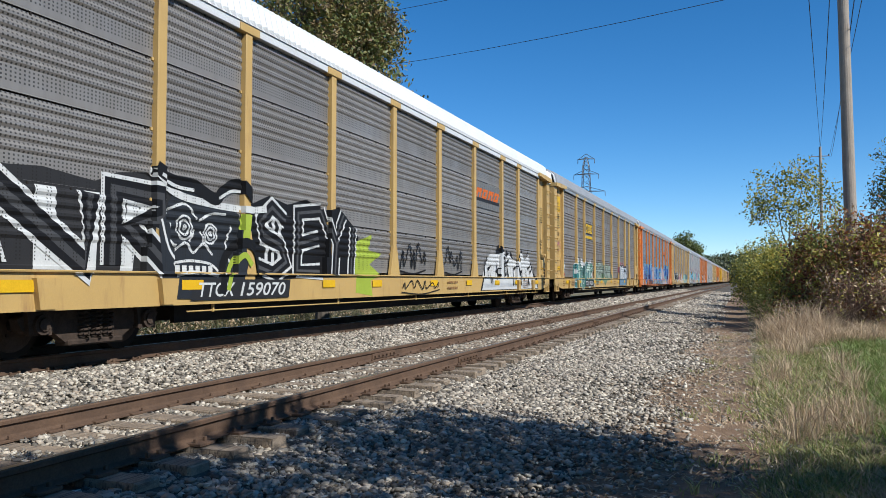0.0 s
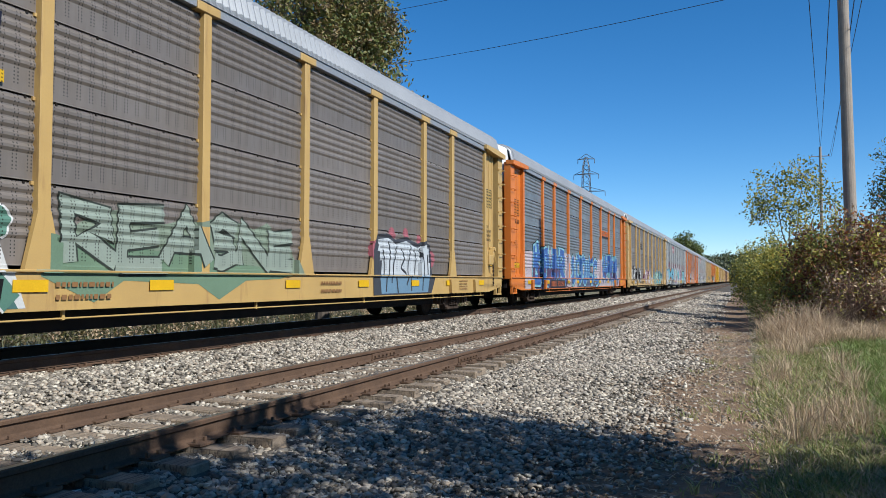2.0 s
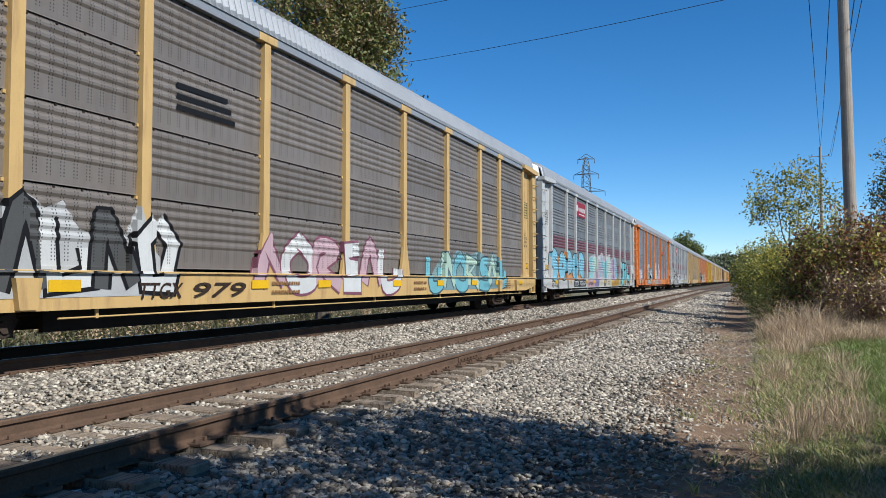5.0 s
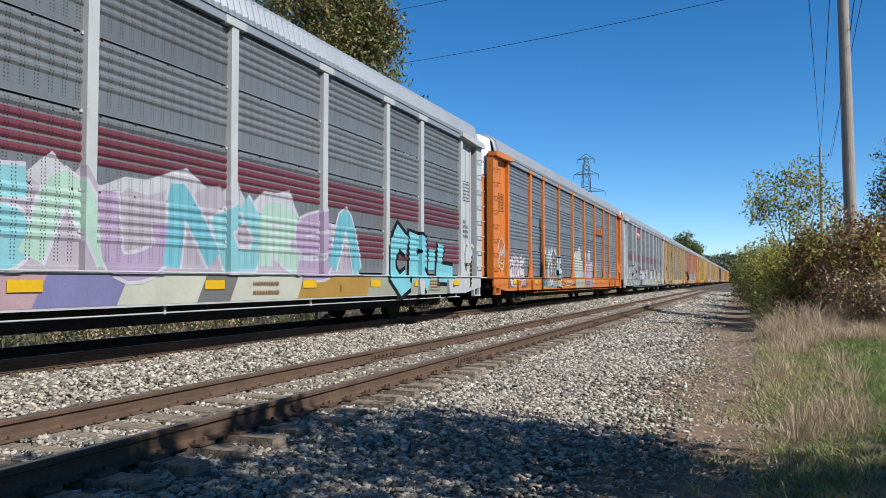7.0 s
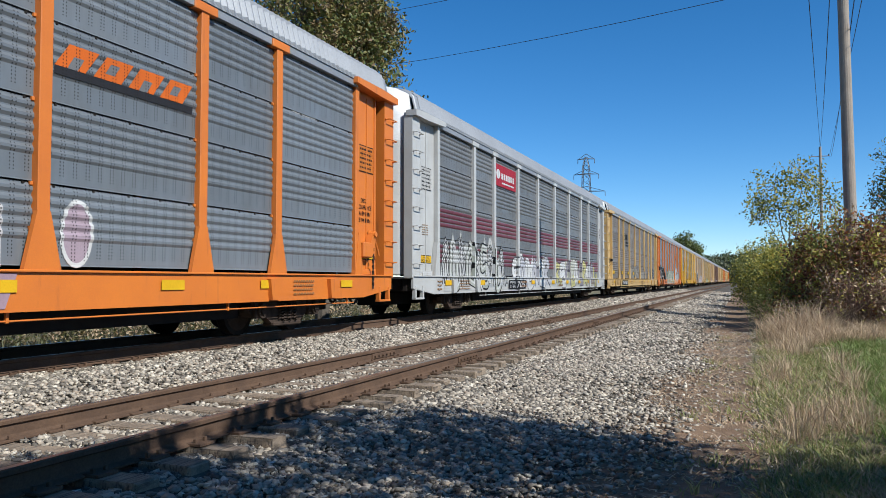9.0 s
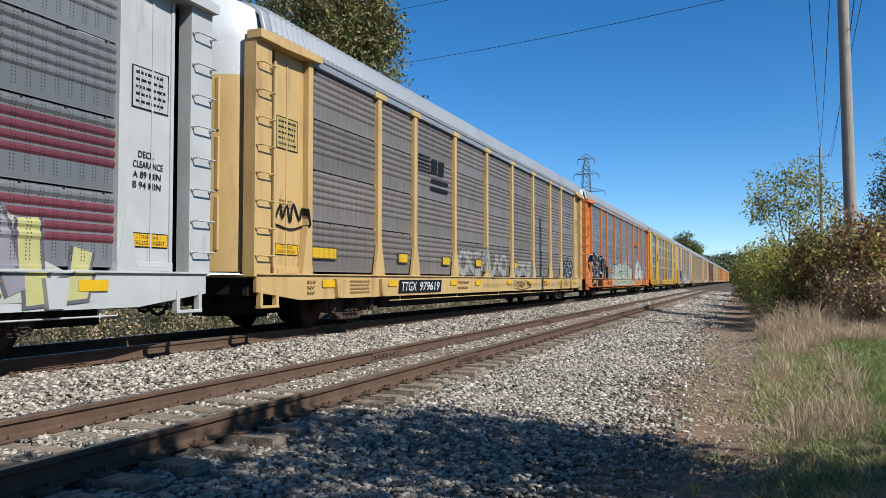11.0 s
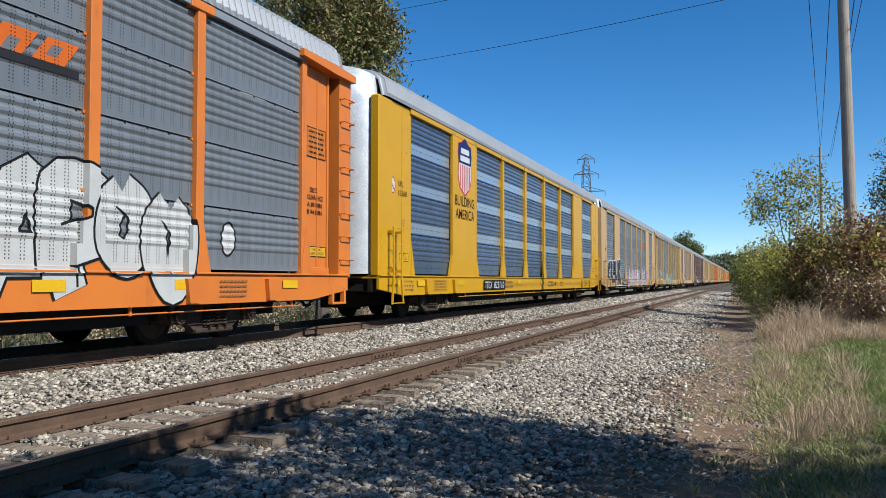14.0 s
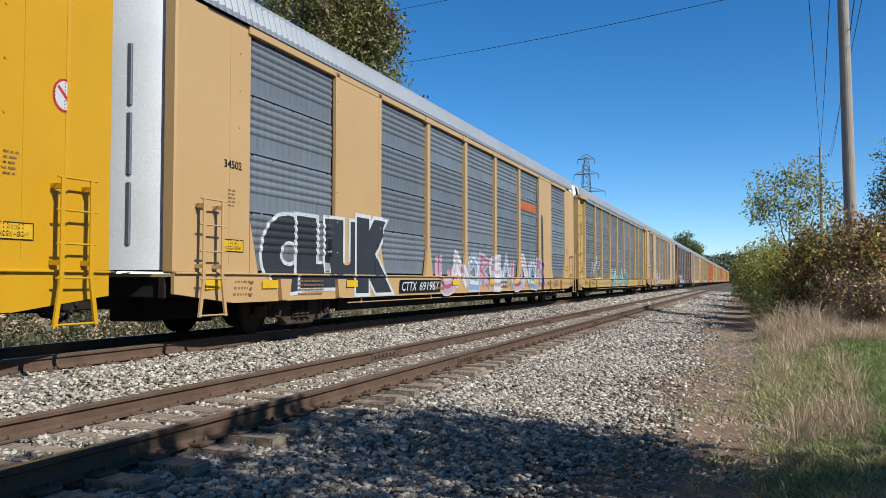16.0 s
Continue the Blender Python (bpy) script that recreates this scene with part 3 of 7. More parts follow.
def end_cap_mesh(mat):
    """The stout beam under the eave at the end."""
    g = Geo()
    g.slab([(12.05, 5.16), (12.05, 5.04), (13.3, 4.98), (14.1, 4.98), (14.1, 5.12), (13.3, 5.16)], 1.42, 1.70)
    return g.mesh("eave_beam", [mat])


def roof_line(x):
    """The roof's height at the distance x from the middle."""
    for (a, p), (b, q) in zip(ROOF_RING, ROOF_RING[1:]):
        if a <= x <= b:
            return p + (q - p) * (x - a) / (b - a)
    return 5.12


def door_leaf_mesh(mat, top, s):
    """One leaf of the rounded end door under its share of the arched head."""
    g = Geo()
    n = 10
    v = []
    for i in range(n + 1):
        a = math.pi / 2 * i / n
        x, y = s * (0.015 + 1.42 * math.cos(a)), 13.74 + 0.60 * math.sin(a)
        v += [(x, y, 1.10), (x, y, 4.40), (x, y, 5.05), (x * 0.97, y - 0.03, roof_line(x) - 0.05), (x * 0.9, y - 0.40, roof_line(x) - 0.02)]
    for k in range(4):
        for i in range(n):
            g.f.append((5 * i + k, 5 * i + 5 + k, 5 * i + 6 + k, 5 * i + 1 + k))
            g.s.append(0 if k == 0 else 1)
    g.v = v
    return g.mesh("end_door", [mat, top], True)


def door_bar_mesh(mat, s):
    """An upright stiffener on a door leaf."""
    return Geo().box(min(s * 0.88, s * 0.96), max(s * 0.88, s * 0.96), 14.16, 14.22, -0.45, 0.45, 0, 0.01).mesh("door_bar", [mat])


def roof_end_mesh(mat):
    """The smooth arched end of the roof."""
    g = Geo()
    k = len(ROOF_RING)
    v, f = [], []
    for y, sc, dz in ((13.60, 0.995, 0.0), (13.78, 0.985, 0.0), (13.80, 0.98, -0.02), (13.81, 0.95, -0.1)):
        for x, z in ROOF_RING:
            v.append((x * sc, y, z + dz * (z - 5.0)))
    for i in range(3):
        for j in range(k - 1):
            f.append((i * k + j, i * k + j + 1, (i + 1) * k + j + 1, (i + 1) * k + j))
    g.add(v, f)
    return g.mesh("roof_end", [mat], True)


def eave_mesh(mat):
    """The rail under the roof's edge, with clips."""
    g = Geo()
    g.box(1.50, 1.60, -12.25, 12.25, 4.985, 5.125, 0, 0.006)
    return g.mesh("eave_rail", [mat])


def pipe_mesh(mat):
    g = Geo()
    g.tube((1.50, -8.6, 0.50), (1.50, 12.3, 0.50), 0.012, seg=6)
    for y in (-8, -4, 0, 4, 8, 12):
        g.box(1.485, 1.515, y - 0.02, y + 0.02, 0.48, 0.64)
    return g.mesh("pipe", [mat])


MESHES = {}


def shared(key, build, *args):
    if key not in MESHES:
        MESHES[key] = build(*args)
    return MESHES[key]


TURN = pose(0, 0, 0, 0, 0, 180)


def bays():
    edges = [-SCREEN_END] + list(POSTS) + [SCREEN_END]
    return [(0.5 * (a + b), b - a - 0.10) for a, b in zip(edges, edges[1:])]


def make_car(label, style, paint, sill, screen, roof, door, near=True, band=None):
    """One auto carrier; its origin is on the rails below its middle, +x is the lit side."""
    car = tagged(new("auto_carrier"), label, "railway car", "cars of the train")
    flare = style != "narrow"
    part("deck", shared(("deck", sill), frame_mesh, sill), car, "painted steel deck and side sills")
    part("underbody", shared("under", underbody_mesh), car, "grimy black centre sill and brake gear with added shade skirts")
    part("roof", shared(("roof", roof), roof_mesh, roof), car, "ribbed metal roof")
    for m in (None, TURN):
        part("coupler", shared("coupler", coupler_mesh), car, "", m)
        top = door if style == "wide" else ROOF_WHITE
        part("roof_end", shared(("rend", roof), roof_end_mesh, roof), car, "", m)
        for s in (-1, 1):
            leaf = part("end_door", shared(("door", door, top, s), door_leaf_mesh, door, top, s), car, "rounded end door leaf with a pale head", m)
            for z in (1.9, 2.9, 3.9):
                bar_paint = STEEL if style == "wide" else door
                part("door_bar", shared(("bar", bar_paint, s), door_bar_mesh, bar_paint, s), leaf, "", pose(0, 0, z))
    for s in (-10.1, 10.1):
        truck = part("truck", shared("bolster", lambda: Geo().box(-0.95, 0.95, -0.2, 0.2, 0.36, 0.62, 0, 0.03).mesh("truck", [RUSTY])), car, "rusty four-wheeled truck", pose(0, s, 0))
        part("side_frame", shared("sf", side_frame_mesh), truck)
        part("side_frame", shared("sf", side_frame_mesh), truck, "", TURN)
        for q in (-0.2, 0.0, 0.2):
            part("spring", shared("spring", spring_mesh), truck, "", pose(0, q, 0))
        for y in (-0.89, 0.89):
            part("wheelset", shared("wheels", wheelset_mesh), truck, "steel wheels on an axle", pose(0, y, 0.42))
    for side, turn in ((1, Matrix()), (-1, TURN)):
        for i, (y, w) in enumerate(bays()):
            if style == "wide" and i in (1, 7):
                continue
            width = round(w, 2)
            if near and side == 1:
                for r in range(4):
                    mat = band if band is MAROON and r < 2 or band is GALV_SHEET and r else screen
                    part("screen_sheet", shared(("sheet", width, mat), sheet_mesh, width, 1, mat, "screen_sheet"), car, "", turn @ pose(SKIN, y, BASE + r * SHEET))
            else:
                part("screen_bay", shared(("bay", width, screen), sheet_mesh, width, 4, screen, "screen_bay"), car, "", turn @ pose(SKIN, y, BASE))
        edge_paint = paint if style == "wide" else roof
        part("eave_rail", shared(("eave", edge_paint), eave_mesh, edge_paint), car, "", turn)
        if side == 1:
            part("pipe", shared(("pipe", sill), pipe_mesh, sill), car, "thin pipe hung below the sill")
        for y in POSTS:
            if style == "wide" and abs(y) > 7:
                continue
            part("post", shared(("post", paint, flare), post_mesh, paint, flare), car, "", turn @ pose(0, y, 0))
        if style == "wide":
            for y in (-8.275, 8.275):
                part("panel", shared(("wide", paint), wide_panel_mesh, paint), car, "plain painted side panel", turn @ pose(0, y, 0))
        flip = Matrix.Diagonal((1, -1, 1, 1))
        for e in (1, -1):
            fm = turn if e == 1 else turn @ flip
            if style == "wide":
                part("end_panel", shared(("fe", paint), flush_end_mesh, paint), car, "plain painted end panel", fm)
            else:
                part("end_panel", shared(("ep", paint), end_panel_mesh, paint), car, "plain painted end panel", fm)
                part("corner_column", shared(("cc", paint), corner_mesh, paint), car, "", fm)
                part("eave_beam", shared(("cap", paint), end_cap_mesh, paint), car, "", fm)
                part("recess", shared("recess", gap_shade_mesh), car, "", fm)
                if side == 1:
                    part("stirrup", shared(("stir", sill), stirrup_mesh, sill), car, "painted corner step", fm)
                    part("gusset", shared(("gus", paint), gusset_mesh, paint), car, "", fm)
                    if e == 1 and near and style != "wide" and len(CARS) in (1, 2, 5, 6):
                        box = part("brake_box", shared(("bb", paint), brake_box_mesh, paint), car, "hand brake housing", fm)
                        part("chain", shared("chain", chain_mesh), box, "rusty hanging chain")
            if style == "wide":
                part("ladder", shared(("ll", paint), low_ladder_mesh, paint), car, "short side ladder", fm)
            elif side == 1:
                for i in range(8):
                    part("rung", shared(("rung", paint), rung_mesh, paint), car, "", fm @ pose(0, 0, 1.36 + i * 0.46))
    return car


PITCH, SPEED, FIRST = 29.255, 17.97, 17.85
CARS = []
PLAY = {-1: 0.2, 0: 0.26, 1: 0.09, 2: 0.01, 3: 0.02, 4: -0.05, 5: 0.09, 6: 0.12, 7: 0.18, 8: 0.05, 9: 0.27, 10: 0.25, 11: 0.2}     # slack in the couplers
TRAIN = [
    ("auto carrier with tan posts, light grey screens and white roof", "flared", TAN, TAN, GREY_SCREEN, ROOF_WHITE, TAN, None),
    ("auto carrier with tan posts and dusty brown-grey screens", "flared", TAN, TAN, BROWN_SCREEN, ROOF, TAN, None),
    ("auto carrier with orange posts and blue-grey screens", "flared", ORANGE, ORANGE, BLUE_SCREEN, ROOF, ORANGE, None),
    ("auto carrier with pale tan posts and grey screens", "flared", PALE_TAN, PALE_TAN, BROWN_SCREEN, ROOF, PALE_TAN, None),
    ("auto carrier with white posts and a maroon band", "narrow", WHITE, WHITE, PLAIN_SCREEN, ROOF, WHITE, MAROON),
    ("auto carrier with orange flared posts and blue-grey screens", "flared", ORANGE, ORANGE, BLUE_SCREEN, ROOF, ORANGE, None),
    ("auto carrier with white posts, red plate and a maroon band", "narrow", WHITE, WHITE, PLAIN_SCREEN, ROOF, WHITE, MAROON),
    ("auto carrier with pale tan flared posts and dusty screens", "flared", PALE_TAN, PALE_TAN, BROWN_SCREEN, ROOF, PALE_TAN, None),
    ("auto carrier with orange posts and slate-grey screens", "flared", ORANGE, ORANGE, BLUE_SCREEN, ROOF, ORANGE, None),
    ("bright yellow auto carrier with shiny galvanised screens", "wide", YELLOW, YELLOW, GALV_SCREEN, ROOF, GALV_BAND, GALV_SHEET),
    ("buff auto carrier with grey screens and white end doors", "wide", BUFF, BUFF, BLUE_SCREEN, ROOF, ROOF_WHITE, None),
    ("auto carrier with yellow-tan ends and grey screens", "narrow", TAN, TAN, PLAIN_SCREEN, ROOF, WHITE, None),
    ("buff auto carrier with wide plain panels", "wide", BUFF, BUFF, GREY_SCREEN, ROOF, BUFF, None),
    ("brown auto carrier with dusty screens", "narrow", BROWN, BROWN, BROWN_SCREEN, ROOF, WHITE, None),
]
REST = [("auto carrier with tan posts and grey screens", "narrow", TAN, TAN, GREY_SCREEN, ROOF, WHITE, None),
        ("auto carrier with orange posts and grey screens", "narrow", ORANGE, ORANGE, BLUE_SCREEN, ROOF, ORANGE, None),
        ("buff auto carrier with wide plain panels", "wide", BUFF, BUFF, GREY_SCREEN, ROOF, BUFF, None)]
for k in range(-1, 30):
    row = TRAIN[k] if 0 <= k < len(TRAIN) else REST[k % 3]
    CARS.append((k, make_car(*row[:7], near=(0 <= k <= 11), band=row[7])))


# ---------------------------------------------------------------- paint on the cars
PAINTS = {}


def paint(r, g, b):
    key = (r, g, b)
    if key not in PAINTS:
        m = surface("spray_paint", tuple(0.62 * c for c in key), tuple(0.50 * c + 0.002 for c in key), 0.6, 0, 50, 2.0, 0.8, 0.04, grain=(0.90, 1.08), gloss=0.15)
        n, l = m.node_tree.nodes, m.node_tree.links
        b = n["Principled BSDF"]
        tc, sep = n.new("ShaderNodeTexCoord"), n.new("ShaderNodeSeparateXYZ")
        l.new(tc.outputs["Object"], sep.inputs[0])
        h = math_node(n, l, "MULTIPLY", holes(n, l, sep.outputs[1], sep.outputs[2]), math_node(n, l, "GREATER_THAN", sep.outputs[2], BASE + 0.06))
        h = math_node(n, l, "MULTIPLY", h, math_node(n, l, "LESS_THAN", sep.outputs[0], SKIN + 0.065))
        l.new(mix_node(n, l, math_node(n, l, "MULTIPLY", h, 0.85), b.inputs["Base Color"].links[0].from_socket, (0.012, 0.011, 0.010)), b.inputs["Base Color"])
        PAINTS[key] = m
    return PAINTS[key]


INK, CHALK, RED, SIGN_YELLOW = (0.012, 0.012, 0.014), (0.74, 0.74, 0.73), (0.50, 0.03, 0.035), (0.85, 0.50, 0.02)


def side_depth(y, z, style):
    """Where the car's side lies, out from its middle line."""
    if abs(y) > SCREEN_END - 0.05:
        if style == "wide":
            return 1.585 if abs(y) > 13.30 else 1.557
        return 1.587 if abs(y) > 13.56 or abs(y) < 12.38 else 1.462 if z > 1.2 else 1.502
    if z < 1.04:
        return 1.58
    if z < 1.08:
        return 1.62
    for p in POSTS:
        if abs(y - p) < 0.0915:
            return POST_FACE
        if style != "narrow" and abs(y - p) < (0.272 if z < 1.40 else 0.182 if z < 1.76 else 0.0):
            return POST_FACE + 0.004
    if style == "wide" and 7.2 < abs(y) < 9.4:
        return POST_FACE - 0.01 if abs(abs(y) - 8.275) < 0.9 else POST_FACE
    return SKIN + wave(z)


Z_CUTS = [BASE + SHEET * r + z for r in range(4) for z, _ in WAVE] + [1.036, 1.041, 1.081, 1.086, 1.398, 1.402, 1.758, 1.762]
Y_CUTS = [p + d for p in POSTS for d in (-0.274, -0.270, -0.184, -0.180, -0.095, -0.091, 0.091, 0.095, 0.180, 0.184, 0.270, 0.274)] + [e * q for e in (-1, 1) for q in (12.195, 12.205, 12.375, 12.385, 13.555, 13.565)]


class Layer:
    """Flat shapes in (y, z), laid on the car's side so that they follow its ridges and posts."""

    made = 0

    def __init__(self, style, start=0):
        Layer.made += 1
        self.style, self.mats, self.geo, self.level = style, [], Geo(), start + (Layer.made * 0.618) % 1

    def put(self, verts, faces, colour, flat=None, rise=None):
        self.level += 1
        lift = 0.003 + 0.00045 * self.level
        mat = paint(*colour)
        if mat not in self.mats:
            self.mats.append(mat)
        bm = bmesh.new()
        vs = [bm.verts.new((rise[i] if rise else 0.0, y, z)) for i, (y, z) in enumerate(verts)]
        for f in faces:
            try:
                bm.faces.new([vs[i] for i in f])
            except ValueError:
                pass
        ys, zs = [v[0] for v in verts], [v[1] for v in verts]
        if flat is None:
            for c in Z_CUTS:
                if min(zs) < c < max(zs):
                    bmesh.ops.bisect_plane(bm, geom=bm.verts[:] + bm.edges[:] + bm.faces[:], dist=1e-5, plane_co=(0, 0, c), plane_no=(0, 0, 1))
            for c in Y_CUTS:
                if min(ys) < c < max(ys):
                    bmesh.ops.bisect_plane(bm, geom=bm.verts[:] + bm.edges[:] + bm.faces[:], dist=1e-5, plane_co=(0, c, 0), plane_no=(0, 1, 0))
        bm.verts.index_update()
        out = [((flat if flat is not None else side_depth(v.co.y, v.co.z, self.style)) + lift + v.co.x, v.co.y, v.co.z) for v in bm.verts]
        self.geo.add(out, [[v.index for v in f.verts] for f in bm.faces], self.mats.index(mat))
        bm.free()
        return self

    def poly(self, ring, colour, flat=None):
        return self.put(ring, [tuple(range(len(ring)))], colour, flat)

    def rect(self, y0, y1, z0, z1, colour, slant=0.0, flat=None):
        return self.poly([(y0, z0), (y1, z0), (y1 + slant, z1), (y0 + slant, z1)], colour, flat)

    def ribbon(self, pts, width, colour, smooth=True, flat=None):
        """A brush stroke along points."""
        p = [np.array(q, float) for q in pts]
        if smooth and len(p) > 2:
            ext = [2 * p[0] - p[1]] + p + [2 * p[-1] - p[-2]]
            fine = []
            for i in range(1, len(ext) - 2):
                a, b, c, d = ext[i - 1:i + 3]
                for t in (0, 0.2, 0.4, 0.6, 0.8):
                    fine.append(0.5 * ((2 * b) + (c - a) * t + (2 * a - 5 * b + 4 * c - d) * t * t + (3 * b - a - 3 * c + d) * t ** 3))
            p = fine + [ext[-2]]
        left, right = [], []
        for i, q in enumerate(p):
            d = p[min(i + 1, len(p) - 1)] - p[max(i - 1, 0)]
            d = d / (np.linalg.norm(d) + 1e-9)
            nrm = np.array((-d[1], d[0])) * width / 2
            if not smooth and 0 < i < len(p) - 1:
                e = (p[i] - p[i - 1]) / (np.linalg.norm(p[i] - p[i - 1]) + 1e-9)
                nrm = nrm * min(1.35, 1 / max(0.3, abs(float(e @ d))))
            left.append(tuple(q + nrm))
            right.append(tuple(q - nrm))
        k = len(p)
        return self.put(left + right, [(i, k + i, k + i + 1, i + 1) for i in range(k - 1)], colour, flat, [0.0009 * i / k for i in range(k)] * 2)

    def disc(self, y, z, ry, rz, colour, flat=None, n=24):
        return self.poly([(y + ry * math.cos(2 * math.pi * i / n), z + rz * math.sin(2 * math.pi * i / n)) for i in range(n)], colour, flat)

    def text(self, words, y0, y1, z0, z1, colour, fat=0.0, flat=None, bend=None):
        """Letters fitted into a box."""
        v, f = letters(words, fat)[:2]
        w = [bend(*p) if bend else p for p in v]
        a, b = letters(words, 0.0)[2:]
        out = [(y0 + (p[0] - a[0]) / (b[0] - a[0]) * (y1 - y0), z0 + (p[1] - a[1]) / (b[1] - a[1]) * (z1 - z0)) for p in w]
        return self.put(out, f, colour, flat)

    def done(self, car, name, label):
        ob = part(name, self.geo.mesh(name, self.mats), car, label)
        return tagged(ob, kind="stuff") if name == "stencil" else ob


FONT_CACHE = {}


def letters(words, fat):
    """Outline letters as flat faces, with their lower and upper corner."""
    if (words, fat) not in FONT_CACHE:
        cu = bpy.data.curves.new("letters", "FONT")
        cu.body, cu.offset, cu.resolution_u = words, fat, 4
        ob = bpy.data.objects.new("letters", cu)
        me = bpy.data.meshes.new_from_object(ob)
        v = [(p.co.x, p.co.y) for p in me.vertices]
        f = [tuple(q.vertices) for q in me.polygons]
        bpy.data.objects.remove(ob)
        bpy.data.curves.remove(cu)
        bpy.data.meshes.remove(me)
        lo = (min(p[0] for p in v), min(p[1] for p in v))
        hi = (max(p[0] for p in v), max(p[1] for p in v))
        FONT_CACHE[words, fat] = (v, f, lo, hi)
    return FONT_CACHE[words, fat]


def bubble(car, style, word, y0, y1, z0, z1, fill, outline, halo, label, seed, fat=0.10, shine=None):
    """A throw-up of fat rounded letters."""
    rng = random.Random(seed)
    ly = Layer(style, 6)
    share = [0.35 if c == "I" else 0.85 if c == "L" else 1.0 for c in word]
    ends = [y0 + (y1 - y0) * sum(share[:i]) / sum(share) for i in range(len(word) + 1)]
    step = (y1 - y0) / len(word)
    cells = [(c, ends[i] - 0.04 * step, ends[i + 1] + 0.05 * step, z0 + rng.uniform(0, 0.1), z1 - rng.uniform(0, 0.22) * (z1 - z0)) for i, c in enumerate(word)]
    for colour, extra in ((halo, 0.075), (outline, 0.045)):
        if colour is None:
            continue
        for c, a, b, p, q in cells:
            ly.text(c, a + 0.1, b - 0.1, p + 0.1, q - 0.1, colour, fat + extra)
    for c, a, b, p, q in cells:
        ly.text(c, a + 0.1, b - 0.1, p + 0.1, q - 0.1, outline, fat + 0.04)
        ly.text(c, a + 0.1, b - 0.1, p + 0.1, q - 0.1, fill, fat)
        if shine:
            ly.ribbon([(a + 0.25 * (b - a), q - 0.30 * (q - p)), (a + 0.32 * (b - a), q - 0.14 * (q - p)), (a + 0.5 * (b - a), q - 0.06 * (q - p))], 0.04, shine)
    return ly.done(car, "graffiti", label)


def jagged(y0, y1, z0, z1, rng, teeth, rough=0.45):
    """A ground colour with a flat foot and a jagged crest."""
    top = []
    for i in range(teeth + 1):
        t = i / teeth
        y = y0 + (y1 - y0) * t
        env = min(1.0, 6 * t, 6 * (1 - t)) ** 0.6
        top.append((y, z0 + (z1 - z0) * env * (1 - rough * rng.random())))
    return [(y0, z0), (y1, z0)] + top[::-1]


def wild(car, style, y0, y1, z0, z1, ground, fills, outline, label, seed, n=6, thick=0.26, rim=0.07, inner=None, crest=None, edge_line=None):
    """A piece of interlocked angular strokes that no one can read."""
    rng = random.Random(seed)
    ly = Layer(style, 6)
    if crest:
        ly.poly(jagged(y0 - 0.1, y1 + 0.1, z0, z1 + 0.14, rng, 3 * n, 0.35), crest)
    if ground:
        ly.poly(jagged(y0, y1, z0, z1, rng, 3 * n), ground)
    step = (y1 - y0) / n
    h = z1 - z0
    forms = [[(0.1, 0.02), (0.22, 0.55), (0.30, 0.92), (0.85, 0.10)], [(0.12, 0.9), (0.2, 0.05), (0.8, 0.12), (0.85, 0.5)], [(0.1, 0.08), (0.5, 0.95), (0.9, 0.06)],
             [(0.9, 0.85), (0.2, 0.8), (0.25, 0.45), (0.8, 0.5), (0.75, 0.08), (0.1, 0.05)], [(0.15, 0.05), (0.2, 0.9), (0.8, 0.8), (0.3, 0.48), (0.9, 0.04)],
             [(0.5, 0.9), (0.1, 0.6), (0.2, 0.12), (0.75, 0.1), (0.9, 0.6), (0.5, 0.92)]]
    for i in range(n):
        form = forms[(i * 5 + seed) % len(forms)]
        pts = [(y0 + (i + (0.5 + (a - 0.5) * 1.15) + rng.uniform(-0.06, 0.06)) * step, z0 + 0.06 + (b * 0.84 + rng.uniform(-0.04, 0.04)) * h * rng.uniform(0.88, 1.0)) for a, b in form]
        smooth = rng.random() < 0.6
        w = min(thick, step * 0.30)
        if edge_line:
            ly.ribbon(pts, w + 2 * rim + 0.07, edge_line, smooth)
        ly.ribbon(pts, w + 2 * rim, outline, smooth)
        ly.ribbon(pts, w, fills[i % len(fills)], smooth)
        if inner:
            ly.ribbon([(a, b + 0.03) for a, b in pts], w * 0.30, inner[i % len(inner)], smooth)
    return tagged(ly.done(car, "graffiti", label), kind="stuff")


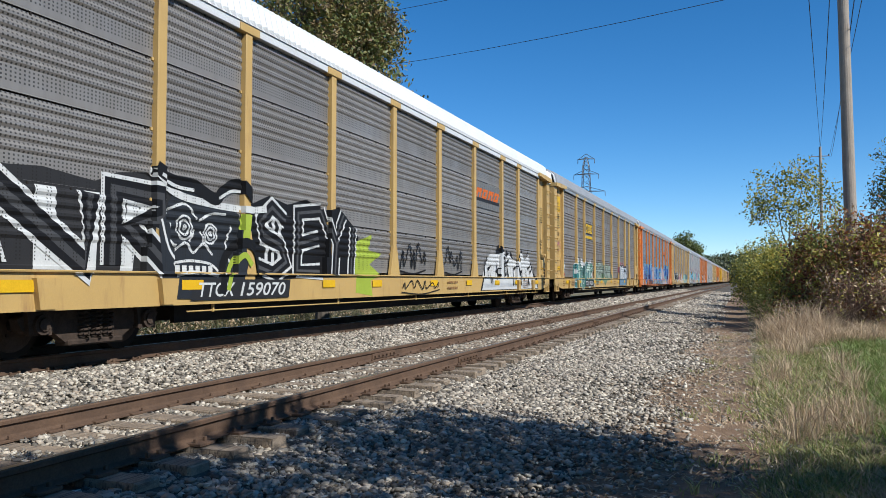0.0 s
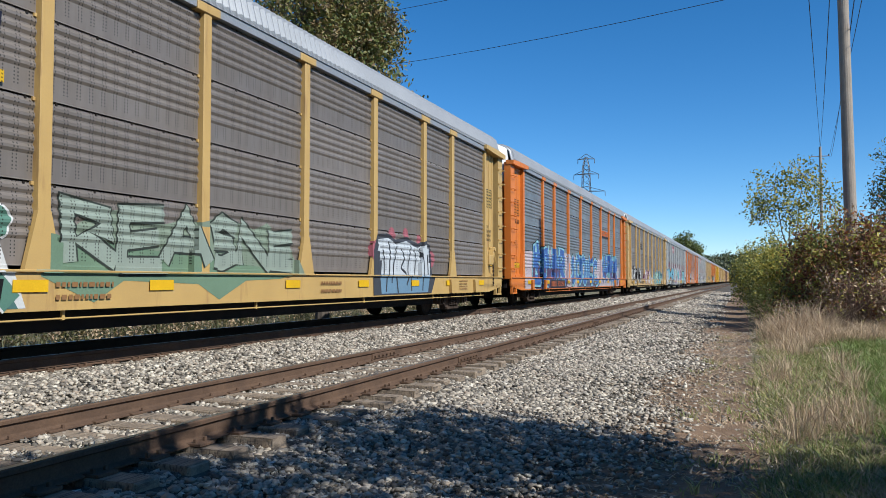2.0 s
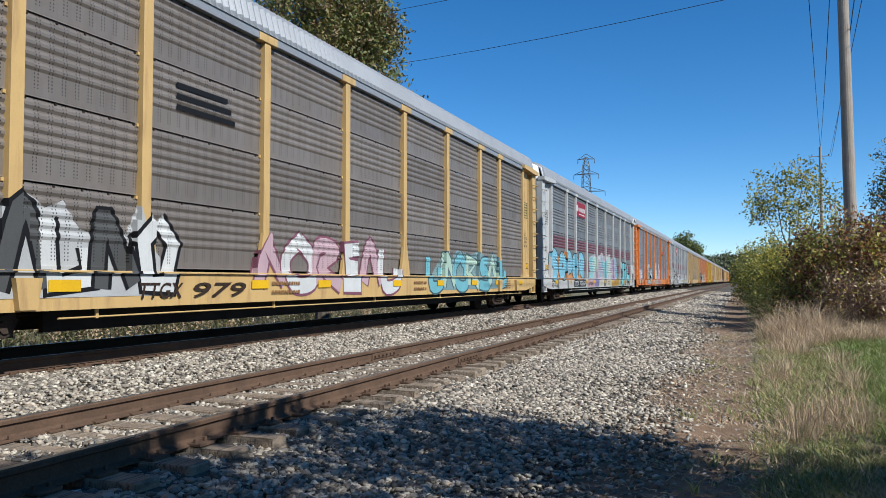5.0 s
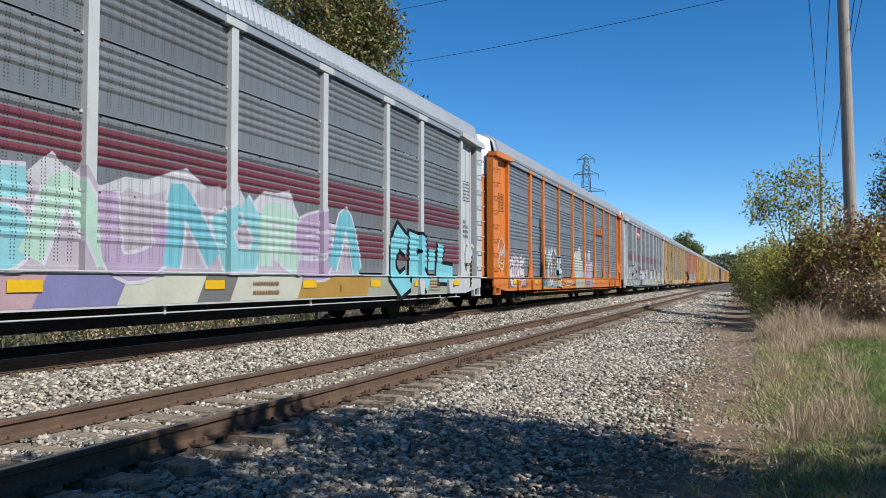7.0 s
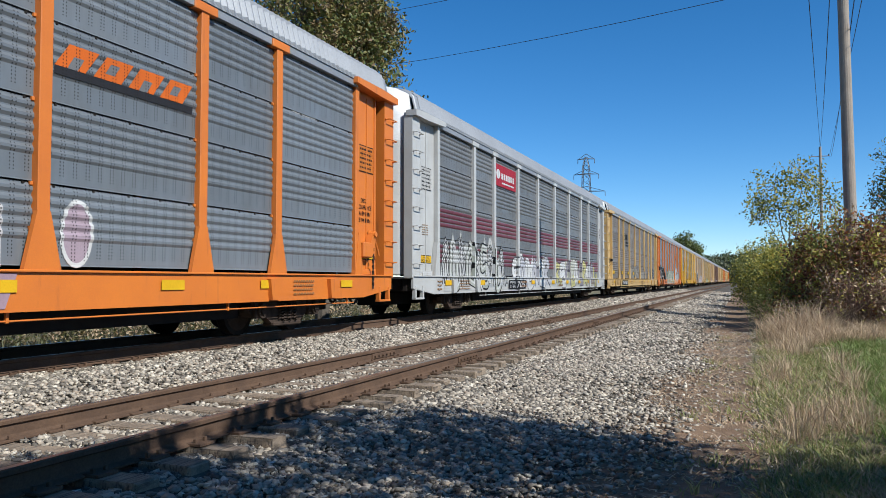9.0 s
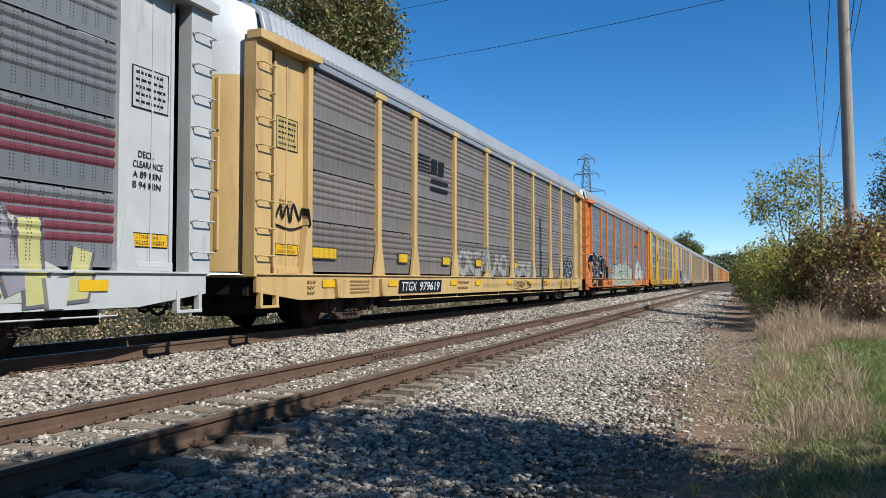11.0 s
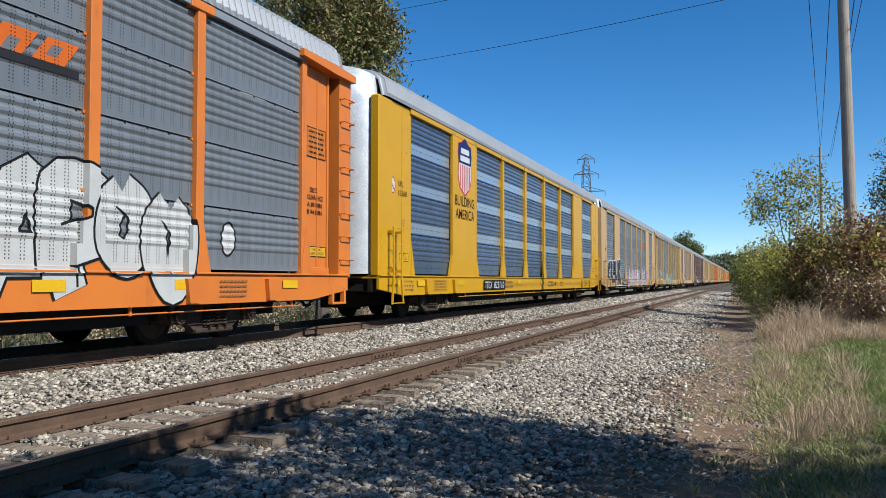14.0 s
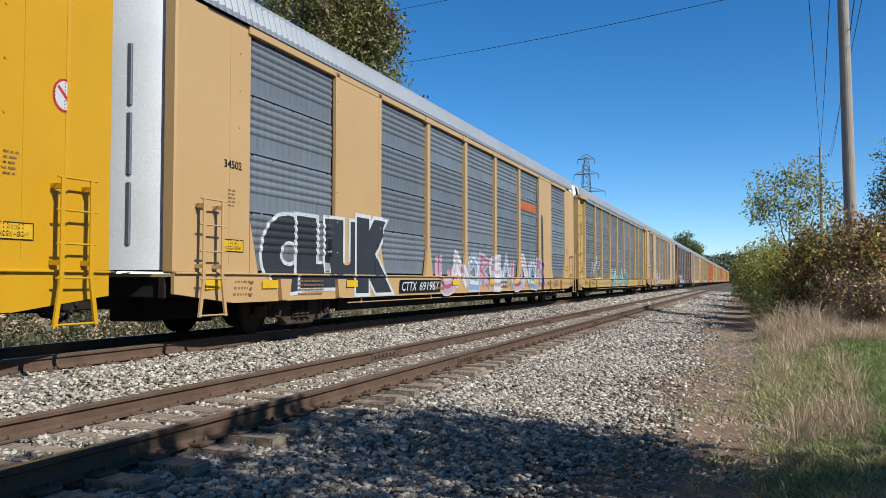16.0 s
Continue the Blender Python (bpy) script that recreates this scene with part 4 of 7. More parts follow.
GLYPHS = {
    "A": [[(0.0, 0.0), (0.5, 1.0), (1.0, 0.0)], [(0.22, 0.34), (0.82, 0.34)]],
    "B": [[(0.06, 0.5), (0.0, 0.0), (0.75, 0.02), (0.98, 0.27), (0.3, 0.54), (0.85, 0.76), (0.6, 1.0), (0.1, 0.95), (0.06, 0.45)]],
    "C": [[(1.0, 0.85), (0.55, 1.0), (0.08, 0.7), (0.05, 0.25), (0.5, 0.0), (1.0, 0.14)]],
    "E": [[(1.0, 1.0), (0.05, 0.92), (0.0, 0.04), (0.95, 0.0)], [(0.1, 0.48), (0.85, 0.56)]],
    "I": [[(0.5, 0.0), (0.5, 1.0)]],
    "J": [[(0.9, 1.0), (0.35, 0.85), (0.75, 0.4), (0.4, 0.02), (0.0, 0.1)]],
    "L": [[(0.42, 1.0), (0.35, 0.15), (1.0, 0.12)]],
    "M": [[(0.0, 0.0), (0.12, 1.0), (0.5, 0.3), (0.88, 1.0), (1.0, 0.0)]],
    "N": [[(0.0, 0.0), (0.05, 1.0), (0.95, 0.0), (1.0, 1.0)]],
    "O": [[(0.5, 1.0), (0.06, 0.72), (0.08, 0.24), (0.5, 0.0), (0.92, 0.26), (0.94, 0.74), (0.5, 1.0)]],
    "P": [[(0.08, 0.0), (0.05, 0.98), (0.85, 0.92), (0.92, 0.56), (0.2, 0.42)]],
    "R": [[(0.05, 0.0), (0.05, 0.98), (0.85, 0.92), (0.85, 0.58), (0.25, 0.5), (1.0, 0.0)]],
    "S": [[(0.95, 0.82), (0.5, 1.0), (0.05, 0.8), (0.22, 0.55), (0.8, 0.45), (0.95, 0.18), (0.5, 0.0), (0.0, 0.12)]],
    "W": [[(0.0, 1.0), (0.25, 0.0), (0.5, 0.7), (0.75, 0.0), (1.0, 1.0)]],
    "Y": [[(0.0, 1.0), (0.48, 0.45), (1.0, 1.0)], [(0.5, 0.5), (0.4, 0.0)]],
}


def piece(car, style, cells, passes, label, round_off=False, lower=None, seed=0, stacked=False):
    """Painted letters: each cell is (letter, y0, y1, z0, z1), each pass a colour and a stroke's width; lower repaints the feet."""
    rng = random.Random(seed)
    for i, (c, y0, y1, z0, z1) in enumerate(cells):
        ly = Layer(style, 14)
        strokes = [[(y0 + a * (y1 - y0) + rng.uniform(-0.04, 0.04), z0 + q * (z1 - z0) + rng.uniform(-0.04, 0.04)) for a, q in stroke] for stroke in GLYPHS[c]]
        for p, (colour, width) in enumerate(passes):
            ly.level = 20 + (3.0 * i + 0.8 * p if stacked else 3.0 * p + 0.3 * i)
            for k, pts in enumerate(strokes):
                ly.ribbon(pts, width, colour, round_off)
                ly.level -= 0.85
        if lower:
            colour, width, height = lower
            for pts in strokes:
                for (ya, za), (yb, zb) in zip(pts, pts[1:]):
                    if min(za, zb) >= height or abs(zb - za) < 0.2:
                        continue
                    if za > zb:
                        ya, za, yb, zb = yb, zb, ya, za
                    t = min(1.0, (height - za) / (zb - za))
                    ly.ribbon([(ya, za), (ya + (yb - ya) * t, za + (zb - za) * t)], width, colour, False)
                    ly.level -= 0.85
        ly.done(car, "graffiti_letter", label)


def slashes(car, style, y0, y1, z0, z1, count, colour, label, seed):
    """Sharp tapered cuts between letters."""
    rng = random.Random(seed)
    ly = Layer(style, 40)
    for i in range(count):
        y = y0 + (y1 - y0) * (i + rng.uniform(0.1, 0.9)) / count
        a, w = rng.uniform(z0, z0 + 0.35 * (z1 - z0)), rng.uniform(0.05, 0.16)
        q = a + rng.uniform(0.3, 0.65) * (z1 - z0)
        d = rng.uniform(-0.35, 0.45)
        ly.poly([(y, a), (y + w, a + 0.05), (y + d + 0.5 * w, q)], colour)
        if i % 2:
            ly.poly([(y + d, q), (y + d + 0.45, q + 0.12), (y + d + 0.1, q - 0.1)], colour)
        ly.level -= 1.5
    return tagged(ly.done(car, "graffiti", label), kind="stuff")


def scrawl(car, style, y0, y1, z0, z1, colour, label, seed, n=9, width=0.035):
    """A tag: one looping line."""
    rng = random.Random(seed)
    ly = Layer(style, 42)
    pts = []
    for i in range(n):
        t = i / (n - 1)
        pts.append((y0 + (y1 - y0) * min(1, max(0, t + rng.uniform(-0.06, 0.06))), z0 + (z1 - z0) * (rng.uniform(0.6, 1.0) if i % 2 else rng.uniform(0, 0.35))))
    ly.ribbon(pts, width, colour)
    ly.ribbon([(y0, z0 - 0.02), (0.5 * (y0 + y1), z0 - 0.08), (y1, z0 + 0.02)], width * 0.7, colour)
    return ly.done(car, "graffiti", label)


def bars(ly, y0, y1, z0, z1, rows, colour, seed=0, flat=None):
    """Stencilled lines too small to read."""
    rng = random.Random(seed)
    step = (z1 - z0) / rows
    for i in range(rows):
        y, z, level, len_drop = y0, z1 - (i + 1) * step, ly.level, 1
        while y < y1 - 0.03:
            w = min(rng.uniform(0.03, 0.10), y1 - y)
            ly.rect(y, y + w, z + 0.3 * step, z + 0.7 * step, colour, flat=flat)
            y += w + 0.025
        ly.level -= len_drop * (ly.level - level)


def emblem_bars(ly, y0, y1, z0, z1, colour):
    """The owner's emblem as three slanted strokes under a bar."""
    w, h = (y1 - y0) / 3, z1 - z0
    for i in range(3):
        y = y0 + i * w
        ly.rect(y + 0.06 * w, y + 0.88 * w, z1 - 0.24 * h, z1, colour)
        ly.rect(y + 0.34 * w, y + 0.60 * w, z0, z1 - 0.26 * h, colour)


def sill_marks(car, style, seed, ink=(0.32, 0.17, 0.07), skip=()):
    """Yellow reflectors and small stencils along the sill."""
    for i, y in enumerate((-13.1, -11.6, -8.6, -4.55, -2.4, 1.0, 3.8, 6.6, 9.0, 11.8)):
        ly = Layer(style, 42)
        ly.rect(y - 0.24, y + 0.24, 0.82, 0.96, (0.88, 0.52, 0.01))
        ly.done(car, "reflector", "yellow reflective strip")
    for j, (y0, y1, rows) in enumerate(((-12.7, -12.1, 3), (-10.7, -9.8, 4), (-4.2, -3.3, 2), (2.0, 2.8, 2), (9.8, 10.5, 4))):
        if j in skip:
            continue
        ly = Layer(style, 42)
        bars(ly, y0, y1, 0.68, 0.98, rows, ink, seed + j)
        ly.done(car, "stencil", "small stencilled lines")


END_GROUND = {}
for label, _, end_paint, *_ in TRAIN:
    END_GROUND[label] = {ORANGE: (0.68, 0.21, 0.03), WHITE: (0.58, 0.57, 0.55), PALE_TAN: (0.60, 0.45, 0.155), TAN: (0.56, 0.39, 0.13)}.get(end_paint, (0.6, 0.4, 0.15))


def end_marks(car, style, seed, k, ink=(0.32, 0.18, 0.07), dark=INK):
    """Small notices on the end panels: a yellow plate, a boxed table and stencils."""
    for e in (-1, 1):
        a, b = sorted((e * 12.46, e * 13.36))
        x = 1.557 if style == "wide" else 1.466
        if style == "wide":
            a, b = sorted((e * 12.25, e * 12.95))
        ly = Layer(style, 1)
        ly.rect(a + 0.08, b - 0.08, 1.40, 1.60, dark, flat=x)
        ly.rect(a + 0.095, b - 0.095, 1.415, 1.585, SIGN_YELLOW, flat=x)
        ly.text("THIS CAR", a + 0.28, b - 0.28, 1.515, 1.565, dark, flat=x)
        ly.text("EXCESS HEIGHT", a + 0.14, b - 0.14, 1.435, 1.49, dark, flat=x)
        ly.done(car, "notice", "yellow excess height plate")
        if style != "wide":
            ly = Layer(style, 1)
            ly.rect(a + 0.08, b - 0.10, 3.28, 3.86, dark, flat=x)
            ly.done(car, "notice_border", "thin black border of a table")
            ly = Layer(style, 5)
            ly.rect(a + 0.10, b - 0.12, 3.30, 3.84, END_GROUND.get(TRAIN[k][0], (0.5, 0.36, 0.13)), flat=x)
            bars(ly, a + 0.15, b - 0.17, 3.33, 3.82, 5, dark, seed, x)
            tagged(ly.done(car, "table", "boxed table of stencilled lines"), kind="stuff")
            if e == 1:
                ly = Layer(style, 1)
                ly.text("DECK", a + 0.22, a + 0.52, 2.62, 2.71, dark, 0.01, flat=x)
                ly.text("CLEARANCE", a + 0.12, a + 0.70, 2.48, 2.57, dark, 0.01, flat=x)
                ly.text("A 89 MIN", a + 0.12, a + 0.66, 2.34, 2.43, dark, 0.01, flat=x)
                ly.text("B 94 MIN", a + 0.12, a + 0.66, 2.20, 2.29, dark, 0.01, flat=x)
                ly.done(car, "lettering", "black stencilled deck clearance")
                continue
        ly = Layer(style, 1)
        bars(ly, a + 0.2, b - 0.3, 2.10, 2.40, 5, ink, seed + 3, x)
        ly.done(car, "stencil", "small stencilled lines")


def number_plate_band(car, style, y0, y1, mark, number, ground, colour):
    """The car's number on the sill, in sloping figures."""

    def lean(x, y):
        return x + 0.22 * y, y
    ly = Layer(style, 42)
    if ground:
        ly.rect(y0 - 0.14, y1 + 0.10, 0.66, 0.97, ground, 0.05)
    m = y0 + (y1 - y0) * 0.42
    if mark:
        ly.text(mark, y0, m - 0.14, 0.71, 0.92, colour, 0.012, None, lean)
    else:
        for i in range(4):
            w = (m - 0.1 - y0) / 4
            ly.rect(y0 + i * w, y0 + (i + 0.75) * w, 0.71, 0.92, colour)
    ly.text(number, m + 0.06, y1 - 0.06, 0.71, 0.92, colour, 0.012, None, lean)
    ly.done(car, "lettering", "stencilled car number")


def slanted_logo(car, style):
    """Worn orange bars with a dark shadow, on one bay."""
    ly = Layer(style)
    ly.rect(4.55, 7.05, 3.40, 3.50, (0.03, 0.03, 0.035), flat=SKIN + 0.026)
    for i in range(4):
        ly.rect(4.55 + i * 0.60, 5.02 + i * 0.60, 3.50, 3.80, (0.75, 0.16, 0.02), 0.22, flat=SKIN + 0.028)
        ly.rect(4.74 + i * 0.60, 4.90 + i * 0.60, 3.58 if i % 2 else 3.50, 3.72 if i % 2 else 3.66, (0.20, 0.20, 0.21), 0.10, flat=SKIN + 0.028)
    ly.done(car, "logo", "worn orange slanted emblem")


def plain_plate(car, style, y0, y1, z0, z1, ground, ink):
    """A painted plate with a plain emblem."""
    ly = Layer(style)
    ly.rect(y0, y1, z0, z1, ground, flat=SKIN + 0.03)
    w, h = y1 - y0, z1 - z0
    ly.disc(y0 + 0.14 * w, z0 + 0.55 * h, 0.09 * w, 0.22 * h, ink, SKIN + 0.03)
    for i in range(6):
        ly.rect(y0 + (0.28 + 0.11 * i) * w, y0 + (0.36 + 0.11 * i) * w, z0 + 0.36 * h, z0 + 0.64 * h, ink, flat=SKIN + 0.03)
    ly.rect(y0 + 0.30 * w, y0 + 0.9 * w, z0 + 0.15 * h, z0 + 0.22 * h, ink, flat=SKIN + 0.03)
    ly.done(car, "logo", "red plate with a white emblem")


AQUA, SKY, DEEP, PLUM, PINK, ROSE, MINT, CREAM, LIME, TEAL = (0.22, 0.52, 0.60), (0.11, 0.28, 0.54), (0.06, 0.12, 0.36), (0.12, 0.085, 0.16), (0.60, 0.42, 0.46), (0.48, 0.22, 0.34), (0.50, 0.66, 0.55), (0.62, 0.60, 0.48), (0.42, 0.52, 0.06), (0.06, 0.22, 0.22)
BY = dict(CARS)


def paint_cars():
    st = {k: (TRAIN[k][1] if 0 <= k < len(TRAIN) else "narrow") for k in BY}
    for k in range(0, 12):
        sill_marks(BY[k], st[k], 7 * k, skip=(1, 2) if k in (0, 2, 4, 8) else ())
        end_marks(BY[k], st[k], 5 * k, k)
    # black and white piece on the first car
    c, s = BY[0], st[0]
    ly = Layer(s)
    ly.poly([(-13.6, 1.06), (-8.75, 1.06), (-8.9, 2.3), (-9.5, 2.42), (-10.0, 2.36), (-10.4, 2.2), (-11.2, 2.28), (-11.7, 2.24), (-12.6, 2.4), (-13.6, 2.2)], (0.035, 0.034, 0.036))
    for y0, y1, d in ((-11.3, -11.0, 0.0), (-10.62, -10.36, 0.05), (-9.95, -9.72, 0.12)):
        ly.rect(y0, y1, 1.08, 2.06, CHALK, d)
        ly.level -= 0.6
    ly.poly([(-11.05, 1.08), (-10.62, 1.08), (-11.0, 1.62)], CHALK)
    ly.poly([(-9.15, 1.1), (-8.85, 1.1), (-9.05, 1.75)], LIME)
    ly.ribbon([(-12.2, 1.45), (-11.9, 1.85)], 0.07, CHALK, False)
    ly.ribbon([(-11.9, 1.45), (-12.15, 1.82)], 0.07, CHALK, False)
    ly.done(c, "graffiti", "black and white angular graffiti")
    piece(c, s, [("N", -11.9, -10.5, 1.12, 2.06), ("R", -10.15, -9.1, 1.14, 2.2)], [(CHALK, 0.42), (INK, 0.30), ((0.07, 0.07, 0.075), 0.10)], "large black letters edged in white", seed=2)
    ly = Layer(s, 30)
    ly.poly([(-9.2, 0.70), (-7.4, 0.66), (-7.25, 1.2), (-7.4, 2.0), (-7.9, 2.2), (-8.9, 2.25), (-9.35, 1.7)], (0.030, 0.034, 0.042))
    for y, z, r in ((-8.72, 1.72, 0.17), (-8.12, 1.66, 0.15)):
        for k in (1.0, 0.62):
            ly.ribbon([(y + r * k * math.cos(a * math.pi / 5), z + r * k * math.sin(a * math.pi / 5)) for a in range(11)], 0.035, CHALK)
        ly.disc(y, z, 0.045, 0.045, CHALK)
    for pts in ([(-9.1, 1.95), (-8.7, 2.06), (-8.45, 1.86)], [(-8.4, 1.84), (-8.1, 1.96), (-7.75, 1.98)], [(-8.95, 1.36), (-8.7, 1.50), (-8.5, 1.36), (-8.3, 1.50), (-8.05, 1.34)], [(-8.6, 1.52), (-8.5, 1.7)], [(-8.25, 1.5), (-8.36, 1.68)],
                [(-9.05, 1.18), (-8.6, 1.24), (-8.1, 1.2), (-7.85, 1.05)], [(-8.95, 1.02), (-8.5, 1.08), (-8.0, 1.02)], [(-9.3, 1.8), (-9.15, 1.4), (-8.95, 1.2)], [(-9.2, 1.9), (-9.0, 1.5), (-8.9, 1.45)], [(-7.6, 1.8), (-7.75, 1.5), (-7.6, 1.2)]):
        ly.ribbon(pts, 0.04, CHALK)
        ly.level -= 0.5
    for i in range(6):
        ly.rect(-8.9 + 0.15 * i, -8.8 + 0.15 * i, 1.04, 1.17, CHALK)
        ly.level -= 0.8
    for pts, w, col in (([(-9.45, 2.46), (-8.9, 2.2), (-8.2, 2.12), (-7.2, 2.10), (-6.6, 2.16)], 0.11, CHALK), ([(-9.4, 2.5), (-9.0, 2.36), (-8.5, 2.34), (-8.0, 2.2), (-7.8, 2.34), (-7.42, 2.48), (-7.05, 2.25)], 0.20, INK), ([(-9.3, 2.42), (-8.9, 2.30), (-8.5, 2.28)], 0.05, CHALK), ([(-7.9, 2.22), (-7.6, 2.36), (-7.35, 2.38)], 0.05, CHALK)):
        ly.ribbon(pts, w, col)
    ly.rect(-7.42, -7.22, 1.62, 2.02, LIME, 0.06)
    ly.ribbon([(-7.9, 0.75), (-7.75, 1.3), (-7.4, 1.55), (-7.05, 1.45), (-6.9, 1.0)], 0.16, INK)
    ly.ribbon([(-7.75, 0.8), (-7.6, 1.2), (-7.35, 1.36), (-7.15, 1.2)], 0.10, LIME)
    ly.done(c, "graffiti", "dark swirling graffiti with white lines and lime green")
    ly = Layer(s)
    ly.poly([(-7.0, 0.95), (-3.2, 1.06), (-2.95, 1.6), (-3.4, 2.1), (-4.0, 2.42), (-4.6, 2.3), (-5.3, 2.45), (-5.9, 2.3), (-6.5, 2.4), (-7.05, 2.2)], INK)
    for y in (-6.62, -6.42, -6.22):
        ly.rect(y, y + 0.09, 1.1, 2.2, CHALK)
        ly.level -= 0.8
    ly.done(c, "graffiti", "black spray ground with white bars")
    piece(c, s, [("S", -6.85, -5.95, 1.08, 2.2), ("E", -5.6, -4.75, 1.12, 2.25), ("Y", -4.75, -3.8, 1.1, 2.25), ("I", -3.75, -3.15, 1.1, 2.05)], [(CHALK, 0.33), (INK, 0.23), ((0.09, 0.09, 0.095), 0.06)], "black letters edged in white", seed=3)
    ly = Layer(s)
    ly.poly([(-3.4, 0.7), (-2.6, 0.62), (-2.7, 0.95), (-2.1, 1.1), (-2.6, 1.3), (-2.0, 1.55), (-2.7, 1.6), (-2.5, 1.95), (-3.3, 1.75)], LIME)
    ly.done(c, "graffiti", "lime green starburst with graffiti")
    number_plate_band(c, s, -8.5, -6.1, "TTGX", "159070", (0.03, 0.03, 0.033), CHALK)
    scrawl(c, s, -1.0, 0.6, 1.2, 1.9, INK, "black spray tag", 4, 11, 0.05)
    scrawl(c, s, 1.96, 3.4, 1.2, 1.9, INK, "black spray tag", 5, 9, 0.05)
    scrawl(c, s, -1.1, 1.4, 0.70, 0.98, INK, "black spray tag", 6, 13, 0.035)
    ly = Layer(s)
    ly.poly(jagged(4.9, 12.1, 0.64, 2.15, random.Random(17), 26, 0.40), INK)
    ly.poly(jagged(5.05, 12.0, 0.66, 2.05, random.Random(18), 24, 0.34), CHALK)
    ly.done(c, "graffiti", "white graffiti with a jagged black edge")
    slashes(c, s, 5.2, 11.7, 0.72, 2.0, 17, INK, "black cuts between white letters", 19)
    ly = Layer(s)
    ly.rect(4.52, 7.1, 3.20, 4.0, (0.20, 0.20, 0.20), flat=SKIN + 0.022)
    ly.done(c, "panel_patch", "dark grey painted patch")
    slanted_logo(c, s)
    # tan car with a yellow emblem
    c, s = BY[1], st[1]
    ly = Layer(s)
    for i in range(3):
        y = -6.75 + 0.62 * i
        ly.rect(y - 0.04, y + 0.52, 3.34, 3.90, (0.015, 0.02, 0.05), 0.05, flat=SKIN + 0.028)
        ly.rect(y, y + 0.46, 3.40, 3.86, (0.80, 0.50, 0.02), 0.05, flat=SKIN + 0.03)
        ly.rect(y + 0.14, y + 0.34, 3.53, 3.73, (0.05, 0.05, 0.06), 0.03, flat=SKIN + 0.03)
    ly.rect(-6.82, -4.90, 3.12, 3.26, (0.80, 0.50, 0.02), flat=SKIN + 0.03)
    ly.done(c, "logo", "yellow block emblem over a bar")
    ly = Layer(s)
    ly.rect(-13.36, -12.48, 3.98, 4.66, SIGN_YELLOW, flat=1.466)
    ly.text("Quality", -13.16, -12.66, 4.27, 4.42, INK, 0.01, flat=1.466)
    ly.rect(-13.12, -12.7, 4.22, 4.235, INK, flat=1.466)
    ly.text("Auto Rack", -13.28, -12.56, 4.03, 4.17, INK, 0.01, flat=1.466)
    ly.rect(-12.92, -12.84, 4.0, 4.66, (0.62, 0.44, 0.18), flat=1.466)
    ly.done(c, "notice", "yellow notice with black words")
    ly = Layer(s)
    ly.text("B-1477", -13.22, -12.64, 2.92, 3.06, INK, 0.02, flat=1.466)
    ly.done(c, "lettering", "black stencilled number")
    ly = Layer(s)
    ly.disc(-12.28, 1.55, 0.20, 0.20, (0.05, 0.12, 0.09), 1.585)
    ly.disc(-12.28, 1.55, 0.17, 0.17, CHALK, 1.585)
    ly.ribbon([(-12.40, 1.66), (-12.16, 1.44)], 0.05, (0.05, 0.12, 0.09), False, 1.586)
    ly.done(c, "notice", "round green and white prohibition sign")
    scrawl(c, s, -13.34, -12.5, 2.35, 2.8, (0.42, 0.06, 0.22), "pink spray tag", 8, 11, 0.02)
    wild(c, s, -9.9, -4.7, 0.64, 2.05, (0.10, 0.20, 0.19), [TEAL, MINT, (0.13, 0.26, 0.20)], CHALK, "teal graffiti with a white edge", 9, 6, 0.34, 0.03, None, CHALK)
    ly = Layer(s)
    ly.poly(jagged(-4.5, 1.4, 1.06, 1.95, random.Random(21), 16, 0.3), (0.26, 0.32, 0.24))
    ly.poly([(-4.4, 1.0), (-3.6, 0.68), (-3.1, 0.95), (-1.6, 0.9), (-1.1, 0.66), (-0.4, 0.95), (0.6, 0.98), (1.2, 1.1), (-4.3, 1.5)], (0.20, 0.30, 0.20))
    ly.done(c, "graffiti", "pale green spray ground")
    piece(c, s, [("R", -4.0, -3.2, 1.2, 1.85), ("E", -3.1, -2.3, 1.15, 1.85), ("A", -2.3, -1.4, 1.2, 1.9), ("S", -1.3, -0.6, 1.2, 1.85), ("N", -0.5, 0.4, 1.2, 1.8), ("E", 0.4, 1.1, 1.2, 1.7)], [((0.05, 0.06, 0.05), 0.28), ((0.34, 0.40, 0.34), 0.22)], "faded green letters outlined in black", seed=22)
    ly = Layer(s, 8)
    for y, z, r in ((4.4, 1.6, 0.24), (5.4, 2.0, 0.18), (6.2, 2.06, 0.15), (7.85, 1.5, 0.22), (7.0, 1.95, 0.14)):
        ly.disc(y, z, r, r, (0.46, 0.15, 0.18))
        ly.level -= 0.7
    ly.poly([(4.3, 0.63), (7.7, 0.63), (7.95, 1.0), (7.75, 1.85), (7.3, 1.95), (6.9, 1.86), (6.2, 2.0), (5.6, 1.9), (5.2, 2.02), (4.45, 1.98), (4.25, 1.6)], (0.07, 0.075, 0.09))
    ly.poly([(4.62, 1.06), (7.6, 1.06), (7.6, 1.72), (7.3, 1.85), (6.9, 1.75), (6.2, 1.9), (5.6, 1.8), (5.2, 1.92), (4.55, 1.86), (4.45, 1.6), (4.7, 1.6)], (0.66, 0.70, 0.74))
    ly.poly([(4.7, 0.66), (7.45, 0.66), (7.6, 1.10), (4.62, 1.10)], (0.20, 0.33, 0.46))
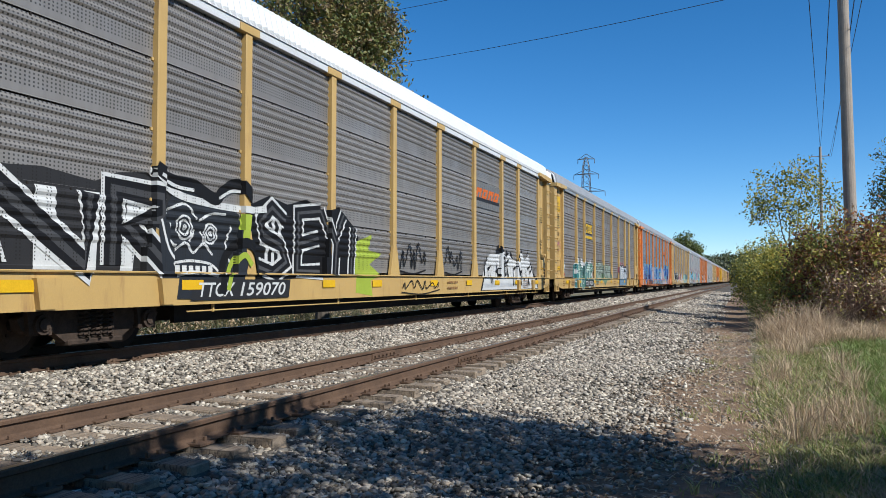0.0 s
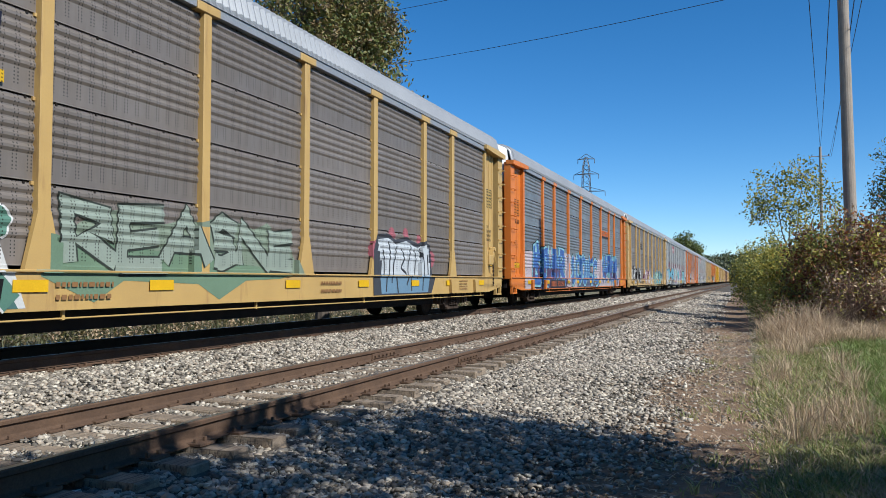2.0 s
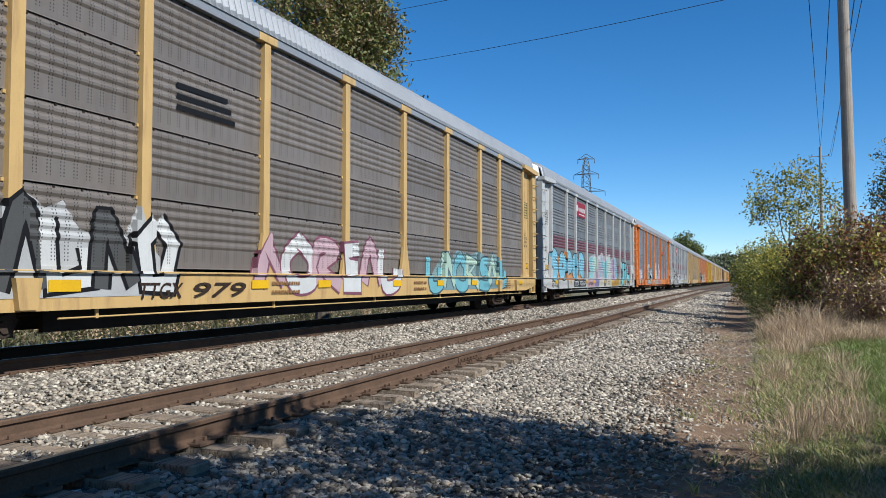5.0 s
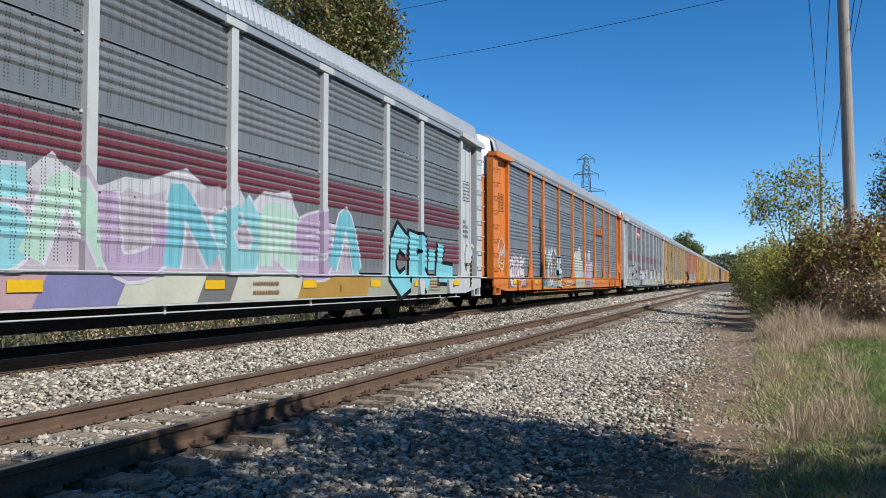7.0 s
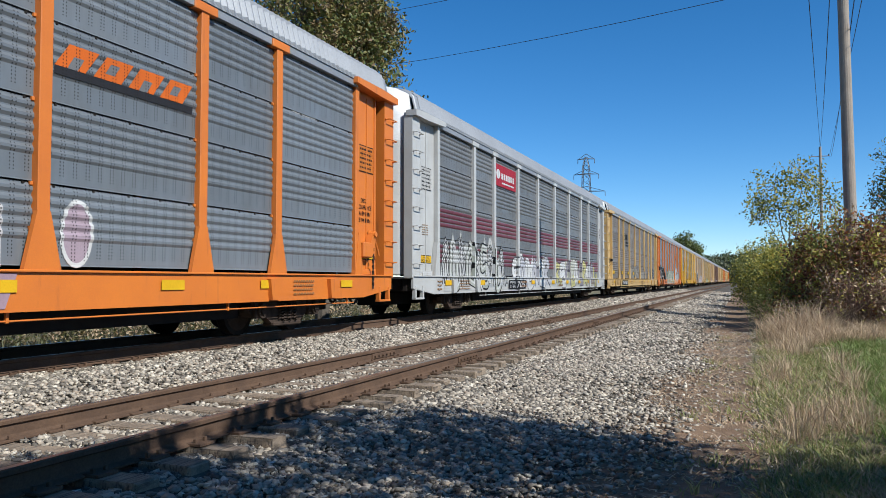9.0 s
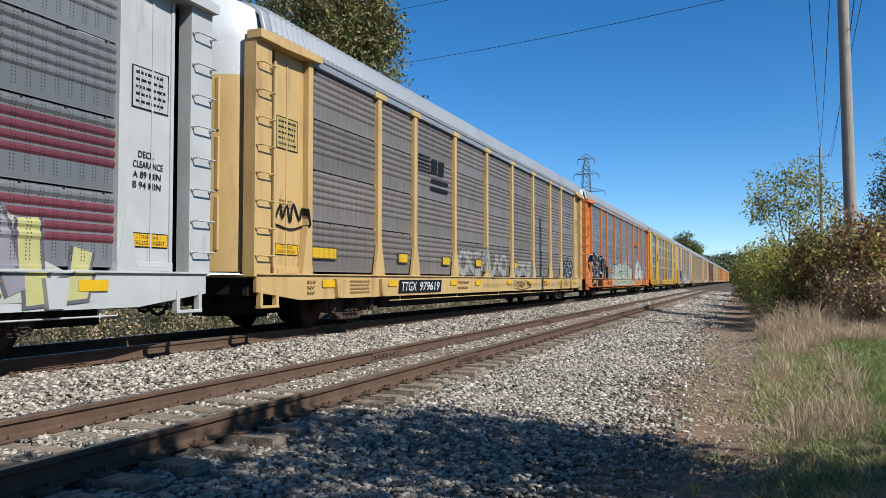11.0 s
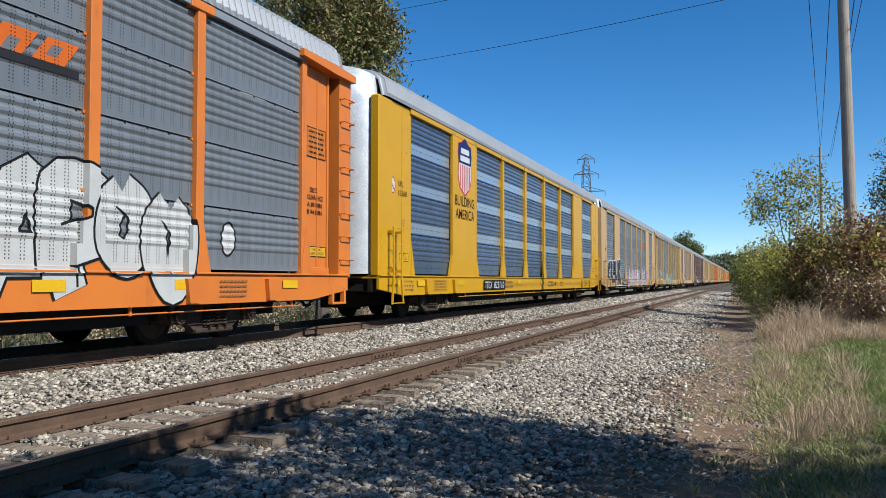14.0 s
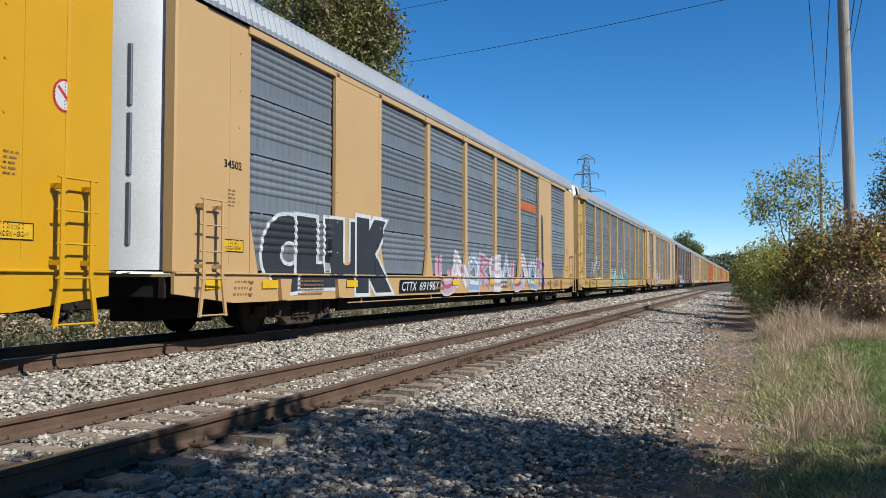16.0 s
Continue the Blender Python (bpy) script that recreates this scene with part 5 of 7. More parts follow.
    for pts in ([(4.95, 0.7), (5.0, 1.3), (4.9, 1.65)], [(5.25, 0.9), (5.3, 1.5), (5.2, 1.85)], [(5.6, 0.66), (5.5, 1.2), (5.65, 1.75)], [(5.95, 1.7), (6.1, 1.45), (5.95, 1.25), (6.25, 1.1), (6.1, 0.85)], [(6.4, 0.7), (6.35, 1.3), (6.5, 1.8)], [(6.75, 1.0), (6.8, 1.5), (6.7, 1.7)], [(7.1, 0.7), (7.15, 1.3), (7.0, 1.75)], [(7.4, 1.1), (7.35, 1.6)]):
        ly.ribbon(pts, 0.06, (0.05, 0.055, 0.065))
        ly.level -= 0.6
    tagged(ly.done(c, "graffiti", "white and blue letters with a dark edge on pink"), kind="stuff")
    number_plate_band(c, s, -7.1, -5.05, "TTGX", "996093", INK, CHALK)
    scrawl(c, s, -12.55, -12.15, 1.12, 1.30, (0.50, 0.07, 0.04), "small red spray tag", 63, 9, 0.02)
    # orange car covered in blue
    c, s = BY[2], st[2]
    ly = Layer(s)
    ly.poly([(-12.2, 0.64), (11.3, 0.64), (11.3, 1.75), (9, 2.0), (5, 2.15), (1, 2.05), (-3, 2.1), (-6, 2.25), (-9, 2.2), (-12.2, 2.0)], (0.58, 0.50, 0.54))
    ly.poly([(-10.6, 0.63), (-5.0, 0.63), (-4.6, 1.04), (-10.2, 1.04)], PLUM)
    ly.poly([(-2.6, 0.63), (3.6, 0.63), (4.0, 1.04), (-2.2, 1.04)], (0.16, 0.17, 0.26))
    ly.done(c, "graffiti", "pale pink spray ground")
    blue = [(INK, 0.66), ((0.30, 0.56, 0.66), 0.58), ((0.08, 0.17, 0.46), 0.40)]
    piece(c, s, [("B", -10.6, -9.65, 0.95, 2.2), ("E", -9.2, -8.5, 0.95, 2.1), ("W", -8.5, -7.3, 0.95, 2.25), ("A", -7.35, -6.35, 0.95, 2.1), ("R", -6.2, -5.1, 0.95, 2.2)], blue, "angular blue and plum letters edged in aqua", lower=(PLUM, 0.38, 1.45), seed=24)
    piece(c, s, [("J", -3.7, -2.9, 0.9, 1.95), ("O", -2.4, -1.5, 0.95, 2.1), ("O", -1.1, -0.1, 0.95, 2.1), ("I", 0.1, 0.7, 1.0, 2.0), ("O", 0.9, 1.8, 0.95, 2.1), ("C", 2.2, 3.3, 0.9, 1.95)], [(INK, 0.62), ((0.34, 0.60, 0.68), 0.54), ((0.09, 0.20, 0.48), 0.34)], "rounded blue letters edged in aqua", True, seed=25)
    piece(c, s, [("A", 4.8, 6.0, 0.9, 2.25), ("P", 6.1, 7.0, 0.9, 2.3), ("R", 7.2, 8.2, 0.9, 2.3), ("O", 8.3, 9.2, 0.95, 2.25), ("R", 9.4, 10.6, 0.9, 2.25)], blue, "spiky blue letters edged in aqua", lower=(PLUM, 0.38, 1.4), seed=26)
    ly = Layer(s, 30)
    for y, z, d in ((-10.3, 2.2, 0.45), (-8.9, 2.15, 0.3), (-8.2, 2.2, 0.4), (-7.6, 2.2, 0.3), (-6.1, 2.2, 0.4), (-2.3, 2.1, 0.3), (5.1, 2.2, 0.35), (6.6, 2.3, 0.3), (8.8, 2.3, 0.3), (9.9, 2.25, 0.35)):
        ly.poly([(y - 0.14, z - 0.15), (y + 0.14, z - 0.15), (y + 0.03, z + d)], (0.36, 0.62, 0.68))
        ly.level -= 0.8
    ly.done(c, "graffiti", "aqua spikes over blue letters")
    scrawl(c, s, -5.0, -3.5, 0.72, 1.0, INK, "black spray tag", 16, 11, 0.03)
    number_plate_band(c, s, -8.0, -5.5, None, "301090", (0.05, 0.045, 0.05), (0.55, 0.15, 0.06))
    slanted_logo(c, s)
    ly = Layer(s)
    ly.text("29323", -13.1, -12.62, 3.0, 3.14, INK, 0.02, flat=1.466)
    ly.done(c, "lettering", "black stencilled number")
    # pale tan car
    c, s = BY[3], st[3]
    wild(c, s, -11.8, -6.6, 0.75, 2.1, (0.55, 0.55, 0.55), [CHALK, (0.1, 0.1, 0.1)], INK, "white and black graffiti", 17, 7, 0.26, 0.06)
    wild(c, s, -4.6, 1.2, 0.75, 1.9, None, [PINK, CHALK], (0.25, 0.10, 0.14), "pink graffiti letters", 18, 6, 0.28, 0.05)
    wild(c, s, 3.0, 10.2, 0.70, 1.9, (0.24, 0.36, 0.38), [AQUA, MINT], (0.08, 0.14, 0.16), "pale teal graffiti", 19, 7, 0.28, 0.05)
    ly = Layer(s)
    for i in range(3):
        ly.rect(-6.6, -5.4 + 0.1 * i, 3.72 - 0.16 * i, 3.80 - 0.16 * i, INK, flat=SKIN + 0.028)
    ly.done(c, "logo", "black barred emblem")
    number_plate_band(c, s, -7.4, -5.0, "TTGX", "979", None, (0.05, 0.03, 0.02))
    # white-posted car with a maroon band
    c, s = BY[4], st[4]
    plain_plate(c, s, -7.05, -4.58, 4.08, 4.80, (0.36, 0.035, 0.06), CHALK)
    ly = Layer(s)
    ly.poly(jagged(-12.3, -4.9, 0.98, 2.30, random.Random(5), 16, 0.25), (0.62, 0.28, 0.10))
    ly.done(c, "graffiti", "orange spray ground")
    piece(c, s, [("S", -12.3, -11.1, 1.22, 2.02), ("O", -10.55, -9.55, 1.25, 2.0), ("P", -8.85, -8.15, 1.2, 2.05), ("O", -7.65, -6.8, 1.25, 2.0), ("R", -6.15, -5.2, 1.22, 2.05)], [(INK, 0.64), ((0.27, 0.57, 0.72), 0.55)], "light blue rounded letters outlined in black", True, seed=20, stacked=True)
    wild(c, s, -3.5, 5.9, 1.06, 2.45, (0.50, 0.44, 0.48), [(0.30, 0.58, 0.62), MINT, (0.48, 0.36, 0.50), AQUA], (0.66, 0.62, 0.68), "pastel pink and aqua graffiti", 21, 8, 0.44, 0.05, None, (0.62, 0.60, 0.62))
    piece(c, s, [("C", 7.55, 8.45, 0.86, 1.95), ("R", 8.8, 9.7, 0.86, 1.95), ("I", 9.8, 10.3, 1.2, 1.75), ("L", 10.05, 11.7, 0.98, 1.9)], [(INK, 0.66), ((0.26, 0.62, 0.68), 0.46)], "broad aqua letters outlined in black", seed=22)
    ly = Layer(s)
    for y0, y1, col in ((-4.4, -2.3, (0.52, 0.34, 0.36)), (-2.3, -1.0, (0.24, 0.22, 0.40)), (-1.0, 0.6, CREAM), (0.6, 1.4, (0.20, 0.19, 0.18)), (1.4, 3.4, CREAM), (3.4, 6.2, (0.46, 0.27, 0.06)), (6.2, 11.4, (0.40, 0.40, 0.30))):
        ly.rect(y0, y1, 0.63, 1.03, col, 0.22)
    ly.done(c, "graffiti", "patches of pastel paint on the sill")
    number_plate_band(c, s, -7.7, -5.0, "TTGX", "705659", INK, CHALK)
    ly = Layer(s)
    ly.text("LMT 80000", -3.9, -2.75, 0.72, 0.86, INK, 0.012)
    ly.done(c, "lettering", "black stencilled load limit")
    ly = Layer(s)
    ly.text("28\" WHEELS", -12.2, -11.1, 0.66, 0.76, INK, 0.01)
    ly.done(c, "lettering", "black stencilled words")
    ly = Layer(s)
    emblem_bars(ly, 4.2, 5.2, 0.72, 0.92, (0.30, 0.12, 0.03))
    ly.done(c, "lettering", "brown stencilled mark")
    # orange car with flared posts
    c, s = BY[5], st[5]
    wild(c, s, -12.15, -10.0, 0.72, 2.0, CHALK, [CHALK, (0.62, 0.56, 0.60)], (0.30, 0.12, 0.2), "white and pink graffiti blocks", 23, 3, 0.3, 0.05)
    wild(c, s, -7.1, -3.9, 0.66, 2.35, (0.30, 0.44, 0.42), [(0.30, 0.44, 0.42), CHALK], INK, "teal and black graffiti with a white edge", 24, 4, 0.36, 0.07, [RED, CHALK], CHALK)
    ly = Layer(s)
    for y, top, w, col in ((-0.45, 2.4, 0.38, (0.55, 0.60, 0.48)), (0.35, 2.62, 0.42, (0.56, 0.60, 0.50)), (0.95, 1.95, 0.24, (0.50, 0.56, 0.46)), (1.7, 2.5, 0.32, (0.52, 0.36, 0.46)), (2.3, 1.9, 0.26, (0.50, 0.34, 0.44)), (2.95, 2.6, 0.36, (0.54, 0.42, 0.50)), (3.6, 1.95, 0.30, (0.48, 0.34, 0.46))):
        for grow, paint_of in ((1.0, (0.66, 0.64, 0.64)), (0.78, col)):
            ly.poly([(y - w * grow, 1.1), (y + w * grow, 1.1), (y + w * grow, 1.1 + 0.8 * (top - 1.1) * grow), (y + 0.6 * w * grow, 1.1 + 0.95 * (top - 1.1) * grow), (y, 1.1 + (top - 1.1) * grow), (y - 0.6 * w * grow, 1.1 + 0.95 * (top - 1.1) * grow), (y - w * grow, 1.1 + 0.8 * (top - 1.1) * grow)], paint_of)
    ly.disc(4.95, 1.52, 0.26, 0.42, CHALK)
    ly.disc(4.95, 1.52, 0.21, 0.36, (0.46, 0.36, 0.42))
    ly.rect(-0.9, 1.3, 0.64, 1.03, (0.50, 0.52, 0.42), 0.1)
    ly.rect(1.5, 3.9, 0.64, 1.03, (0.46, 0.32, 0.38), 0.15)
    ly.done(c, "graffiti", "pale pink and green rounded graffiti")
    number_plate_band(c, s, -6.7, -4.7, None, "300962", None, CHALK)
    scrawl(c, s, -3.6, -1.5, 0.80, 1.0, CHALK, "white spray tag", 25, 15, 0.03)
    ly = Layer(s)
    ly.text("LD LMT 80000", -2.2, -1.1, 0.70, 0.79, INK, 0.012)
    ly.done(c, "lettering", "black stencilled load limit")
    slanted_logo(c, s)
    ly = Layer(s, 40)
    ring = [(-12.85 + 0.42 * math.cos(a * 0.56), 1.85 + 0.52 * math.sin(a * 0.56)) for a in range(11)]
    ly.ribbon(ring, 0.05, CHALK)
    ly.done(c, "graffiti", "white spray ring")
    scrawl(c, s, -13.15, -12.5, 1.6, 2.15, CHALK, "white spray tag", 62, 9, 0.05)
    # second white-posted car
    c, s = BY[6], st[6]
    plain_plate(c, s, -7.05, -4.58, 4.08, 4.80, (0.45, 0.03, 0.05), CHALK)
    wild(c, s, -11.9, -5.9, 0.66, 2.45, (0.60, 0.60, 0.58), [CHALK, (0.5, 0.52, 0.46)], INK, "white scribbled graffiti outlined in black", 26, 9, 0.26, 0.05, [INK, CHALK])
    wild(c, s, -5.0, 0.6, 0.70, 2.0, CHALK, [CHALK, (0.56, 0.56, 0.60)], (0.10, 0.10, 0.11), "white graffiti letters", 27, 6, 0.34, 0.05)
    wild(c, s, 1.7, 11.8, 0.70, 2.0, (0.58, 0.58, 0.50), [(0.60, 0.56, 0.24), CHALK, (0.34, 0.32, 0.36)], (0.16, 0.15, 0.18), "pale yellow and white graffiti", 28, 10, 0.32, 0.05)
    number_plate_band(c, s, -5.6, -3.6, "TTGX", "705", INK, CHALK)
    # tan car with flared posts and a black emblem
    c, s = BY[7], st[7]
    ly = Layer(s)
    for i in range(5):
        ly.rect(-6.95, -6.15, 4.10 - 0.10 * i, 4.14 - 0.10 * i, INK, flat=SKIN + 0.028)
    for i in range(2):
        ly.rect(-6.1 + 0.5 * i, -5.7 + 0.5 * i, 3.72, 4.12, INK, 0.06, flat=SKIN + 0.028)
    for i in range(2):
        ly.rect(-6.1, -4.85, 3.50 - 0.2 * i, 3.60 - 0.2 * i, INK, flat=SKIN + 0.028)
    ly.done(c, "logo", "black barred emblem")
    number_plate_band(c, s, -8.15, -5.65, "TTGX", "979619", INK, CHALK)
    wild(c, s, -3.9, 0.9, 1.1, 2.0, None, [(0.40, 0.38, 0.34)], (0.20, 0.17, 0.15), "faded pale graffiti letters", 29, 7, 0.34, 0.035)
    wild(c, s, 1.6, 4.2, 1.1, 1.7, None, [(0.40, 0.38, 0.34)], (0.20, 0.17, 0.15), "faded pale graffiti letters", 30, 4, 0.3, 0.035)
    wild(c, s, 9.45, 11.9, 1.10, 2.05, (0.05, 0.05, 0.055), [(0.06, 0.055, 0.06), (0.05, 0.05, 0.06)], CHALK, "dark graffiti with white outlines", 31, 3, 0.42, 0.04)
    scrawl(c, s, 1.6, 4.0, 0.72, 0.98, (0.10, 0.06, 0.04), "brown spray tag", 32, 15, 0.03)
    ly = Layer(s)
    emblem_bars(ly, 5.6, 6.6, 0.72, 0.94, (0.42, 0.06, 0.03))
    ly.done(c, "lettering", "red stencilled mark")
    scrawl(c, s, -13.3, -12.3, 1.95, 2.4, INK, "thick black spray tag", 61, 9, 0.05)
    for y in (-11.7, -7.9, -5.0, -2.2, 1.9):
        ly = Layer(s, 40)
        w = 0.5 if y < -11 else 0.26
        ly.rect(y - w - 0.03, y + w + 0.03, 1.36, 1.60, (0.10, 0.07, 0.04), flat=SKIN + 0.022)
        ly.rect(y - w, y + w, 1.385, 1.575, (0.80, 0.50, 0.02), flat=SKIN + 0.022)
        ly.done(c, "reflector", "yellow plate with a dark border")
    # orange car with a black piece
    c, s = BY[8], st[8]
    ly = Layer(s)
    ly.poly([(-12.2, 0.63), (-8.6, 0.63), (-8.2, 1.04), (-6.9, 1.05), (-6.8, 1.6), (-7.3, 1.75), (-7.9, 2.2), (-8.8, 2.3), (-9.6, 2.35), (-10.3, 2.25), (-10.9, 2.4), (-11.6, 2.5), (-12.2, 2.3)], INK)
    ly.done(c, "graffiti", "black graffiti with white outlines")
    piece(c, s, [("S", -12.9, -11.5, 1.0, 2.15), ("P", -11.0, -10.3, 0.8, 2.15), ("R", -10.2, -9.6, 1.15, 2.1), ("O", -9.4, -8.9, 1.5, 2.1), ("A", -8.7, -7.95, 1.1, 2.1), ("O", -9.0, -8.5, 0.95, 1.4), ("I", -7.75, -7.2, 0.95, 1.45)], [(CHALK, 0.46), (INK, 0.37)], "rounded black letters with white outlines", True, seed=33, stacked=True)
    ly = Layer(s)
    ly.poly(jagged(-5.5, 4.4, 0.66, 2.25, random.Random(41), 22, 0.42), (0.56, 0.56, 0.49))
    ly.done(c, "graffiti", "cream spray ground with pointed tops")
    piece(c, s, [("S", -4.9, -3.1, 0.85, 1.75), ("P", -2.6, -1.4, 0.8, 1.8), ("A", -1.3, 0.4, 0.8, 1.85), ("R", 0.8, 2.0, 0.8, 1.75), ("S", 2.4, 3.8, 0.85, 1.65)], [((0.04, 0.14, 0.08), 0.56), ((0.60, 0.60, 0.52), 0.44), ((0.10, 0.26, 0.16), 0.13), ((0.60, 0.60, 0.52), 0.06)], "cream letters with green lines", True, seed=34)
    ly = Layer(s)
    for y, z, r, col in ((-6.3, 1.7, 0.22, (0.55, 0.22, 0.10)), (-5.9, 1.45, 0.2, (0.55, 0.22, 0.10)), (-5.7, 1.9, 0.13, (0.30, 0.45, 0.62)), (-3.4, 2.1, 0.12, (0.30, 0.45, 0.62)), (-0.6, 2.1, 0.11, (0.40, 0.40, 0.60)), (4.6, 1.8, 0.2, (0.55, 0.26, 0.13)), (4.9, 1.35, 0.2, (0.55, 0.26, 0.13))):
        ly.disc(y, z, r, r * 1.2, col)
        ly.level -= 0.8
    tagged(ly.done(c, "graffiti", "small orange and blue spray dabs"), kind="stuff")
    piece(c, s, [("A", 5.7, 6.9, 0.78, 2.1), ("P", 6.7, 7.5, 0.85, 2.1), ("O", 7.5, 8.2, 1.2, 2.1), ("O", 8.4, 9.0, 0.85, 2.0)], [(INK, 0.56), ((0.66, 0.66, 0.64), 0.49)], "white letters outlined in black", True, seed=36, stacked=True)
    ly = Layer(s)
    ly.disc(10.1, 1.6, 0.2, 0.28, INK)
    ly.disc(10.1, 1.6, 0.16, 0.24, CHALK)
    ly.done(c, "graffiti", "small white graffiti drop")
    number_plate_band(c, s, -7.4, -5.75, None, "302458", None, (0.16, 0.04, 0.03))
    slanted_logo(c, s)
    # yellow car
    c, s = BY[9], st[9]
    f = POST_FACE - 0.008
    ly = Layer(s)

    def shield(grow):
        cy, cz = -8.30, 4.24
        pts = [(-0.52, 0.58), (-0.30, 0.62), (0.0, 0.78), (0.30, 0.62), (0.52, 0.58), (0.56, 0.30), (0.50, 0.05), (0.55, -0.30), (0.42, -0.62), (0.0, -0.82), (-0.42, -0.62), (-0.55, -0.30), (-0.50, 0.05), (-0.56, 0.30)]
        return [(cy + y * grow, cz + z * grow) for y, z in pts]
    ly.poly(shield(1.06), (0.60, 0.05, 0.05), f)
    ly.poly(shield(1.0), CHALK, f)
    for i in range(6):
        y = -8.74 + i * 0.165
        ly.rect(y, y + 0.075, 3.62 - 0.12 * min(i, 5 - i), 4.25, (0.60, 0.04, 0.05), flat=f)
    ly.level += 3
    ly.poly([p for p in shield(1.03) if p[1] > 4.27], (0.02, 0.035, 0.16), f)
    ly.rect(-8.66, -7.94, 4.58, 4.74, CHALK, flat=f)
    ly.rect(-8.70, -7.90, 4.36, 4.52, CHALK, flat=f)
    ly.done(c, "logo", "red, white and blue shield emblem")
    ly = Layer(s)
    ly.text("BUILDING", -9.12, -7.46, 3.07, 3.35, INK, 0.012, f)
    ly.text("AMERICA", -9.08, -7.48, 2.70, 2.98, INK, 0.012, f)
    ly.done(c, "lettering", "black painted slogan")
    ly = Layer(s)
    ly.text("UPL", -12.92, -12.64, 3.16, 3.29, (0.10, 0.06, 0.01), 0.01, 1.558)
    ly.text("12560", -12.92, -12.42, 2.94, 3.07, (0.10, 0.06, 0.01), 0.01, 1.558)
    ly.done(c, "lettering", "black stencilled number")
    for e in (-1, 1):
        ly = Layer(s)
        ly.disc(e * 13.27, 3.15, 0.175, 0.20, (0.60, 0.05, 0.05), 1.558)
        ly.disc(e * 13.27, 3.15, 0.145, 0.17, CHALK, 1.558)
        ly.ribbon([(e * 13.27 - 0.10, 3.25), (e * 13.27 + 0.10, 3.05)], 0.04, (0.60, 0.05, 0.05), False, 1.559)
        ly.done(c, "notice", "round red and white prohibition sign")
    number_plate_band(c, s, -6.45, -4.35, "TTGX", "823110", INK, CHALK)
    ly = Layer(s)
    emblem_bars(ly, 4.2, 5, 0.7, 0.9, (0.45, 0.14, 0.02))
    ly.done(c, "lettering", "brown stencilled mark")
    ly = Layer(s)
    ly.text("GLH18B", 2.6, 3.5, 0.74, 0.88, INK, 0.012)
    ly.done(c, "lettering", "black stencilled mark")
    # buff car
    c, s = BY[10], st[10]
    bubble(c, s, "CLUK", -11.6, -7.1, 0.78, 2.40, (0.045, 0.05, 0.06), CHALK, None, "dark graffiti letters outlined in white", 36, 0.11)
    wild(c, s, -3.6, 8.2, 0.68, 1.95, None, [(0.60, 0.40, 0.46), CHALK, (0.30, 0.40, 0.56)], (0.66, 0.62, 0.66), "pink, white and blue graffiti", 37, 10, 0.4, 0.05, [(0.45, 0.12, 0.22), PINK, CHALK])
    number_plate_band(c, s, -6.1, -3.7, "CTTX", "691967", INK, CHALK)
    ly = Layer(s)
    ly.text("34502", -12.85, -12.4, 2.72, 2.84, INK, 0.02, 1.558)
    ly.done(c, "lettering", "black stencilled number")
    ly = Layer(s)
    ly.rect(4.6, 6.9, 3.55, 3.85, (0.60, 0.16, 0.04), 0.05, SKIN + 0.03)
    ly.done(c, "logo", "faded orange emblem")
    # the next ones, seen from afar
    c, s = BY[11], st[11]
    scrawl(c, s, -10.4, -7.6, 1.1, 2.4, CHALK, "white and black spray tag", 38, 9, 0.10)
    wild(c, s, -4.2, 3.2, 0.7, 1.9, None, [AQUA, MINT], (0.1, 0.2, 0.22), "aqua graffiti letters", 39, 5, 0.3, 0.05)
    for k in range(12, 24):
        rng = random.Random(k)
        y = rng.uniform(-10, -4)
        col = rng.choice([AQUA, CHALK, PINK, (0.3, 0.35, 0.5)])
        wild(BY[k], st[k], y, y + rng.uniform(4, 8), 0.7, 1.9, None, [col, CHALK], (0.1, 0.1, 0.12), "pale graffiti letters", 40 + k, 5, 0.3, 0.06)


paint_cars()


# ---------------------------------------------------------------- ties and fittings
def make_ties(track, top, y_ends, seed, shoulder):
    rng = random.Random(seed)
    kinds = []
    for i in range(6):
        g = Geo()
        g.box(-1.30, 1.30, -0.115, 0.115, -0.17, 0.0, 0, 0.012)
        g.v = [(x + rng.uniform(-0.02, 0.02), y + rng.uniform(-0.012, 0.012), z + rng.uniform(-0.008, 0.003)) for x, y, z in g.v]
        kinds.append(g.mesh("tie", [TIE]))
    g = Geo()
    g.box(-0.10, 0.18, -0.095, 0.095, -0.012, 0.012, 0, 0.004)
    for x, y in ((-0.085, -0.06), (0.10, -0.06), (0.10, 0.06)):
        g.box(x - 0.014, x + 0.014, y - 0.014, y + 0.014, 0.0, 0.045, 0, 0.003)
    plate = g.mesh("tie_plate", [RAIL])
    y, spots = y_ends[0], []
    while y < y_ends[1]:
        spots.append(y)
        part("tie", kinds[rng.randrange(6)], track, "", pose(rng.uniform(-0.07, 0.07), y, top, 0, rng.uniform(-0.4, 0.4), rng.uniform(-1.5, 1.5)))
        if y < 40:
            part("tie_plate", plate, track, "", pose(-0.7535, y, top + 0.012, 0, 0, 180))
            part("tie_plate", plate, track, "", pose(0.7535, y, top + 0.012))
        y += 0.52 + rng.uniform(-0.05, 0.05)
    return spots


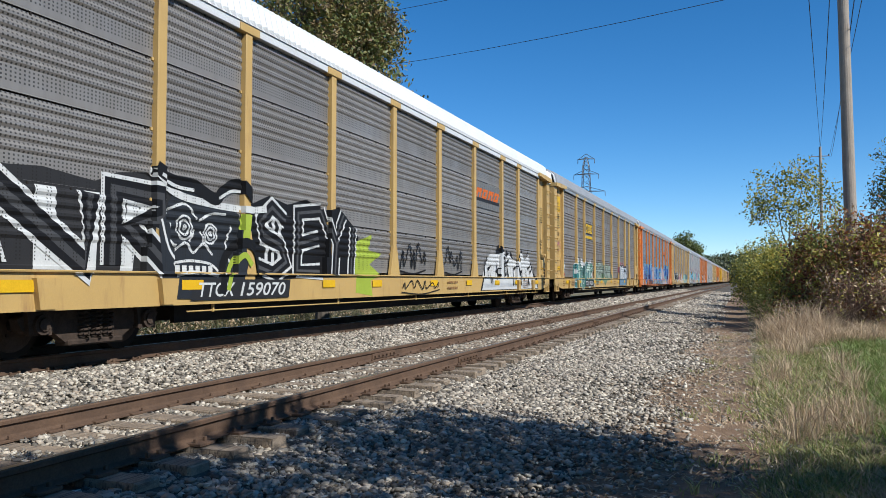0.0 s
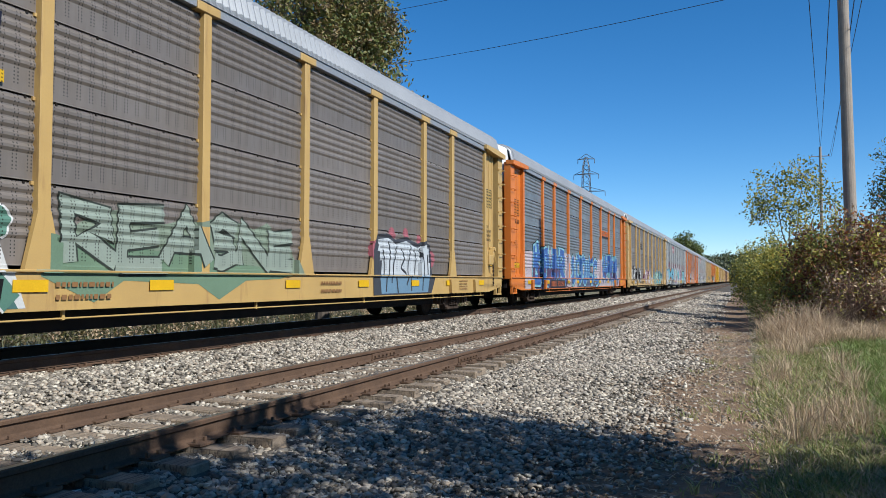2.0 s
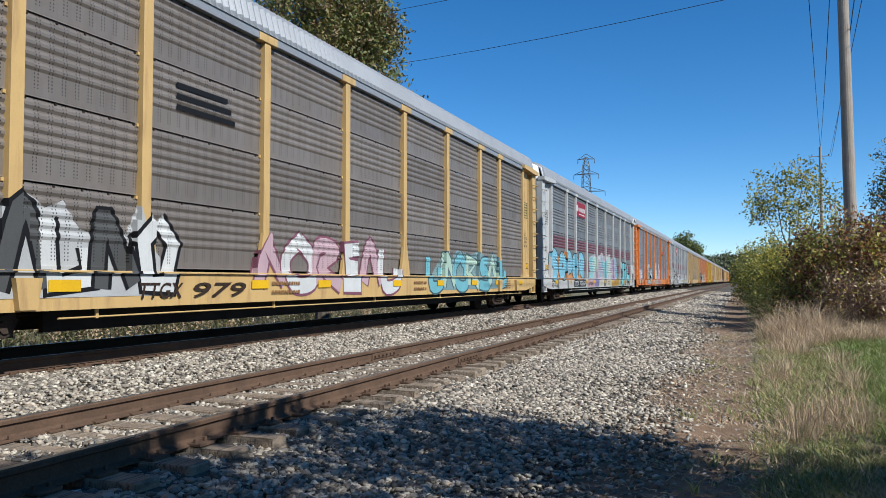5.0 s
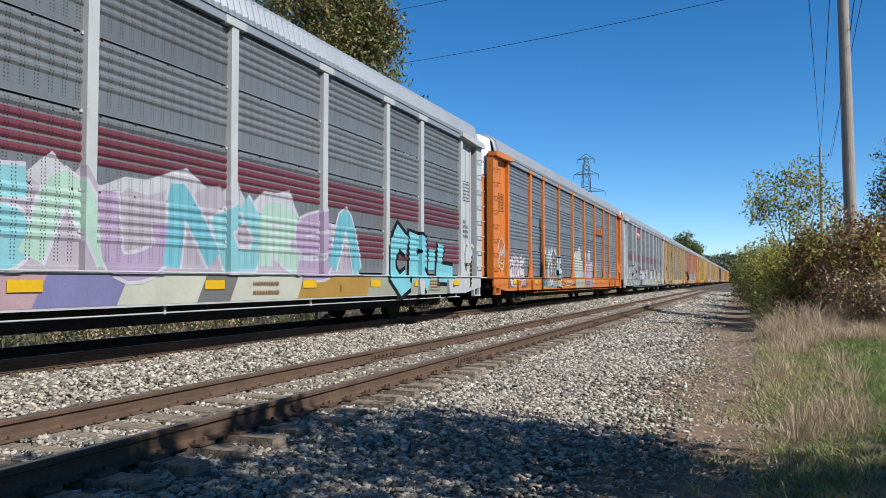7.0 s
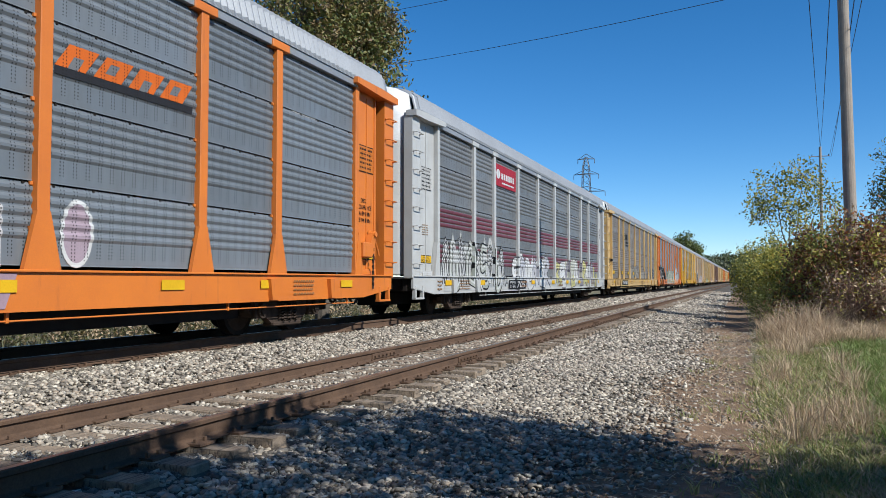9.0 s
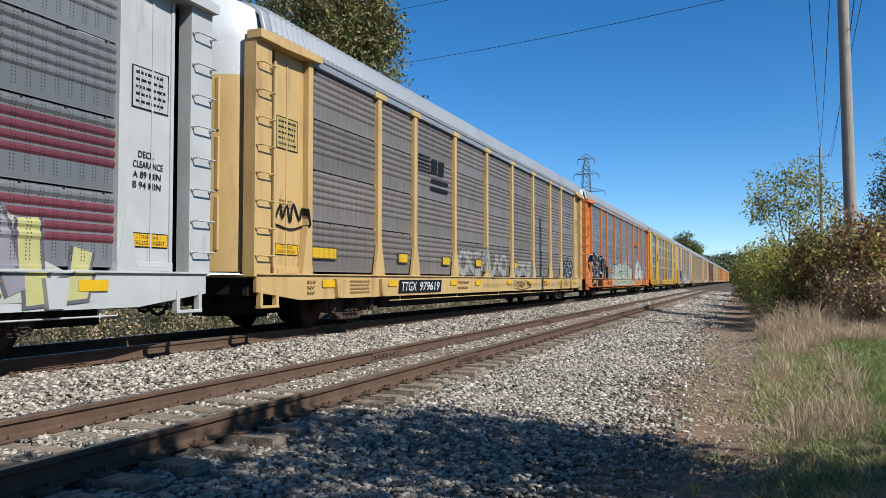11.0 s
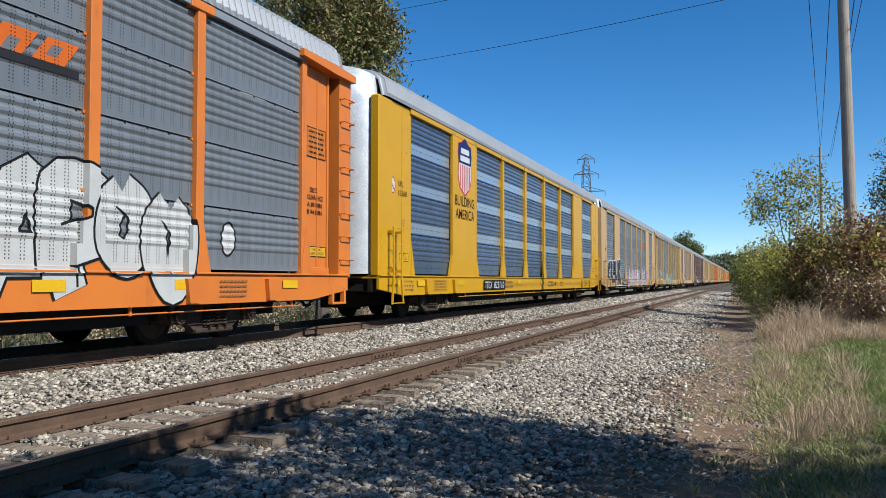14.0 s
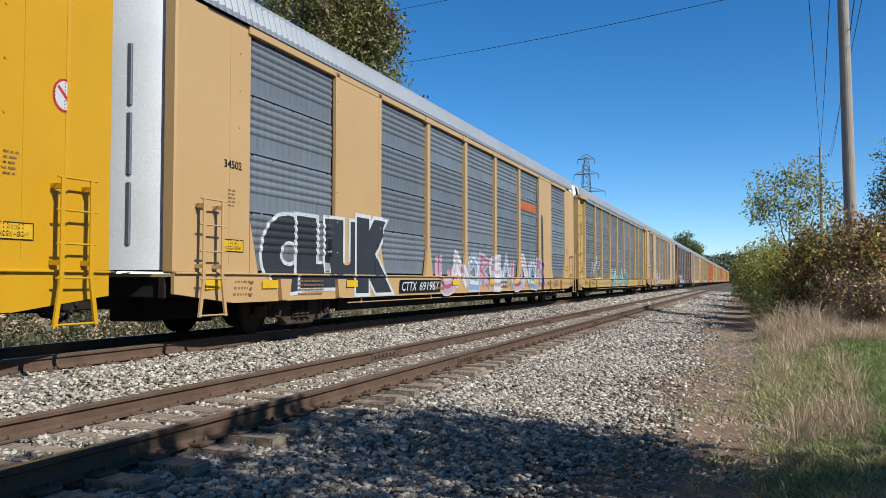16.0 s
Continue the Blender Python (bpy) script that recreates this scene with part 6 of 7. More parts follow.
TIE_SPOTS = make_ties(near_track, -0.184, (0.6, 110), 3, True)
make_ties(far_track, -0.205, (2.0, 60), 4, False)
g = Geo()
g.box(0.008, 0.034, -0.45, 0.45, -0.145, -0.055, 0, 0.006)
for i in range(6):
    g.tube((0.03, -0.375 + 0.15 * i, -0.1), (0.065, -0.375 + 0.15 * i, -0.1), 0.019, seg=6)
bar = g.mesh("joint_bar", [RAIL])
for s in (-0.7535, 0.7535):
    for y in (0.4, 12.3, 24.2):
        part("joint_bar", bar, near_track, "bolted rusty joint bar", pose(s, y, 0))


# ---------------------------------------------------------------- gravel
CUBE_V = np.array([[-1, -1, -1], [1, -1, -1], [1, 1, -1], [-1, 1, -1], [-1, -1, 1], [1, -1, 1], [1, 1, 1], [-1, 1, 1]], float) * 0.62
CUBE_F = np.array([[0, 3, 2, 1], [4, 5, 6, 7], [0, 1, 5, 4], [1, 2, 6, 5], [2, 3, 7, 6], [3, 0, 4, 7]])
HEIGHTS = {}


def heights(xs, ys):
    return np.array([ground_height(x, 0) for x in xs]) + np.array([0.035 * noise.noise((x * 0.9, y * 0.9, 0)) + 0.0175 * noise.noise((x * 3.1, y * 3.1, 5)) for x, y in zip(xs, ys)])


def make_stones(name, label, count, x_range, y_range, size, seed, near_power=1.0, keep=None, mat=None, sink=0.3, pile=0.0):
    rng = np.random.default_rng(seed)
    xs = rng.uniform(*x_range, count)
    u = rng.uniform(0, 1, count) ** near_power
    ys = y_range[0] + (y_range[1] - y_range[0]) * u
    if keep is not None:
        ok = keep(xs, ys, rng)
        xs, ys = xs[ok], ys[ok]
    n = len(xs)
    zs = heights(xs, ys) + np.where(np.abs(xs - TRACK_X) < 0.70, rng.uniform(0.0, 0.038, n), np.where(np.abs(xs - TRACK_X) < 1.35, -0.012, rng.uniform(0, pile, n)))
    r = size[0] + (size[1] - size[0]) * rng.uniform(0, 1, n) ** 1.8
    v = CUBE_V[None] + rng.uniform(-0.42, 0.42, (n, 8, 3))
    v *= (r[:, None] * rng.uniform(0.7, 1.3, (n, 3)))[:, None, :]
    a = rng.normal(size=(n, 4))
    a /= np.linalg.norm(a, axis=1)[:, None]
    w, x, y, z = a.T
    rot = np.stack([1 - 2 * (y * y + z * z), 2 * (x * y - z * w), 2 * (x * z + y * w), 2 * (x * y + z * w), 1 - 2 * (x * x + z * z), 2 * (y * z - x * w), 2 * (x * z - y * w), 2 * (y * z + x * w), 1 - 2 * (x * x + y * y)], 1).reshape(n, 3, 3)
    v = np.einsum("nij,nkj->nki", rot, v) * np.array([1.12, 1.12, 0.72])
    v += np.stack([xs, ys, zs + r * (0.5 - sink)], 1)[:, None, :]
    f = CUBE_F[None] + (np.arange(n) * 8)[:, None, None]
    ob = new(name, swarm(name, v.reshape(-1, 3), f.reshape(-1, 4), mat or GRAVEL))
    return tagged(ob, label, "gravel", kind="stuff")


SPOTS = np.array(TIE_SPOTS)


def off_ties(xs, ys, rng):
    """Most stones lie clear of the ties and the rails."""
    near = np.abs(ys[:, None] - SPOTS[None]).min(1) < 0.12
    on_tie = near & (np.abs(xs - TRACK_X) < 1.31)
    rail = (np.abs(np.abs(xs - TRACK_X) - 0.7535) < 0.09) | (np.abs(np.abs(xs - TRAIN_X) - 0.7535) < 0.09)
    thin = rng.uniform(0, 1, len(xs)) < np.clip((-0.55 - xs + 0.3 * np.sin(ys * 0.9) + 0.15 * np.sin(ys * 2.7)) / 1.7, 0.03, 1) ** 1.3
    return thin & ~rail & (~on_tie | (rng.uniform(0, 1, len(xs)) < 0.03))


make_stones("ballast_stones", "loose grey and pale ballast stones", 128000, (-8.3, -0.5), (2.2, 16), (0.012, 0.036), 11, 1.35, off_ties, pile=0.026)
make_stones("ballast_stones", "loose grey and pale ballast stones farther along", 52000, (-8.3, -0.7), (15.5, 45), (0.020, 0.046), 12, 1.35, off_ties, pile=0.025)
make_stones("ballast_stones", "loose grey ballast stones in the distance", 15000, (-8.3, -1.2), (45, 110), (0.05, 0.09), 14, 1.4, off_ties)
make_stones("path_grit", "small stones and clods on the dirt path", 15000, (-2.4, 0.45), (3.5, 26), (0.005, 0.024), 13, 1.2, None)


# ---------------------------------------------------------------- grass and leaves
def make_blades(name, label, spots, length, width, mat, seed, lean=0.35, tuft=1, spread=0.07):
    """Blades of grass; with tuft they stand in tufts and lean outwards."""
    rng = np.random.default_rng(seed)
    out = rng.normal(0, 1, (len(spots) * tuft, 2)) if tuft > 1 else None
    spots = np.repeat(np.array(spots), tuft, 0)
    n = len(spots)
    if tuft > 1:
        spots[:, :2] += out * spread
    ang = rng.uniform(0, 2 * np.pi, n)
    side = np.stack([np.cos(ang), np.sin(ang), np.zeros(n)], 1)
    h = rng.uniform(length[0], length[1], n)
    tip = rng.normal(0, lean, (n, 2)) * h[:, None]
    if tuft > 1:
        tip = out * lean * h[:, None] * 0.4 + tip * 0.75
        h = h * np.repeat(rng.uniform(0.55, 1.25, n // tuft), tuft)
    w = rng.uniform(0.6, 1.3, n)[:, None] * width
    base = np.array(spots)
    mid = base + np.stack([tip[:, 0] * 0.35, tip[:, 1] * 0.35, h * 0.6], 1)
    top = base + np.stack([tip[:, 0], tip[:, 1], h * 0.95], 1)
    v = np.stack([base - side * w, base + side * w, mid + side * w * 0.8, mid - side * w * 0.8, top + side * w * 0.15, top - side * w * 0.15], 1)
    f = np.array([[0, 1, 2, 3], [3, 2, 4, 5]])[None] + (np.arange(n) * 6)[:, None, None]
    return tagged(new(name, swarm(name, v.reshape(-1, 3), f.reshape(-1, 4), mat)), label, "grass", kind="stuff")


def scatter(count, x_range, y_range, seed, want):
    rng = random.Random(seed)
    out = []
    while len(out) < count:
        x, y = rng.uniform(*x_range), y_range[0] + (y_range[1] - y_range[0]) * rng.random() ** 1.6
        if want(x, y) > rng.random():
            out.append((x, y, ground_height(x, y) - 0.01))
    return out


def edge(y):
    return 0.17 + 0.25 * noise.noise((0, y * 0.5, 9)) + 0.12 * noise.noise((0, y * 2.1, 2)) + 0.02 * max(0, y - 12)


def patch(x, y, k):
    return noise.noise((x * 0.8, y * 0.45, k))


make_blades("green_grass", "short green grass on the verge", scatter(5200, (-0.7, 4.5), (3.5, 26), 21, lambda x, y: 0.02 if x < edge(y) else 0.55 + 0.8 * (patch(x, y, 1) > -0.08) + 1.0 * (x > 0.9 + 0.04 * y and y < 24)), (0.03, 0.13), 0.0065, GREEN_GRASS, 22, 0.95, 22, 0.095)
make_blades("dry_grass", "straw-coloured dry grass", scatter(1500, (-0.6, 5), (4.0, 26), 23, lambda x, y: 0.03 if x < edge(y) + 0.05 else (0.12 + 0.9 * (patch(x, y, 7) > 0.10)) * (0.05 if x > 1.1 + 0.04 * y and y < 22 else 1)), (0.04, 0.16), 0.0040, DRY_GRASS, 24, 1.0, 16, 0.09)
make_blades("dry_grass", "tall pale stalks of dry grass", scatter(110, (0.1, 3), (6.5, 22), 123, lambda x, y: 0 if x < edge(y) + 0.2 or x > 1.0 + 0.04 * y else 1.0 * (patch(x, y, 7) > 0.05)), (0.16, 0.42), 0.0045, DRY_GRASS, 124, 0.4, 14)
make_blades("green_grass", "bright green grass beside the dry weeds", scatter(1500, (1.2, 4.5), (7, 21), 133, lambda x, y: 1.0 * (x > 0.95 + 0.045 * y)), (0.08, 0.2), 0.0085, LAWN, 134, 0.7, 18, 0.1)
make_blades("dry_grass", "pale dry weeds at the foot of the bushes", scatter(520, (0.2, 5.2), (19.5, 26.5), 25, lambda x, y: 0 if x < edge(y) + 0.25 else 1.0 * (patch(x, y, 3) > -0.12)), (0.12, 0.5), 0.005, DRY_GRASS, 26, 0.8, 18, 0.15)
make_blades("dry_grass", "tall dry weeds by the path", scatter(105, (0.55, 1.9), (21.5, 26), 131, lambda x, y: 1.0 * (patch(x, y, 5) > -0.1)), (0.25, 1.0), 0.0055, DRY_GRASS, 132, 0.65, 18, 0.22)
make_blades("dry_grass", "dry weeds beyond the train", scatter(260, (-20.5, -17.6), (8, 70), 27, lambda x, y: 1.0), (0.2, 0.7), 0.012, BRUSH_LEAF, 28, 0.5, 14, 0.25)
make_blades("path_litter", "fallen straw and dry leaves on the dirt path", scatter(5200, (-2.0, 0.5), (4, 24), 31, lambda x, y: 1.0), (0.02, 0.05), 0.012, DRY_GRASS, 32, 2.0)


def leaf_cloud(name, centres, per, spread, size, mat, seed, flat=1.0):
    """Leaves in clumps round the centres; each is a folded pair of faces."""
    rng = np.random.default_rng(seed)
    c = np.repeat(np.array(centres, float), per, 0)
    n = len(c)
    p = c + rng.normal(0, 1, (n, 3)) * np.array([spread, spread, spread * flat])
    d1 = rng.normal(size=(n, 3))
    d1 /= np.linalg.norm(d1, axis=1)[:, None]
    d2 = np.cross(d1, rng.normal(size=(n, 3)))
    d2 /= np.linalg.norm(d2, axis=1)[:, None]
    up = np.cross(d1, d2)
    s = rng.uniform(0.6, 1.3, n)[:, None] * size
    v = np.stack([p - d1 * s, p - d2 * s * 0.5 + up * s * 0.15, p + d1 * s, p + d2 * s * 0.5 + up * s * 0.15], 1)
    f = np.array([[0, 1, 2], [0, 2, 3]])[None] + (np.arange(n) * 4)[:, None, None]
    return swarm(name, v.reshape(-1, 3), f.reshape(-1, 3), mat)


def make_brush(label, count, x_mid, y_range, top, mat, seed):
    """A bank of low brush along the far side of the line, uneven in height."""
    rng = random.Random(seed)
    centres = []
    for _ in range(count):
        y = y_range[0] + (y_range[1] - y_range[0]) * rng.random() ** 1.3
        x = x_mid + rng.uniform(-0.6, 0.6)
        low = ground_height(x, y)
        high = top * (0.75 + 0.5 * noise.noise((0, y * 0.5, seed)) + 0.3 * noise.noise((0, y * 2.3, seed)))
        centres.append((x, y, low + (high - low) * rng.random()))
    return tagged(new("brush", leaf_cloud("brush", centres, 16, 0.13, 0.06, mat, seed)), label, "bushes", kind="stuff")


make_brush("dark green low brush beyond the train", 3400, -19.2, (10, 90), 1.3, BRUSH_LEAF, 141)
make_brush("dry brown weeds and brush beyond the train", 420, -18.4, (8, 90), 0.3, DRY_GRASS, 142)


def limbs(g, start, ends, r, rng):
    """Crooked limbs from a point to each end."""
    for e in ends:
        a, k = Vector(start), 4
        for i in range(k):
            t = (i + 1) / k
            b = Vector(start).lerp(Vector(e), t) + Vector([rng.uniform(-1, 1) * 0.06 * (Vector(e) - Vector(start)).length * (1 - t) for _ in range(3)])
            g.tube(a, b, r * (1 - 0.85 * i / k), r * (1 - 0.85 * t), 6, caps=False)
            a = b


def make_tree(name, label, base, trunk_top, trunk_r, blobs, clumps, per, spread, size, mats, seed, category="tree", group=""):
    """A trunk with limbs to each blob of the crown and clumps of leaves that fill the blobs' outer part."""
    rng = random.Random(seed)
    tree = tagged(new(name), label, category, group)
    tree.location = base
    g = Geo()
    rel = Vector(trunk_top) - Vector(base)
    g.tube((0, 0, -0.3), rel * 0.5, trunk_r, trunk_r * 0.75, 10, caps=False)
    g.tube(rel * 0.5, rel, trunk_r * 0.75, trunk_r * 0.5, 10)
    centres = []
    for x, y, z, r in blobs:
        c = Vector((x, y, z)) - Vector(base)
        limbs(g, rel * 0.75, [c], trunk_r * 0.45, rng)
        ends = []
        for _ in range(clumps):
            d = Vector([rng.gauss(0, 1) for _ in range(3)]).normalized()
            k = r * (0.35 + 0.65 * rng.random() ** 0.6) * (1 + 0.25 * noise.noise(d * 2 + Vector((x, y, z))))
            q = c + d * k
            centres.append(tuple(q))
            if rng.random() < 0.25:
                ends.append(q)
        limbs(g, c, ends, trunk_r * 0.13, rng)
    part("trunk", g.mesh("trunk", [BARK]), tree, "brown trunk and limbs")
    share = len(centres) // len(mats)
    for i, m in enumerate(mats):
        part("crown", leaf_cloud("crown", centres[i::len(mats)], per, spread, size, m, seed + i), tree, "leafy crown")
    return tree


make_tree("oak_tree", "tall dark green oak behind the train", (-17.5, 31, -0.9), (-17.3, 31, 6.0), 0.35,
          [(-18.9, 30, 11.5, 3.6), (-16.8, 31.5, 10.2, 2.9), (-15.4, 32.6, 7.6, 2.2), (-14.8, 33.4, 5.6, 1.6), (-19.5, 29, 8.5, 3.2), (-17.5, 32, 14, 2.6), (-16.2, 32.5, 12.4, 1.6)], 230, 34, 0.30, 0.108, [OAK_LEAF, OAK_LEAF, OAK_LEAF, RUST_OAK], 41)
make_tree("round_tree", "green tree far beyond the train", (-17.5, 261, -1), (-17.5, 261, 8), 0.4,
          [(-17.5, 261, 12.3, 3.6), (-19.5, 261, 10.5, 3.0), (-15, 261, 10.5, 2.8)], 70, 16, 0.6, 0.40, [GREEN_LEAF], 42)
make_tree("dark_tree", "dark green tree behind the bushes", (8.2, 44, 0.3), (8.2, 44, 4.0), 0.22,
          [(8.2, 44, 6.8, 1.9), (7.4, 44, 4.8, 1.7), (9.6, 44.5, 6.2, 2.0), (10.5, 44, 4.2, 1.8)], 130, 40, 0.24, 0.075, [OAK_LEAF], 43)
make_tree("slender_tree", "slender yellow-green tree with thin foliage", (1.9, 35.5, -0.4), (1.8, 35.5, 2.2), 0.08,
          [(1.2, 35.3, 5.0, 1.0), (2.3, 35.6, 5.4, 0.8), (0.6, 35.2, 4.1, 0.7), (2.9, 35.6, 4.4, 0.9), (1.7, 35.4, 4.0, 0.9)], 78, 8, 0.14, 0.070, [YELLOW_LEAF, YELLOW_LEAF, GREEN_LEAF], 44)


def make_bush(label, base, r, h, clumps, per, size, mats, seed, stems=30):
    """A thicket: many thin stems from the ground and leaves on the outer part of a rough dome."""
    rng = random.Random(seed)
    bush = tagged(new("bush"), label, "bush", "bushes along the verge")
    bush.location = base
    g = Geo()
    centres = []
    for i in range(clumps):
        a, e = rng.uniform(0, 2 * math.pi), math.asin(rng.random() ** 0.8)
        k = (0.45 + 0.55 * rng.random() ** 0.5) * (1 + 0.35 * noise.noise((math.cos(a) * 1.7 + seed, math.sin(a) * 1.7, e * 2)))
        q = (r * k * math.cos(a) * math.cos(e) ** 0.6, r * k * math.sin(a) * math.cos(e) ** 0.6, 0.15 + h * k * math.sin(e))
        centres.append(q)
        if i % max(1, clumps // stems) == 0:
            foot = (q[0] * 0.3, q[1] * 0.3, -0.1)
            limbs(g, foot, [(q[0] * 1.06, q[1] * 1.06, q[2] * 1.08)], 0.016, rng)
    part("thicket", g.mesh("thicket", [TWIG]), bush, "bare brown stems")
    for i, m in enumerate(mats):
        part("foliage", leaf_cloud("foliage", centres[i::len(mats)], per, 0.17, size, m, seed + i), bush)
    return bush


TWIG = surface("bare_twigs", (0.190, 0.115, 0.085), (0.270, 0.180, 0.130), 0.85, 0, 30, 6, 0.8, 0.2, shift=False)
make_bush("russet bramble thicket with curled autumn leaves", (4.0, 26.5, -0.15), 2.1, 2.8, 1150, 15, 0.070, [RED_LEAF, RED_LEAF, RED_LEAF, YELLOW_LEAF], 51, 300)
make_bush("russet and green thicket round the pole's foot", (3.0, 29.5, -0.2), 2.0, 3.2, 1150, 14, 0.070, [RED_LEAF, RED_LEAF, GREEN_LEAF, YELLOW_LEAF], 52, 240)
make_bush("tangled russet thicket on the bank", (6.6, 28.0, 0.1), 2.4, 3.0, 1150, 14, 0.070, [RED_LEAF, RED_LEAF, GREEN_LEAF], 53, 300)
make_bush("yellow-green shrub with autumn leaves", (1.9, 34, -0.3), 1.6, 2.9, 620, 15, 0.07, [YELLOW_LEAF, YELLOW_LEAF, GREEN_LEAF], 54, 120)
make_bush("green and yellow shrub by the path", (1.3, 40, -0.35), 1.3, 2.6, 600, 16, 0.055, [YELLOW_LEAF, GREEN_LEAF, YELLOW_LEAF], 55, 80)
make_bush("tangle of bare purple-brown briars", (4.6, 23.6, -0.1), 1.7, 1.5, 560, 4, 0.05, [DRY_GRASS, YELLOW_LEAF, RED_LEAF], 61, 540)
make_bush("tangle of bare purple-brown briars", (3.0, 24.6, -0.15), 1.3, 1.6, 460, 4, 0.05, [RED_LEAF, YELLOW_LEAF, DRY_GRASS], 62, 440)
make_bush("olive green low shrub by the path", (0.85, 33, -0.4), 0.7, 1.2, 260, 18, 0.035, [GREEN_LEAF], 56, 60)
make_bush("yellow-green shrub farther along", (1.1, 50, -0.35), 1.7, 3.2, 500, 14, 0.07, [YELLOW_LEAF, GREEN_LEAF], 57, 60)
make_bush("green thicket farther along", (1.2, 64, -0.35), 2.2, 4.0, 460, 14, 0.09, [GREEN_LEAF, YELLOW_LEAF], 58, 60)
make_bush("green thicket in the distance", (2.4, 85, -0.3), 3.2, 5.5, 460, 14, 0.12, [GREEN_LEAF, YELLOW_LEAF], 59, 60)
make_bush("green thicket behind the shrubs", (5.5, 48, 0.0), 3.0, 4.2, 560, 14, 0.08, [GREEN_LEAF, YELLOW_LEAF, RED_LEAF], 60, 80)


def make_woods():
    """The far wooded slope as one mass of crowns."""
    rng = random.Random(71)
    cs = []
    for i in range(420):
        x, y = rng.uniform(-60, 90), rng.uniform(430, 560)
        h = 9 + 0.05 * (y - 430) + rng.uniform(-2, 3) + 4 * noise.noise((x * 0.03, y * 0.02, 0))
        for _ in range(9):
            cs.append((x + rng.gauss(0, 2.2), y + rng.gauss(0, 2.2), max(1, h - abs(rng.gauss(0, 4)))))
    for i in range(420):
        a = rng.uniform(0.75, 2 * math.pi - 0.45) + math.pi / 2
        d = rng.uniform(90, 200)
        x, y = d * math.cos(a), d * math.sin(a)
        if abs(x + 7) < 25:
            continue
        for _ in range(7):
            cs.append((x + rng.gauss(0, 2.2), y + rng.gauss(0, 2.2), max(0, rng.uniform(0, 6))))
    ob = new("woods", leaf_cloud("woods", cs, 9, 1.3, 1.1, HILL_LEAF, 72))
    tagged(ob, "distant wooded slope in early autumn colours", "woods", kind="stuff")


make_woods()

# unseen trees at the photographer's back, whose shade falls on the gravel
SHADE = [((6.3, 4.6, -0.1), [(5.6, 5.2, 6.6, 1.25), (6.5, 4.6, 7.2, 1.4), (7.4, 4.2, 6.2, 1.4), (5.2, 3.9, 7.4, 1.2)]),
         ((7.2, 1.0, 0.0), [(6.4, 1.6, 7.4, 1.7), (6.2, 0.4, 7.6, 1.5), (4.35, 1.9, 7.3, 0.75), (4.2, 0.7, 7.4, 1.0), (7.6, 2.2, 6.4, 1.6), (8.4, 0.6, 6.0, 1.7)]),
         ((8.4, 4.3, 0.1), [(8.2, 4.0, 5.6, 1.3), (9.2, 3.6, 5.4, 1.5), (9.6, 2.6, 4.6, 1.6)]),
         ((6.6, -2.4, 0.0), [(6.4, -1.6, 7.4, 1.6), (6.8, -2.6, 7.0, 1.8), (6.4, -3.6, 7.6, 1.7)])]
# more unseen trees, added to cut the sky light on the shaded gravel
SHADE += [((11.0, 6.5, 0.4), [(10.6, 7.6, 5.4, 1.9), (11.6, 6.0, 7.2, 2.2), (12.8, 5.0, 5.0, 2.2)]), ((11.5, 0.5, 0.4), [(11.0, 0.5, 7.6, 2.4), (12.0, 2.0, 5.2, 2.4), (10.6, -1.6, 5.0, 2.2)]), ((3.2, -6.5, -0.2), [(2.6, -5.6, 6.4, 2.2), (4.4, -6.6, 7.4, 2.3), (2.2, -8.0, 5.2, 2.2), (3.6, -4.2, 6.4, 1.9)]), ((-1.5, -7.0, -0.4), [(-1.5, -6.2, 7.0, 2.4), (-3.2, -7.2, 6.0, 2.4), (0.0, -8.0, 6.2, 2.4)])]
# taller unseen trees farther back, added to block more of the sky
SHADE += [((2.5, -11.0, -0.2), [(2.5, -11.0, 9.0, 3.4), (0.5, -10.5, 6.0, 2.6), (5.0, -11.5, 6.5, 2.8)]), ((-5.0, -11.0, -0.3), [(-5.0, -11.0, 9.5, 3.4), (-7.2, -11.0, 6.0, 2.8), (-3.0, -11.4, 5.6, 2.6)]), ((9.5, -8.0, 0.3), [(9.5, -8.0, 9.5, 3.4), (7.8, -7.6, 5.8, 2.4), (11.6, -7.0, 6.0, 2.8)]), ((15.0, -1.0, 0.6), [(15.0, -1.0, 9.5, 3.6), (15.6, 2.0, 6.0, 2.8), (14.4, -4.2, 6.4, 2.8)])]
for i, (base, blobs) in enumerate(SHADE):
    base, blobs = (base[0], base[1] - 0.55, base[2]), [(x, y - 0.55, z, r) for x, y, z, r in blobs]
    make_tree("shade_tree", "unseen leafy green tree that keeps light off the gravel", base, (base[0], base[1], 4.2), 0.16, blobs, 80, 17, 0.20, 0.105, [GREEN_LEAF], 80 + i, group="trees beside the path")


